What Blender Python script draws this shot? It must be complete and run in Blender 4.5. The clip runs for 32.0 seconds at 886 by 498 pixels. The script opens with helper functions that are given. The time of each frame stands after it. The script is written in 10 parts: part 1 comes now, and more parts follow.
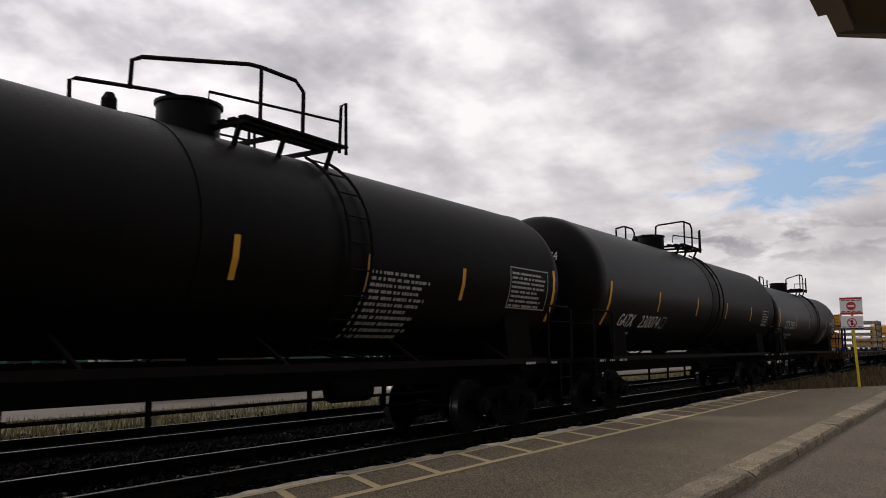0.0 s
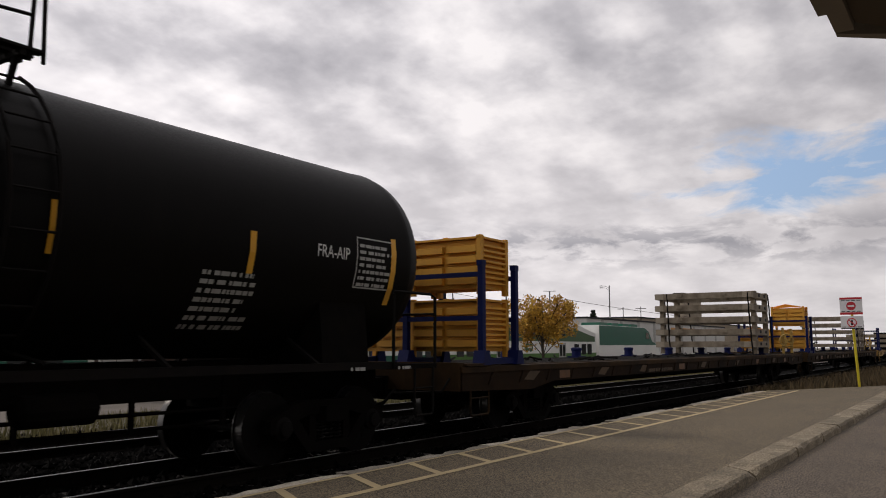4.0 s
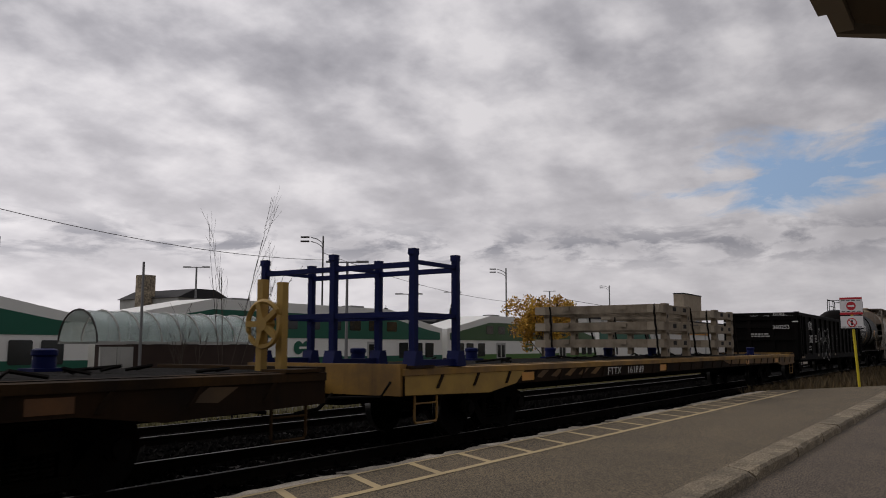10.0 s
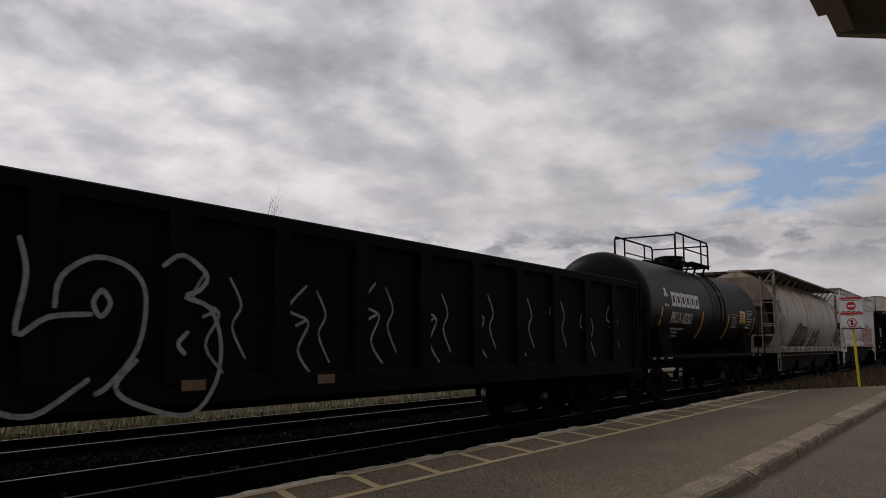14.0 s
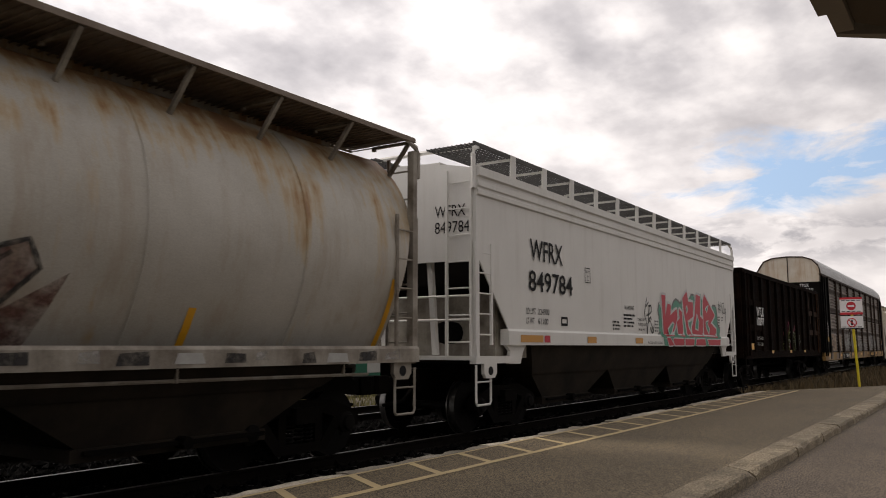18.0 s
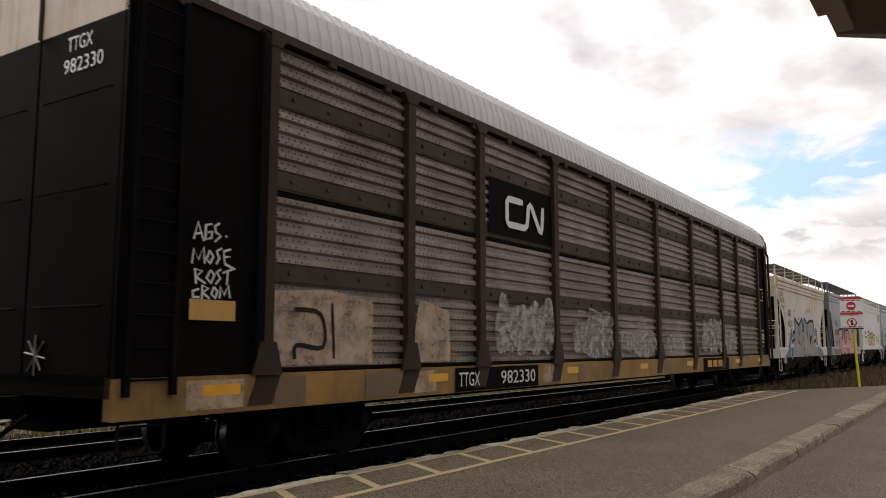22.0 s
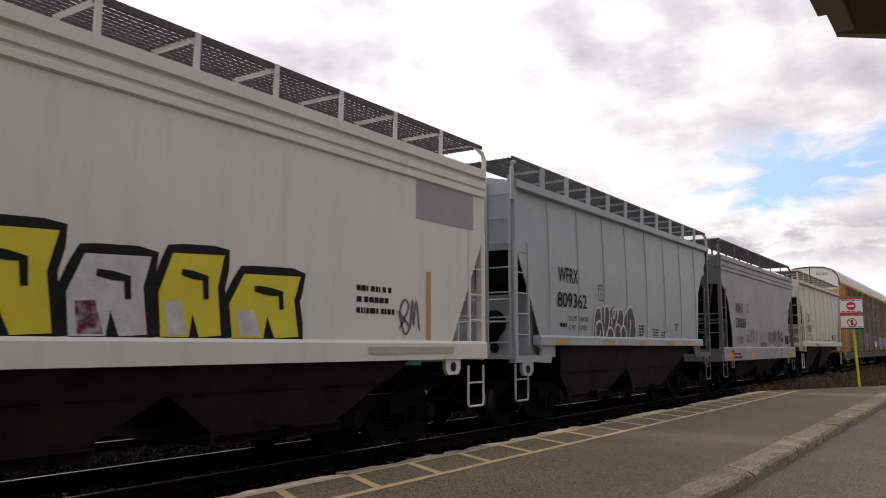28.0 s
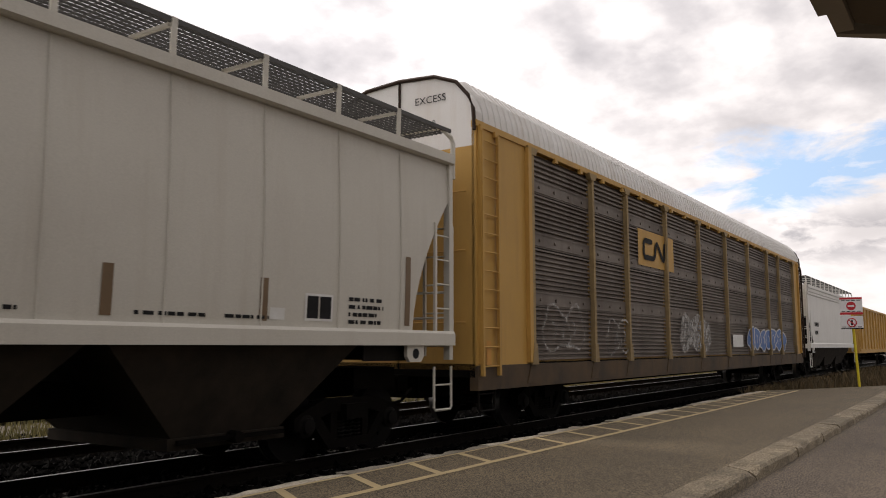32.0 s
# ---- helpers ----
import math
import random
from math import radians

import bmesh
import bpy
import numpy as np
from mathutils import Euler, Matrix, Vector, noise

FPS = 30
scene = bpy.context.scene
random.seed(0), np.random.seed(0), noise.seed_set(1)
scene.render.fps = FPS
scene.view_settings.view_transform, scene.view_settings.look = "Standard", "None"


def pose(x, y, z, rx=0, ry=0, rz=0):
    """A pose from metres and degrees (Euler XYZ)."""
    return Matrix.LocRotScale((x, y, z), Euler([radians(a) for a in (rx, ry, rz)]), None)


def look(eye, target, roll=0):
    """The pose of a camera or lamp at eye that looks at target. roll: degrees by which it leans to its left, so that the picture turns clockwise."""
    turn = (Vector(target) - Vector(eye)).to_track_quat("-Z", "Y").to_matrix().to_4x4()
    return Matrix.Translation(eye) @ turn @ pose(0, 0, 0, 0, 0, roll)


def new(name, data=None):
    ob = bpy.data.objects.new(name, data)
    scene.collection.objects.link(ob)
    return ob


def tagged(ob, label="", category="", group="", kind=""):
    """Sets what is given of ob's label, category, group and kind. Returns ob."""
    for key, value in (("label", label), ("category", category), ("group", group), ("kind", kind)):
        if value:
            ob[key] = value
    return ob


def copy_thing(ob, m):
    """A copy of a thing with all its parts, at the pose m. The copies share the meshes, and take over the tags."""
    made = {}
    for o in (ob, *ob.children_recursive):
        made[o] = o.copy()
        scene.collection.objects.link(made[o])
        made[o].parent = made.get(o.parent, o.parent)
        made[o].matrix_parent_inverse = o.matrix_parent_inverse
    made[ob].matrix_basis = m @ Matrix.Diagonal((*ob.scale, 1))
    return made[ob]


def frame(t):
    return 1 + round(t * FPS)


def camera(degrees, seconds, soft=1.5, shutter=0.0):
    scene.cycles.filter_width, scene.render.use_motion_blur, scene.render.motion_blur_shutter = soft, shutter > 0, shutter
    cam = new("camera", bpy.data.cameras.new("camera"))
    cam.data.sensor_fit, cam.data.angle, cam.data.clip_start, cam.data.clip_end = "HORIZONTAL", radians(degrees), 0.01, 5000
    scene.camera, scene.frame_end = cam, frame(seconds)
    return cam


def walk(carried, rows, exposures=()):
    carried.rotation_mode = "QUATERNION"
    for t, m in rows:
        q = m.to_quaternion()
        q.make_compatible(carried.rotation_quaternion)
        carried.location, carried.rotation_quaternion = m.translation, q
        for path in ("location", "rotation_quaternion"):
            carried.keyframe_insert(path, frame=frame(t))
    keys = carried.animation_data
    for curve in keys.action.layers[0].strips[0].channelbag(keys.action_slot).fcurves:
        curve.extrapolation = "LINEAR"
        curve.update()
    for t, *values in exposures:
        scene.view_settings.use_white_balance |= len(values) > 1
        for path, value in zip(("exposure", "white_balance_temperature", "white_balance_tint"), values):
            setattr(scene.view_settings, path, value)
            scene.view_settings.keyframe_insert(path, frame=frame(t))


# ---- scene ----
cam = camera(57.47, 32.0, 1.0, 0.07)
import mathutils.geometry
# ------------------------------------------------------------------ camera
EYE = (0.0, 0.0, 1.5)
PITCH, YAW = 6.90, -56.29
walk(cam, [(0.0, pose(*EYE, 90 + PITCH, 0, YAW)), (32.0, pose(*EYE, 90 + PITCH, 0, YAW))],
     exposures=[(0.0, -0.25, 6750, 15), (4.0, -0.3, 6750, 15), (7.0, -0.72, 6600, 15), (13.5, -0.72, 6600, 15), (15.5, -0.52, 6750, 15), (16.0, -0.40, 6800, 15), (16.6, 0.0, 7000, 15), (17.2, 0.08, 7050, 15), (19.0, 0.10, 7050, 15), (20.6, 0.05, 7000, 15), (21.3, 0.15, 7000, 15), (22.0, 0.55, 7050, 15), (23.0, 0.88, 7100, 15), (25.2, 0.82, 7100, 15), (26.0, 0.5, 7000, 15), (29.0, 0.33, 6800, 15), (32.0, 0.35, 7050, 15)])

# ------------------------------------------------------------------ sky and sun
SUN_AZ, SUN_EL = 96.0, 42.0     # degrees from +x towards +y, and above the ground


def make_world():
    w = bpy.data.worlds.new("overcast_sky")
    scene.world = w
    w.use_nodes = True
    nt = w.node_tree
    nt.nodes.clear()
    N, L = nt.nodes.new, nt.links.new
    out, bg = N("ShaderNodeOutputWorld"), N("ShaderNodeBackground")
    L(bg.outputs[0], out.inputs[0])
    sky = N("ShaderNodeTexSky")
    sky.sky_type, sky.sun_disc = "NISHITA", False
    sky.sun_elevation, sky.sun_rotation = radians(SUN_EL), radians(90 - SUN_AZ)
    tc, sep = N("ShaderNodeTexCoord"), N("ShaderNodeSeparateXYZ")
    L(tc.outputs["Generated"], sep.inputs[0])

    def math_(op, a, b=None, clamp=False):
        m = N("ShaderNodeMath")
        m.operation, m.use_clamp = op, clamp
        for i, v in enumerate((a, b)):
            if v is None:
                continue
            if isinstance(v, (int, float)):
                m.inputs[i].default_value = v
            else:
                L(v, m.inputs[i])
        return m.outputs[0]
    h = math_("ADD", math_("MAXIMUM", sep.outputs[2], 0.0), 0.30)
    com = N("ShaderNodeCombineXYZ")
    L(math_("DIVIDE", sep.outputs[0], h), com.inputs[0])
    L(math_("DIVIDE", sep.outputs[1], h), com.inputs[1])

    def noise_(scale, detail, rough, dist, off, vec=None):
        mp, n = N("ShaderNodeMapping"), N("ShaderNodeTexNoise")
        mp.inputs["Location"].default_value = off
        L(vec or com.outputs[0], mp.inputs[0])
        L(mp.outputs[0], n.inputs["Vector"])
        for k, v in (("Scale", scale), ("Detail", detail), ("Roughness", rough), ("Distortion", dist)):
            n.inputs[k].default_value = v
        return n.outputs["Fac"]

    def ramp(fac, stops):
        r = N("ShaderNodeValToRGB")
        while len(r.color_ramp.elements) < len(stops):
            r.color_ramp.elements.new(0.5)
        for e, (p, c) in zip(r.color_ramp.elements, stops):
            e.position, e.color = p, (*c, 1)
        L(fac, r.inputs[0])
        return r.outputs[0]

    def mix(fac, a, b, kind="MIX"):
        m = N("ShaderNodeMix")
        m.data_type, m.blend_type = "RGBA", kind
        for i, v in ((0, fac), (6, a), (7, b)):
            if isinstance(v, (int, float)):
                m.inputs[i].default_value = v
            elif isinstance(v, tuple):
                m.inputs[i].default_value = (*v, 1)
            else:
                L(v, m.inputs[i])
        return m.outputs[2]
    # cloud deck: broad grey masses with heaped, side-lit lumps on them
    big = noise_(1.1, 3, 0.5, 0.0, (1.3, 7.9, 0))
    lump = noise_(3.1, 8, 0.52, 0.0, (0.4, 5.2, 0))
    lump_lit = noise_(3.1, 8, 0.52, 0.0, (0.4 + 0.03, 5.2 + 0.07, 0))
    relief = math_("MULTIPLY", math_("SUBTRACT", lump, lump_lit), 0.75)
    tone = math_("ADD", math_("ADD", math_("MULTIPLY", big, 0.26), math_("MULTIPLY", lump, 0.74)), relief)
    cloud = ramp(tone, [(0.28, (0.39, 0.397, 0.43)), (0.42, (0.52, 0.527, 0.56)), (0.53, (0.675, 0.682, 0.71)), (0.68, (0.885, 0.89, 0.905))])
    # brighter, thinner haze towards the horizon
    low = math_("SUBTRACT", 1.0, math_("MULTIPLY", sep.outputs[2], 3.0), True)
    cloud = mix(math_("MULTIPLY", low, 0.6), cloud, (1.06, 1.05, 1.06))
    # flat coordinates over the far end of the line: sideways and up
    flat = N("ShaderNodeCombineXYZ")
    side = math_("SUBTRACT", math_("MULTIPLY", sep.outputs[1], 0.985), math_("MULTIPLY", sep.outputs[0], 0.174))
    L(side, flat.inputs[0])
    L(math_("MULTIPLY", sep.outputs[2], 2.6), flat.inputs[1])
    # small dark tufts low over the far end of the line
    tuft = noise_(13.0, 8, 0.6, 0.3, (2.3, 8.1, 0), flat.outputs[0])
    band = math_("SUBTRACT", 1.0, math_("ABSOLUTE", math_("MULTIPLY", math_("SUBTRACT", sep.outputs[2], 0.122), 26.0)), True)
    cloud = mix(math_("MULTIPLY", math_("MULTIPLY", math_("SUBTRACT", tuft, 0.47), 9.0, True), band), cloud, (0.40, 0.41, 0.45))
    # a long gap in the deck above the far end of the line
    def bump_(v, mid, half):
        d = math_("DIVIDE", math_("SUBTRACT", v, mid), half)
        return math_("MULTIPLY", d, d)
    oval = math_("SUBTRACT", 1.0, math_("ADD", bump_(side, -0.06, 0.25), bump_(sep.outputs[2], 0.19, 0.07)))
    ahead = math_("GREATER_THAN", sep.outputs[0], 0.5)
    hole = noise_(6.5, 7, 0.6, 0.4, (7.0, 2.0, 0), flat.outputs[0])
    gap = math_("MULTIPLY", math_("SUBTRACT", math_("ADD", math_("MULTIPLY", oval, 0.15), hole), 0.555), 8.0, True)
    gap = math_("MULTIPLY", math_("MULTIPLY", gap, ahead), math_("MULTIPLY", oval, 2.5, True), True)
    blue = mix(1.0, sky.outputs[0], (0.12, 0.12, 0.12), "MULTIPLY")
    blue = mix(0.6, blue, (0.44, 0.67, 1.0))
    col = mix(gap, cloud, blue)
    # the veiled sun brightens the deck round it; the sky behind is duller
    dot2 = N("ShaderNodeVectorMath")
    dot2.operation = "DOT_PRODUCT"
    L(tc.outputs["Generated"], dot2.inputs[0])
    az, el = radians(SUN_AZ), radians(SUN_EL)
    dot2.inputs[1].default_value = (math.cos(az) * math.cos(el), math.sin(az) * math.cos(el), math.sin(el))
    glow = N("ShaderNodeMapRange")
    for i, v in enumerate((-0.5, 0.75, 0.34, 1.0)):
        glow.inputs[i + 1].default_value = v
    L(dot2.outputs["Value"], glow.inputs[0])
    sc = N("ShaderNodeVectorMath")
    sc.operation = "SCALE"
    L(col, sc.inputs[0])
    L(glow.outputs[0], sc.inputs["Scale"])
    col = sc.outputs[0]
    L(col, bg.inputs[0])
    bg.inputs[1].default_value = 1.44


make_world()
_sun = bpy.data.lights.new("sun", "SUN")
_sun.energy, _sun.angle, _sun.color = 1.3, radians(14), (1.0, 0.95, 0.87)
_az, _el = radians(SUN_AZ), radians(SUN_EL)
sun = new("sun", _sun)
sun.matrix_world = look((0, 0, 60), (-60 * math.cos(_az) * math.cos(_el), -60 * math.sin(_az) * math.cos(_el), 60 - 60 * math.sin(_el)))

# ------------------------------------------------------------------ materials
MATS = {}


def mat(name, col, rough=0.6, metal=0.0, col2=None, scale=2.0, amount=0.5, bump=0.1, grain=60.0, streak=0.0, streak_col=(0.16, 0.08, 0.04), spec=0.4, vary=0.0, island=0.0, speck=0.0, alpha=None):
    """Two scales of colour change, fine relief, and streaks that run down the side."""
    if name in MATS:
        return MATS[name]
    m = bpy.data.materials.new(name)
    m.use_nodes = True
    nt = m.node_tree
    N, L = nt.nodes.new, nt.links.new
    bs = nt.nodes["Principled BSDF"]
    bs.inputs["Metallic"].default_value = metal
    bs.inputs["Specular IOR Level"].default_value = spec
    tc = N("ShaderNodeTexCoord")
    if col2 is None:
        col2 = tuple(c * 0.72 for c in col)

    def noise_(sc, detail, vec=None, rough_=0.6):
        n = N("ShaderNodeTexNoise")
        n.inputs["Scale"].default_value, n.inputs["Detail"].default_value, n.inputs["Roughness"].default_value = sc, detail, rough_
        L(vec or tc.outputs["Object"], n.inputs["Vector"])
        return n.outputs["Fac"]

    def rng(fac, a, b, lo=0.0, hi=1.0):
        r = N("ShaderNodeMapRange")
        for i, v in enumerate((a, b, lo, hi)):
            r.inputs[i + 1].default_value = v
        L(fac, r.inputs[0])
        return r.outputs[0]

    def mix(fac, a, b, kind="MIX"):
        x = N("ShaderNodeMix")
        x.data_type, x.blend_type, x.clamp_result = "RGBA", kind, False
        for i, v in ((0, fac), (6, a), (7, b)):
            if isinstance(v, (int, float)):
                x.inputs[i].default_value = v
            elif isinstance(v, tuple):
                x.inputs[i].default_value = (*v, 1)
            else:
                L(v, x.inputs[i])
        return x.outputs[2]
    c = mix(rng(noise_(scale, 5), 0.35, 0.7, 0.0, amount), col, col2)
    fine = noise_(grain, 3)
    c = mix(0.35 * amount, c, mix(rng(fine, 0.3, 0.7), (0.45, 0.45, 0.45), (1.0, 1.0, 1.0)), "MULTIPLY")
    if streak > 0:
        mp = N("ShaderNodeMapping")
        mp.inputs["Scale"].default_value = (1.0, 1.0, 0.09)
        L(tc.outputs["Object"], mp.inputs[0])
        s = noise_(3.2, 7, mp.outputs[0], 0.68)
        c = mix(rng(s, 0.5, 0.78, 0.0, streak), c, streak_col)
    if speck > 0:
        sp = noise_(grain * 1.6, 2, None, 0.5)
        c = mix(1.0, c, mix(rng(sp, 0.4, 0.62), (1 - speck,) * 3, (1 + speck,) * 3), "MULTIPLY")
    if alpha:
        al = noise_(alpha[0], 6, None, 0.7)
        L(rng(al, alpha[1], alpha[2], alpha[3], alpha[4]), bs.inputs["Alpha"])
    if vary > 0:
        oi, hs = N("ShaderNodeObjectInfo"), N("ShaderNodeMapRange")
        hs.inputs[3].default_value, hs.inputs[4].default_value = 1 - vary, 1 + vary
        L(oi.outputs["Random"], hs.inputs[0])
        x = N("ShaderNodeVectorMath")
        x.operation = "SCALE"
        L(c, x.inputs[0])
        L(hs.outputs[0], x.inputs["Scale"])
        c = x.outputs[0]
    if island > 0:
        ge, hs = N("ShaderNodeNewGeometry"), N("ShaderNodeMapRange")
        hs.inputs[3].default_value, hs.inputs[4].default_value = 1 - island, 1 + island
        L(ge.outputs["Random Per Island"], hs.inputs[0])
        x = N("ShaderNodeVectorMath")
        x.operation = "SCALE"
        L(c, x.inputs[0])
        L(hs.outputs[0], x.inputs["Scale"])
        c = x.outputs[0]
    L(c, bs.inputs["Base Color"])
    L(rng(fine, 0.2, 0.8, max(0.04, rough - 0.12), min(1.0, rough + 0.12)), bs.inputs["Roughness"])
    if bump > 0:
        b = N("ShaderNodeBump")
        b.inputs["Strength"].default_value, b.inputs["Distance"].default_value = bump, 0.02
        L(fine, b.inputs["Height"])
        L(b.outputs[0], bs.inputs["Normal"])
    MATS[name] = m
    return m


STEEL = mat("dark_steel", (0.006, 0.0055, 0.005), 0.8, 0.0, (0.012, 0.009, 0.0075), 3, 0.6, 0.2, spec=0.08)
RAIL = mat("worn_rail", (0.13, 0.125, 0.12), 0.5, 0.8, (0.07, 0.065, 0.06), 1.5, 0.4, 0.05)
# rust lowered to near-black with the shade beside the wheels
RAILWEB = mat("shaded_rusty_rail", (0.008, 0.006, 0.0045), 0.9, 0.0, (0.005, 0.004, 0.0032), 4, 0.7, 0.3, spec=0.05)
# wheels near-black: the shade below the cars is in the colour
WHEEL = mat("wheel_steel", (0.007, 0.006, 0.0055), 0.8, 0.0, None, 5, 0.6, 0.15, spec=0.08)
TREAD = mat("wheel_tread", (0.14, 0.135, 0.13), 0.35, 0.9, None, 5, 0.4, 0.05)
BLACK = mat("black_tank_paint", (0.0044, 0.0038, 0.0033), 0.42, 0.0, (0.006, 0.0052, 0.0047), 1.1, 0.8, 0.04, 40, 0.35, (0.010, 0.008, 0.0065), 0.065)
GONBLACK = mat("black_gondola_paint", (0.0032, 0.0029, 0.0027), 0.8, 0.0, (0.006, 0.005, 0.0045), 1.4, 0.8, 0.2, 40, 0.35, (0.014, 0.010, 0.008), 0.08)
GONBROWN = mat("dark_brown_gondola_paint", (0.0024, 0.0017, 0.0014), 0.9, 0.0, (0.013, 0.0065, 0.004), 2.6, 1.0, 0.4, 40, 0.6, (0.022, 0.009, 0.005), 0.03)
YELLOW = mat("yellow_car_paint", (0.55, 0.28, 0.03), 0.6, 0.0, (0.42, 0.2, 0.03), 1.6, 0.7, 0.12, 50, 0.5, (0.13, 0.07, 0.03))
OCHRE = mat("ochre_rack_paint", (0.50, 0.29, 0.07), 0.6, 0.0, (0.42, 0.24, 0.06), 1.2, 0.5, 0.08, 50, 0.4, (0.2, 0.11, 0.04))
BROWNRACK = mat("brown_rack_paint", (0.028, 0.0165, 0.011), 0.7, 0.0, (0.05, 0.029, 0.019), 1.4, 0.6, 0.12, 50, 0.4, (0.085, 0.05, 0.03), 0.2)
GALV = mat("galvanised_panel", (0.29, 0.247, 0.207), 0.5, 0.3, (0.11, 0.085, 0.066), 0.9, 0.95, 0.1, 70, 0.7, (0.11, 0.078, 0.055), vary=0.12)
GIRTBROWN = mat("brown_girt_paint", (0.056, 0.040, 0.029), 0.7, 0.0, (0.034, 0.023, 0.016), 1.2, 0.8, 0.12, 50, 0.5, (0.11, 0.075, 0.05), 0.2)
PANBROWN = mat("brown_stained_panel", (0.20, 0.17, 0.145), 0.6, 0.2, (0.10, 0.08, 0.065), 0.8, 0.95, 0.1, 70, 0.7, (0.07, 0.045, 0.03))
RUSTPATCH = mat("orange_rust", (0.05, 0.02, 0.008), 0.85, 0.0, (0.02, 0.010, 0.006), 2.5, 0.9, 0.3, 40, 0.5, (0.03, 0.015, 0.008), 0.15)
# car paint darkened here: the shade below the body is in the colour
OUTLET = mat("shaded_dusty_outlet", (0.034, 0.026, 0.018), 0.9, 0.0, (0.012, 0.010, 0.008), 1.6, 0.9, 0.15, 40, 0.5, (0.015, 0.012, 0.01), 0.15)
ROOFGALV = mat("galvanised_roof", (0.55, 0.55, 0.55), 0.5, 0.2, (0.42, 0.42, 0.42), 1.0, 0.6, 0.05, 60, 0.2, (0.3, 0.25, 0.2))
ROOFWHITE = mat("white_roof_paint", (0.72, 0.71, 0.69), 0.5, 0.0, (0.6, 0.57, 0.53), 0.9, 0.6, 0.05, 60, 0.3, (0.4, 0.28, 0.18))


def rust_wash(m, z0, z1, pale, deep, strong, start):
    """Adds vertical rust streaks that begin under the roof edge at z1 and thin out towards z0."""
    nt = m.node_tree
    N, L = nt.nodes.new, nt.links.new
    bs = nt.nodes["Principled BSDF"]
    base = bs.inputs["Base Color"].links[0].from_socket
    tc, sep = N("ShaderNodeTexCoord"), N("ShaderNodeSeparateXYZ")
    L(tc.outputs["Object"], sep.inputs[0])
    fall = N("ShaderNodeMapRange")
    for i, v in enumerate((z0, z1, 0.0, 0.40)):
        fall.inputs[i + 1].default_value = v
    L(sep.outputs[2], fall.inputs[0])
    f = None
    for sc, stretch in (((0.55, 1.0, 0.30), 1.0), ((3.0, 1.0, 0.16), 0.8)):
        mp, n = N("ShaderNodeMapping"), N("ShaderNodeTexNoise")
        mp.inputs["Scale"].default_value = sc
        n.inputs["Scale"].default_value, n.inputs["Detail"].default_value, n.inputs["Roughness"].default_value = 1.6, 7, 0.62
        L(tc.outputs["Object"], mp.inputs[0])
        L(mp.outputs[0], n.inputs["Vector"])
        k = N("ShaderNodeMapRange")
        for i, v in enumerate((0.33, 0.67, 0.0, 0.5 * stretch)):
            k.inputs[i + 1].default_value = v
        L(n.outputs["Fac"], k.inputs[0])
        if f is None:
            f = k.outputs[0]
        else:
            add = N("ShaderNodeMath")
            add.operation = "ADD"
            L(f, add.inputs[0])
            L(k.outputs[0], add.inputs[1])
            f = add.outputs[0]
    add = N("ShaderNodeMath")
    add.operation = "ADD"
    L(f, add.inputs[0])
    L(fall.outputs[0], add.inputs[1])
    ra = N("ShaderNodeValToRGB")
    e = ra.color_ramp.elements
    e[0].position, e[0].color = start, (0, 0, 0, 1)
    e[1].position, e[1].color = start + 0.3, (strong, strong, strong, 1)
    L(add.outputs[0], ra.inputs[0])
    hue = N("ShaderNodeValToRGB")
    e = hue.color_ramp.elements
    e[0].position, e[0].color = 0.74, (*pale, 1)
    e[1].position, e[1].color = 1.0, (*deep, 1)
    L(add.outputs[0], hue.inputs[0])
    mx = N("ShaderNodeMix")
    mx.data_type = "RGBA"
    L(ra.outputs[0], mx.inputs[0])
    L(base, mx.inputs[6])
    L(hue.outputs[0], mx.inputs[7])
    L(mx.outputs[2], bs.inputs["Base Color"])


WHITEHOP = mat("white_hopper_paint", (0.70, 0.69, 0.655), 0.5, 0.0, (0.62, 0.61, 0.575), 0.8, 0.6, 0.04, 60, 0.35, (0.36, 0.33, 0.28))
TANHOP = mat("weathered_cream_paint", (0.66, 0.62, 0.54), 0.6, 0.0, (0.55, 0.51, 0.43), 0.8, 0.8, 0.06, 60, 0.5, (0.42, 0.34, 0.21))
RUSTHOP = mat("rust_streaked_cream_paint", (0.49, 0.465, 0.41), 0.55, 0.0, (0.38, 0.35, 0.295), 0.9, 0.9, 0.08, 60, 0.6, (0.28, 0.2, 0.12))
rust_wash(RUSTHOP, 2.3, 4.3, (0.42, 0.27, 0.085), (0.24, 0.105, 0.03), 0.85, 0.62)
rust_wash(TANHOP, 2.2, 4.4, (0.55, 0.45, 0.21), (0.42, 0.30, 0.12), 0.6, 0.66)
GREYHOP = mat("grey_hopper_paint", (0.325, 0.327, 0.35), 0.5, 0.0, (0.22, 0.22, 0.235), 0.7, 0.9, 0.05, 60, 0.55, (0.19, 0.18, 0.18))
# grey hopper paint made darker to hold the shade on the car ends
GREYEND = mat("shaded_grey_end_paint", (0.12, 0.122, 0.13), 0.6, 0.0, (0.09, 0.09, 0.094), 1.0, 0.9, 0.06, 60, 0.5, (0.06, 0.058, 0.056))
BLUEGREY = mat("blue_grey_hopper_paint", (0.345, 0.385, 0.405), 0.45, 0.0, (0.27, 0.305, 0.325), 0.8, 0.6, 0.04, 60, 0.35, (0.5, 0.52, 0.53))
CREAMHOP = mat("cream_hopper_paint", (0.56, 0.535, 0.47), 0.5, 0.0, (0.49, 0.46, 0.4), 0.8, 0.6, 0.04, 60, 0.35, (0.36, 0.31, 0.24))
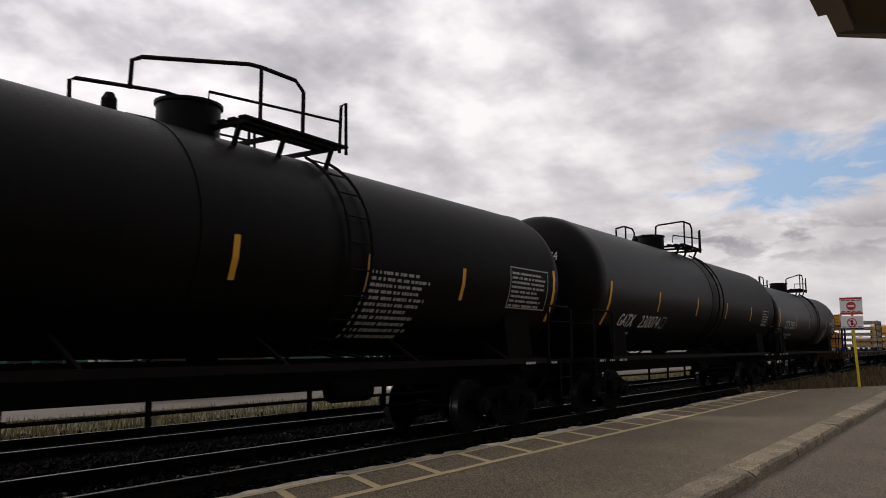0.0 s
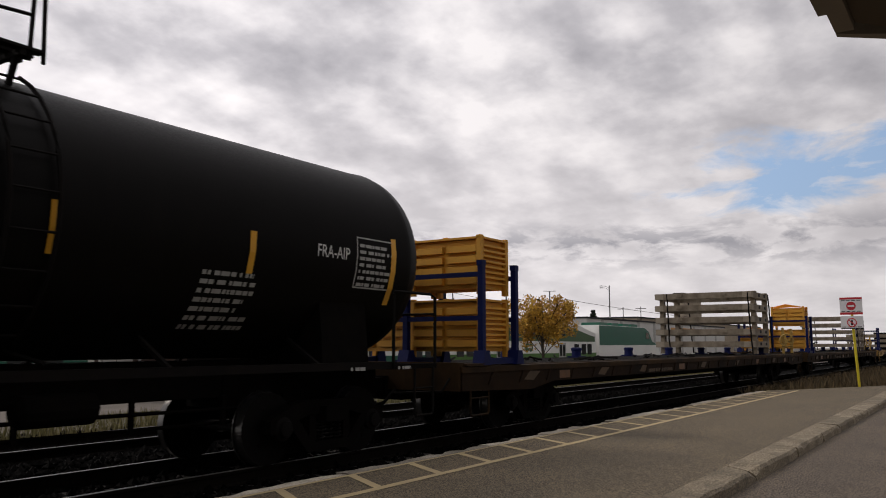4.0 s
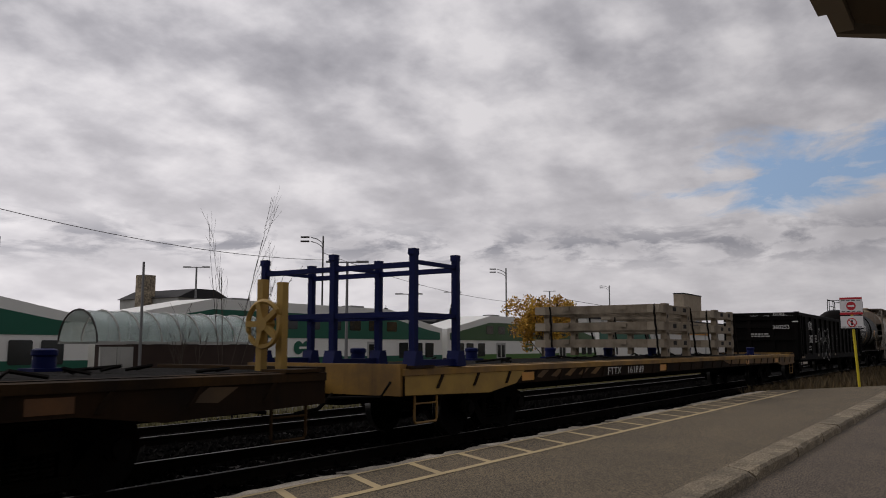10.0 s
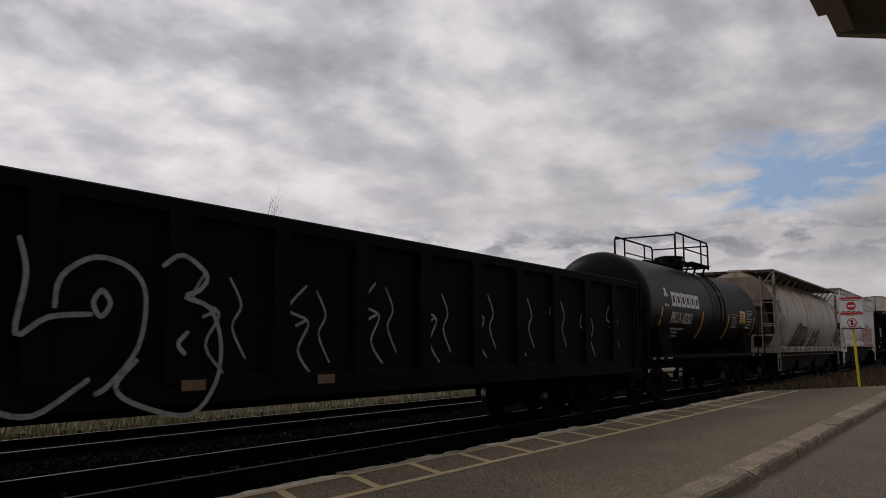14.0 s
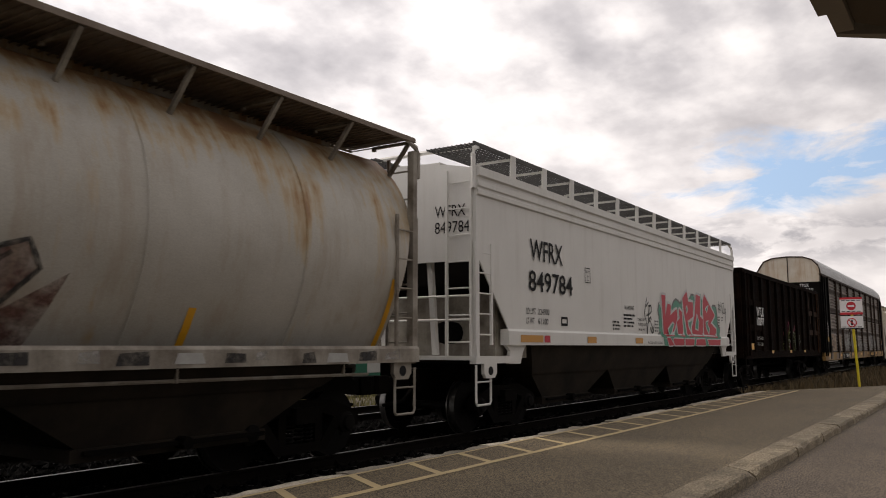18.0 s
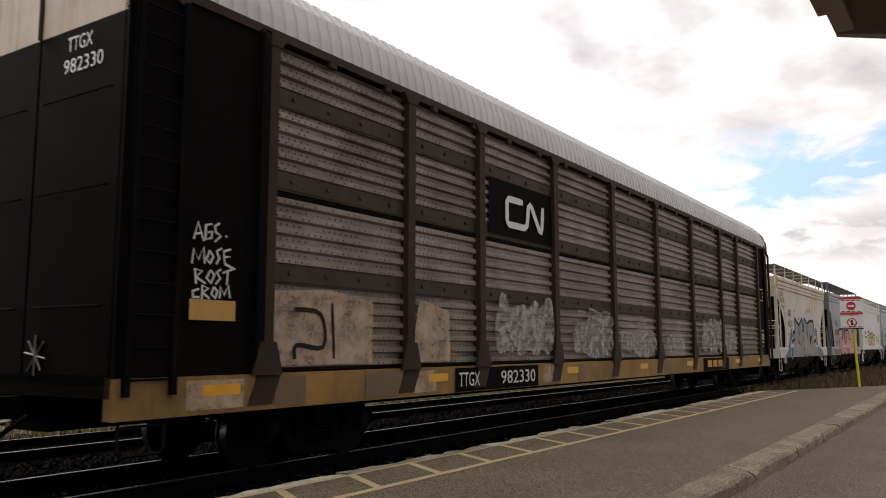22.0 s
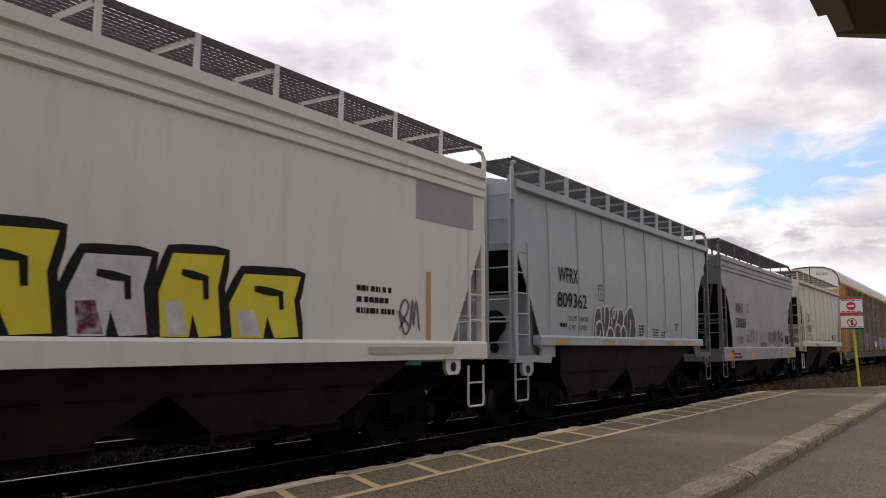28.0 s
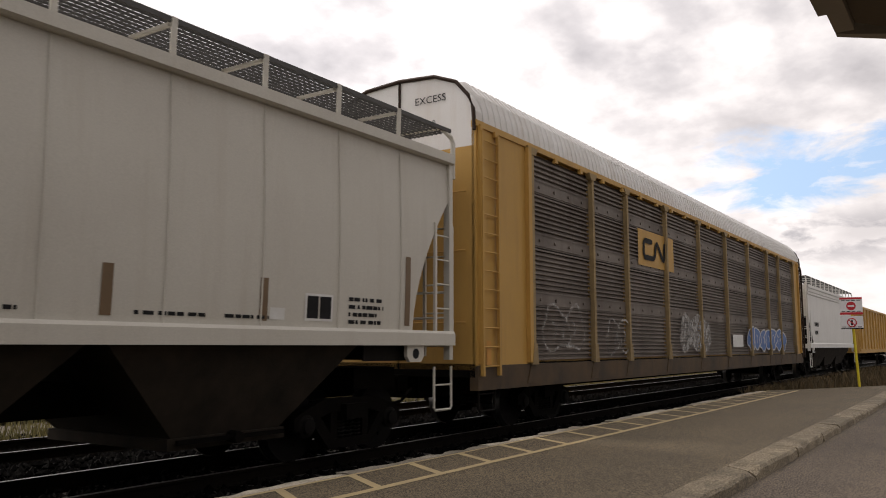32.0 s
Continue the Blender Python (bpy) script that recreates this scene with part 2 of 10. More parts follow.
# soot plus the shade under the cars, both in one near-black
UNDER = mat("shaded_sooty_underframe", (0.004, 0.0036, 0.0032), 0.92, 0.0, (0.009, 0.007, 0.0055), 3, 0.7, 0.25, spec=0.04)
GRATE = mat("galvanised_grating", (0.09, 0.088, 0.085), 0.7, 0.2, None, 6, 0.5, 0.1)
BLUEST = mat("blue_rack_steel", (0.004, 0.009, 0.07), 0.6, 0.0, (0.003, 0.006, 0.035), 3, 0.6, 0.1, spec=0.12)
CRATE = mat("orange_crate_paint", (0.68, 0.33, 0.035), 0.6, 0.0, (0.58, 0.27, 0.03), 2.5, 0.6, 0.1, 50, 0.25, (0.3, 0.16, 0.05), 0.4, 0.06)
FRAMEST = mat("grey_frame_steel", (0.30, 0.25, 0.182), 0.7, 0.0, (0.15, 0.115, 0.075), 2.5, 0.9, 0.15, 50, 0.6, (0.07, 0.045, 0.025))
FRAMETAN = mat("tan_frame_steel", (0.36, 0.31, 0.235), 0.7, 0.0, (0.27, 0.22, 0.155), 2.5, 0.8, 0.15, 50, 0.3, (0.2, 0.12, 0.07))
MARK = mat("white_marking", (0.7, 0.7, 0.68), 0.6, 0.0, (0.55, 0.54, 0.5), 6, 0.5, 0.0)
MARKGREY = mat("faded_white_marking", (0.42, 0.42, 0.4), 0.6, 0.0, (0.3, 0.29, 0.27), 6, 0.6, 0.0)
INK = mat("black_marking", (0.012, 0.012, 0.013), 0.7, 0.0, (0.03, 0.03, 0.03), 6, 0.4, 0.0, spec=0.12)
REFLY = mat("yellow_reflector", (0.72, 0.36, 0.02), 0.4, 0.0, (0.6, 0.28, 0.02), 5, 0.5, 0.0)
BROWNST = mat("brown_stripe", (0.16, 0.10, 0.05), 0.5)
REDP = mat("red_spray_paint", (0.5, 0.025, 0.045), 0.5, 0.0, (0.4, 0.02, 0.04), 3, 0.4, 0.0)
GREENP = mat("teal_spray_paint", (0.07, 0.28, 0.19), 0.5)
WHITEP = mat("white_spray_paint", (0.62, 0.62, 0.62), 0.6, 0.0, (0.4, 0.39, 0.38), 5, 0.7, 0.0)
BLUEP = mat("blue_spray_paint", (0.03, 0.12, 0.36), 0.5)
GREYP = mat("grey_spray_paint", (0.115, 0.112, 0.108), 0.55, 0.0, (0.155, 0.15, 0.145), 2.5, 0.9, 0.0, 30)
CHROME = mat("silver_grey_spray_paint", (0.25, 0.245, 0.24), 0.5, 0.0, (0.18, 0.176, 0.17), 1.6, 0.9, 0.0, 30, 0.4, (0.32, 0.31, 0.3))
FADEW = mat("faded_white_spray_paint", (0.5, 0.49, 0.47), 0.7, 0.0, (0.36, 0.35, 0.33), 5, 0.7, 0.0, alpha=(7.0, 0.4, 0.62, 0.1, 0.75))
FADEK = mat("faded_black_spray_paint", (0.03, 0.028, 0.027), 0.7, 0.0, None, 5, 0.7, 0.0, alpha=(6.0, 0.38, 0.6, 0.35, 0.95))
FADER = mat("faded_maroon_spray_paint", (0.16, 0.05, 0.035), 0.7, 0.0, None, 5, 0.7, 0.0, alpha=(5.0, 0.38, 0.6, 0.1, 0.75))
CHALK = mat("chalk_white_spray_paint", (0.34, 0.34, 0.33), 0.7, 0.0, (0.2, 0.2, 0.19), 5, 0.8, 0.0, alpha=(9.0, 0.3, 0.5, 0.45, 1.0))
POSTOCH = mat("weathered_ochre_post", (0.34, 0.24, 0.11), 0.7, 0.0, (0.2, 0.14, 0.07), 2, 0.8, 0.1, 50, 0.5, (0.1, 0.07, 0.04))
GRIMYWHITE = mat("grimy_white_sill", (0.36, 0.33, 0.28), 0.75, 0.0, (0.12, 0.095, 0.07), 2.2, 0.95, 0.15, 45, 0.7, (0.10, 0.065, 0.04))
PINKP = mat("pink_spray_paint", (0.62, 0.33, 0.32), 0.6, 0.0, (0.52, 0.25, 0.25), 2, 0.6, 0.0)
HOTPINK = mat("strong_pink_spray_paint", (0.55, 0.14, 0.17), 0.6, 0.0, (0.62, 0.3, 0.3), 2, 0.8, 0.0, alpha=(3.0, 0.35, 0.65, 0.1, 0.8))
LIMEP = mat("lime_spray_paint", (0.085, 0.105, 0.018), 0.7, spec=0.1, alpha=(7.0, 0.4, 0.6, 0.1, 0.95))
PURPLEP = mat("magenta_spray_paint", (0.16, 0.025, 0.05), 0.7, spec=0.1, alpha=(7.0, 0.38, 0.58, 0.15, 0.95))
YELP = mat("lemon_spray_paint", (0.7, 0.6, 0.03), 0.5)
DKRED = mat("maroon_spray_paint", (0.1, 0.025, 0.02), 0.6)
ORANGEP = mat("orange_spray_paint", (0.65, 0.3, 0.06), 0.6)
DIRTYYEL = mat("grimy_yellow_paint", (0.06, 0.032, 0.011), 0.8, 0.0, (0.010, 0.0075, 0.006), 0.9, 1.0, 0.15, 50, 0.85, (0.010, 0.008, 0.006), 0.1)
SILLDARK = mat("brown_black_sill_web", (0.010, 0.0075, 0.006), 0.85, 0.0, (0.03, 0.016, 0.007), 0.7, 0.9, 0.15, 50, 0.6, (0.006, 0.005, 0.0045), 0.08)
SILLWEB = mat("rust_patched_yellow_web", (0.20, 0.10, 0.015), 0.7, 0.0, (0.035, 0.018, 0.009), 0.55, 1.0, 0.12, 50, 0.7, (0.03, 0.018, 0.010))
LIPYEL = mat("scuffed_yellow_lip", (0.33, 0.18, 0.03), 0.7, 0.0, (0.13, 0.075, 0.03), 1.5, 0.9, 0.12, 50, 0.6, (0.06, 0.035, 0.018))
DULLYEL = mat("dull_yellow_paint", (0.40, 0.25, 0.05), 0.65, 0.0, (0.25, 0.15, 0.04), 3, 0.7, 0.1)
SILLYEL = mat("stained_yellow_sill", (0.36, 0.20, 0.04), 0.65, 0.0, (0.14, 0.08, 0.03), 0.8, 0.95, 0.12, 50, 0.75, (0.06, 0.035, 0.02))
BROWNFR = mat("rusty_brown_frame", (0.25, 0.205, 0.165), 0.75, 0.0, (0.14, 0.095, 0.062), 2.0, 0.9, 0.15)
RACKBLACK = mat("dark_rack_paint", (0.0034, 0.0032, 0.003), 0.75, 0.0, (0.0065, 0.0052, 0.0044), 1.3, 0.8, 0.1, 50, 0.5, (0.012, 0.008, 0.0055), 0.04)
CAPRUST = mat("rust_stained_cap_paint", (0.60, 0.55, 0.47), 0.7, 0.0, (0.48, 0.38, 0.27), 1.2, 0.9, 0.08, 60, 0.75, (0.28, 0.13, 0.05))
OCHREDIRTY = mat("grimy_ochre_paint", (0.10, 0.06, 0.025), 0.75, 0.0, (0.035, 0.024, 0.015), 1.0, 0.95, 0.15, 50, 0.7, (0.02, 0.014, 0.010))
REFLDIM = mat("dim_orange_reflector", (0.13, 0.055, 0.014), 0.6, 0.0, (0.07, 0.03, 0.01), 5, 0.7, 0.0)
REFLO = mat("orange_reflector", (0.55, 0.26, 0.04), 0.45, 0.0, (0.45, 0.2, 0.04), 5, 0.5, 0.0)
ORANGEPALE = mat("pale_orange_spray_paint", (0.55, 0.42, 0.30), 0.6, 0.0, (0.45, 0.3, 0.2), 2, 0.8, 0.0, alpha=(2.5, 0.35, 0.6, 0.25, 0.85))
GREYPL = mat("silver_spray_paint", (0.30, 0.30, 0.31), 0.5, 0.0, (0.24, 0.24, 0.25), 2, 0.6, 0.0)
DUSTPALE = mat("pale_dusty_spray_paint", (0.42, 0.37, 0.36), 0.7, 0.0, (0.34, 0.33, 0.33), 2, 0.8, 0.0, alpha=(3.0, 0.3, 0.6, 0.2, 0.7))
SMOKE = mat("smoky_black_spray_paint", (0.045, 0.048, 0.052), 0.6, 0.0, (0.11, 0.12, 0.125), 3, 0.9, 0.0, alpha=(4.0, 0.3, 0.55, 0.55, 0.95))
DUSTP = mat("dusty_spray_paint", (0.16, 0.13, 0.13), 0.7, 0.0, (0.24, 0.2, 0.2), 2, 0.6, 0.0)
ASPHALT = mat("platform_asphalt", (0.152, 0.117, 0.071), 0.92, 0.0, (0.104, 0.082, 0.052), 0.7, 0.8, 0.6, 40, speck=0.75)
ROADASPH = mat("old_lot_asphalt", (0.138, 0.105, 0.073), 0.92, 0.0, (0.092, 0.072, 0.053), 0.9, 0.85, 0.7, 34, speck=0.8)
CONC = mat("worn_concrete", (0.52, 0.46, 0.37), 0.88, 0.0, (0.16, 0.135, 0.105), 1.6, 1.0, 0.5, 35, speck=0.3, vary=0.3)
KERB = mat("weathered_kerb_concrete", (0.26, 0.212, 0.142), 0.9, 0.0, (0.14, 0.112, 0.075), 2.6, 1.0, 0.8, 30, speck=0.45, vary=0.18)
LINE = mat("yellow_line_paint", (0.52, 0.40, 0.21), 0.8, 0.0, (0.40, 0.31, 0.18), 3, 0.8, 0.2, 40)
# stone and bed near-black: shade beneath the train is painted in
BALLAST = mat("shaded_ballast_stone", (0.0045, 0.0042, 0.0037), 0.95, 0.0, (0.0028, 0.0026, 0.0024), 5, 0.8, 0.4, 40, island=0.9, spec=0.04)
BED = mat("shaded_bed_stone", (0.006, 0.0054, 0.005), 0.95, 0.0, (0.004, 0.0036, 0.0033), 3, 0.8, 0.6, 25, spec=0.03)
# darkened for the shade under the car ends; weld dirt uses it too
SHADEGRIME = mat("shaded_slope_grime", (0.014, 0.0125, 0.0115), 0.85, 0.0, (0.024, 0.021, 0.019), 1.5, 0.8, 0.1, 40, 0.4, (0.009, 0.008, 0.007), 0.1)
GROUND = mat("gravelly_ground", (0.11, 0.092, 0.068), 0.95, 0.0, (0.07, 0.062, 0.046), 0.35, 0.8, 0.6, 9)
GRASS = mat("dry_grass", (0.20, 0.17, 0.07), 0.9, 0.0, (0.13, 0.125, 0.045), 0.5, 0.9, 0.0, 8, island=0.4)
TIE = mat("creosote_tie", (0.018, 0.014, 0.012), 0.9, 0.0, None, 4, 0.7, 0.4, vary=0.3)

# ------------------------------------------------------------------ mesh helpers
def box(bm, x0, y0, z0, x1, y1, z1, m=None):
    vs = [bm.verts.new(v) for v in ((x0, y0, z0), (x1, y0, z0), (x1, y1, z0), (x0, y1, z0), (x0, y0, z1), (x1, y0, z1), (x1, y1, z1), (x0, y1, z1))]
    for f in ((3, 2, 1, 0), (4, 5, 6, 7), (0, 1, 5, 4), (1, 2, 6, 5), (2, 3, 7, 6), (3, 0, 4, 7)):
        bm.faces.new([vs[i] for i in f])
    if m is not None:
        for v in vs:
            v.co = m @ v.co
    return vs


def beam(bm, a, b, w, h=None, up=(0, 0, 1)):
    """A square bar from a to b."""
    h = h or w
    a, b = Vector(a), Vector(b)
    d = (b - a).normalized()
    u = Vector(up)
    if abs(d.dot(u)) > 0.95:
        u = Vector((1, 0, 0)) if abs(d.x) < 0.9 else Vector((0, 1, 0))
    s = d.cross(u).normalized()
    u = s.cross(d)
    vs = [bm.verts.new(p + s * i * w / 2 + u * j * h / 2) for p in (a, b) for i, j in ((-1, -1), (1, -1), (1, 1), (-1, 1))]
    for f in ((0, 1, 2, 3), (7, 6, 5, 4), (0, 4, 5, 1), (1, 5, 6, 2), (2, 6, 7, 3), (3, 7, 4, 0)):
        bm.faces.new([vs[i] for i in f])


def rod(bm, pts, r, seg=6):
    """A round bar along a line of points."""
    pts = [Vector(p) for p in pts]
    rings = []
    for i, p in enumerate(pts):
        d = (pts[min(i + 1, len(pts) - 1)] - pts[max(i - 1, 0)]).normalized()
        u = Vector((0, 0, 1)) if abs(d.z) < 0.9 else Vector((0, 1, 0))
        s = d.cross(u).normalized()
        u = s.cross(d)
        rings.append([bm.verts.new(p + (s * math.cos(k * math.tau / seg) + u * math.sin(k * math.tau / seg)) * r) for k in range(seg)])
    for a, b in zip(rings, rings[1:]):
        for k in range(seg):
            bm.faces.new((a[k], a[(k + 1) % seg], b[(k + 1) % seg], b[k]))
    bm.faces.new(rings[0][::-1])
    bm.faces.new(rings[-1])


def lathe(bm, profile, axis="x", seg=32, org=(0, 0, 0)):
    """Turns (along, radius) pairs round an axis."""
    o = Vector(org)
    rings = []
    for s, r in profile:
        ring = []
        for k in range(seg):
            c, n = math.cos(k * math.tau / seg) * r, math.sin(k * math.tau / seg) * r
            ring.append(bm.verts.new(o + Vector({"x": (s, c, n), "y": (n, s, c), "z": (c, n, s)}[axis])))
        rings.append(ring)
    for a, b in zip(rings, rings[1:]):
        for k in range(seg):
            bm.faces.new((a[k], a[(k + 1) % seg], b[(k + 1) % seg], b[k]))
    bm.faces.new(rings[0][::-1])
    bm.faces.new(rings[-1])


def prism(bm, poly, y0, y1, axis="y"):
    """A closed outline in x, z pushed from y0 to y1 (or in y, z pushed along x)."""
    def at(p, s):
        return (p[0], s, p[1]) if axis == "y" else (s, p[0], p[1]) if axis == "x" else (p[0], p[1], s)
    a = [bm.verts.new(at(p, y0)) for p in poly]
    b = [bm.verts.new(at(p, y1)) for p in poly]
    n = len(poly)
    bm.faces.new(a)
    bm.faces.new(b[::-1])
    for i in range(n):
        bm.faces.new((a[i], b[i], b[(i + 1) % n], a[(i + 1) % n]))


def loft(bm, sections, caps=True):
    """Skins a row of open or closed outlines, all of one length."""
    rings = [[bm.verts.new(p) for p in s] for s in sections]
    for a, b in zip(rings, rings[1:]):
        for k in range(len(a) - 1):
            bm.faces.new((a[k], a[k + 1], b[k + 1], b[k]))
    if caps:
        bm.faces.new(rings[0][::-1])
        bm.faces.new(rings[-1])
    return rings


def mesh(bm, name, material, smooth=False, angle=40):
    bmesh.ops.recalc_face_normals(bm, faces=bm.faces)
    me = bpy.data.meshes.new(name)
    bm.to_mesh(me)
    bm.free()
    me.materials.append(material)
    if smooth:
        me.shade_smooth()
        me.set_sharp_from_angle(angle=radians(angle))
    return me


def part(name, bm, material, parent, label="", smooth=False, angle=40):
    ob = new(name, mesh(bm, name, material, smooth, angle) if isinstance(bm, bmesh.types.BMesh) else bm)
    ob.parent = parent
    if label:
        tagged(ob, label)
    return ob


def thing(name, label, category, m=None, group="", kind=""):
    ob = new(name)
    if m is not None:
        ob.matrix_basis = m
    return tagged(ob, label, category, group, kind)


def solid(name, bm, material, label, category, kind="", group="", smooth=False, angle=40):
    return tagged(new(name, mesh(bm, name, material, smooth, angle)), label, category, group, kind)


BM = bmesh.new


def text_mesh(body, size, bold=0.0, shear=0.0, space=1.0, width=None):
    """Flat lettering as x, z outlines, its lower left corner at the origin."""
    cu = bpy.data.curves.new("lettering", "FONT")
    cu.body, cu.size, cu.shear, cu.offset, cu.space_character = body, size, shear, bold, space
    cu.resolution_u = 3
    ob = bpy.data.objects.new("lettering", cu)
    me = bpy.data.meshes.new_from_object(ob)
    vs = [v.co.copy() for v in me.vertices]
    fs = [tuple(p.vertices) for p in me.polygons]
    bpy.data.objects.remove(ob)
    bpy.data.curves.remove(cu)
    bpy.data.meshes.remove(me)
    if not vs:
        return [], []
    x0, z0 = min(v.x for v in vs), min(v.y for v in vs)
    x1, z1 = max(v.x for v in vs), max(v.y for v in vs)
    kz = size / (z1 - z0)
    kx = width / (x1 - x0) if width else kz
    return [((v.x - x0) * kx, (v.y - z0) * kz) for v in vs], fs


def lettering(parent, body, x, z, size, surf, material, width=None, bold=0.0, name="lettering", label=""):
    """Lettering on a near side; surf(x, z) gives the y of the side there. size: the letters' height."""
    vs, fs = text_mesh(body, size, bold, 0, 1.0, width)
    me = bpy.data.meshes.new(name)
    me.from_pydata([(x + a, surf(x + a, z + b) - 0.008 - min(0.012, 0.1 * size * size), z + b) for a, b in vs], [], fs)
    me.materials.append(material)
    return part(name, me, material, parent, label)


def end_lettering(parent, body, y, z, size, x, material, width=None):
    """Lettering on the leading end, read along -y."""
    vs, fs = text_mesh(body, size, 0, 0, 1.0, width)
    me = bpy.data.meshes.new("lettering")
    me.from_pydata([(x - 0.008, y - a, z + b) for a, b in vs], [], fs)
    me.materials.append(material)
    return part("lettering", me, material, parent)


def quads(parent, name, rects, surf, material, label="", lift=0.006):
    """Flat marks (x0, z0, x1, z1) on a near side."""
    bm = BM()
    for x0, z0, x1, z1 in rects:
        n = max(1, int((x1 - x0) / 0.5))
        k = max(1, int((z1 - z0) / 0.2))
        g = [[bm.verts.new((x0 + (x1 - x0) * i / n, surf(x0 + (x1 - x0) * i / n, z0 + (z1 - z0) * j / k) - lift, z0 + (z1 - z0) * j / k)) for j in range(k + 1)] for i in range(n + 1)]
        for i in range(n):
            for j in range(k):
                bm.faces.new((g[i][j], g[i + 1][j], g[i + 1][j + 1], g[i][j + 1]))
    return part(name, bm, material, parent, label)


def text_bars(parent, rng, x, z, rows, w, h, surf, material, name="small_lettering", label="unreadable small stencilled lettering"):
    """Rows of short bars for lettering too small to read; z is the top."""
    r = []
    for i in range(rows):
        a = x
        end = x + w * rng.uniform(0.7, 1.0)
        while a < end:
            b = min(end, a + rng.uniform(0.03, 0.13))
            r.append((a, z - (i + 1) * h, b, z - (i + 1) * h + h * 0.5))
            a = b + rng.choice((0.015, 0.02, 0.05))
    return quads(parent, name, r, surf, material, label)


def ribbon(bm, pts, w, surf, lift):
    """A flat painted stroke along x, z points."""
    n = len(pts)
    prev = None
    for i, (x, z) in enumerate(pts):
        ax, az = pts[max(i - 1, 0)]
        bx, bz = pts[min(i + 1, n - 1)]
        d = math.hypot(bx - ax, bz - az) or 1
        nx, nz = -(bz - az) / d * w / 2, (bx - ax) / d * w / 2
        k = 1.0 if 0 < i < n - 1 else 0.75
        cur = [bm.verts.new((x + s * nx * k, surf(x + s * nx * k, z + s * nz * k) - lift, z + s * nz * k)) for s in (-1, 1)]
        if prev:
            bm.faces.new((prev[0], cur[0], cur[1], prev[1]))
        prev = cur


def smooth_path(pts, n=5):
    out = []
    for i in range(len(pts) - 1):
        p0, p1, p2, p3 = (Vector(pts[max(0, min(len(pts) - 1, i + k))]) for k in (-1, 0, 1, 2))
        for s in range(n):
            t = s / n
            out.append(tuple(0.5 * ((2 * p1) + (p2 - p0) * t + (2 * p0 - 5 * p1 + 4 * p2 - p3) * t * t + (3 * p1 - p0 - 3 * p2 + p3) * t ** 3)))
    out.append(tuple(pts[-1]))
    return out


STROKES = [
    [[(0.0, 0.1), (0.28, 1.0), (0.42, 0.2), (0.7, 0.95), (1.0, 0.05)]],
    [[(0.5, 0.0), (0.05, 0.4), (0.4, 1.0), (1.0, 0.6), (0.6, 0.05), (0.25, 0.35), (0.55, 0.7)]],
    [[(0.1, 0.0), (0.0, 0.65), (0.5, 1.0), (1.05, 0.6), (0.6, 0.3), (0.3, 0.55), (0.8, 0.8)]],
    [[(-0.1, 0.5), (0.25, 0.95), (0.5, 0.1), (0.75, 0.9), (1.1, 0.4)], [(0.0, 0.1), (0.5, 0.35), (1.0, 0.05)]],
    [[(0.0, 0.2), (0.45, 1.0), (0.6, 0.35), (1.05, 1.05)], [(0.1, 0.0), (0.6, 0.15), (1.0, 0.0), (0.95, 0.5)]],
    [[(0.1, 0.1), (0.95, 0.8), (0.5, 1.0), (0.2, 0.6), (1.0, 0.2), (0.5, -0.05), (0.0, 0.7)]],
    [[(0.0, 0.0), (0.1, 0.9), (0.3, 0.4), (0.5, 1.05), (0.7, 0.4), (0.9, 0.95), (1.0, 0.0), (0.5, 0.12), (0.0, 0.0)]],
]


def spray(parent, x0, x1, z0, z1, surf, letters, fill, outline, glow=None, wide=0.3, line=0.07, seed=1, label="spray-painted lettering", gaps=()):
    """Spray-painted lettering: broad strokes over a wider outline. gaps: stretches of x that stay bare."""
    rng = random.Random(seed)
    n = len(letters)
    cw = (x1 - x0) / n
    jobs = []
    for i, k in enumerate(letters):
        ox = x0 + i * cw + rng.uniform(-0.06, 0.06) * cw
        hh = (z1 - z0) * rng.uniform(0.82, 1.0)
        for s in STROKES[k]:
            jobs.append(smooth_path([(ox + (0.05 + 0.92 * a + rng.uniform(-0.07, 0.07)) * cw, z0 + (b + rng.uniform(-0.06, 0.06)) * hh) for a, b in s]))
    layers = []
    if glow:
        layers.append(("spray_glow", glow, wide + line * 3.2, 0.006))
    if outline:
        layers.append(("spray_outline", outline, wide + line, 0.009))
    if fill:
        layers.append(("spray_fill", fill, wide, 0.012))
    for nm, m, w, lift in layers:
        bm = BM()
        for q, j in enumerate(jobs):
            ribbon(bm, j, w, surf, lift + 0.0006 * q)
        if gaps:
            bmesh.ops.delete(bm, geom=[f for f in bm.faces if any(a < f.calc_center_median().x < b for a, b in gaps)], context="FACES")
        part(nm, bm, m, parent, label)


def clip_z(pts, z, keep_above):
    """The part of a closed outline above or below a height."""
    out = []
    for (ax, az), (bx, bz) in zip(pts, pts[1:] + pts[:1]):
        a_in, b_in = (az >= z) == keep_above, (bz >= z) == keep_above
        if a_in:
            out.append((ax, az))
        if a_in != b_in:
            f = (z - az) / (bz - az)
            out.append((ax + (bx - ax) * f, z))
    return out


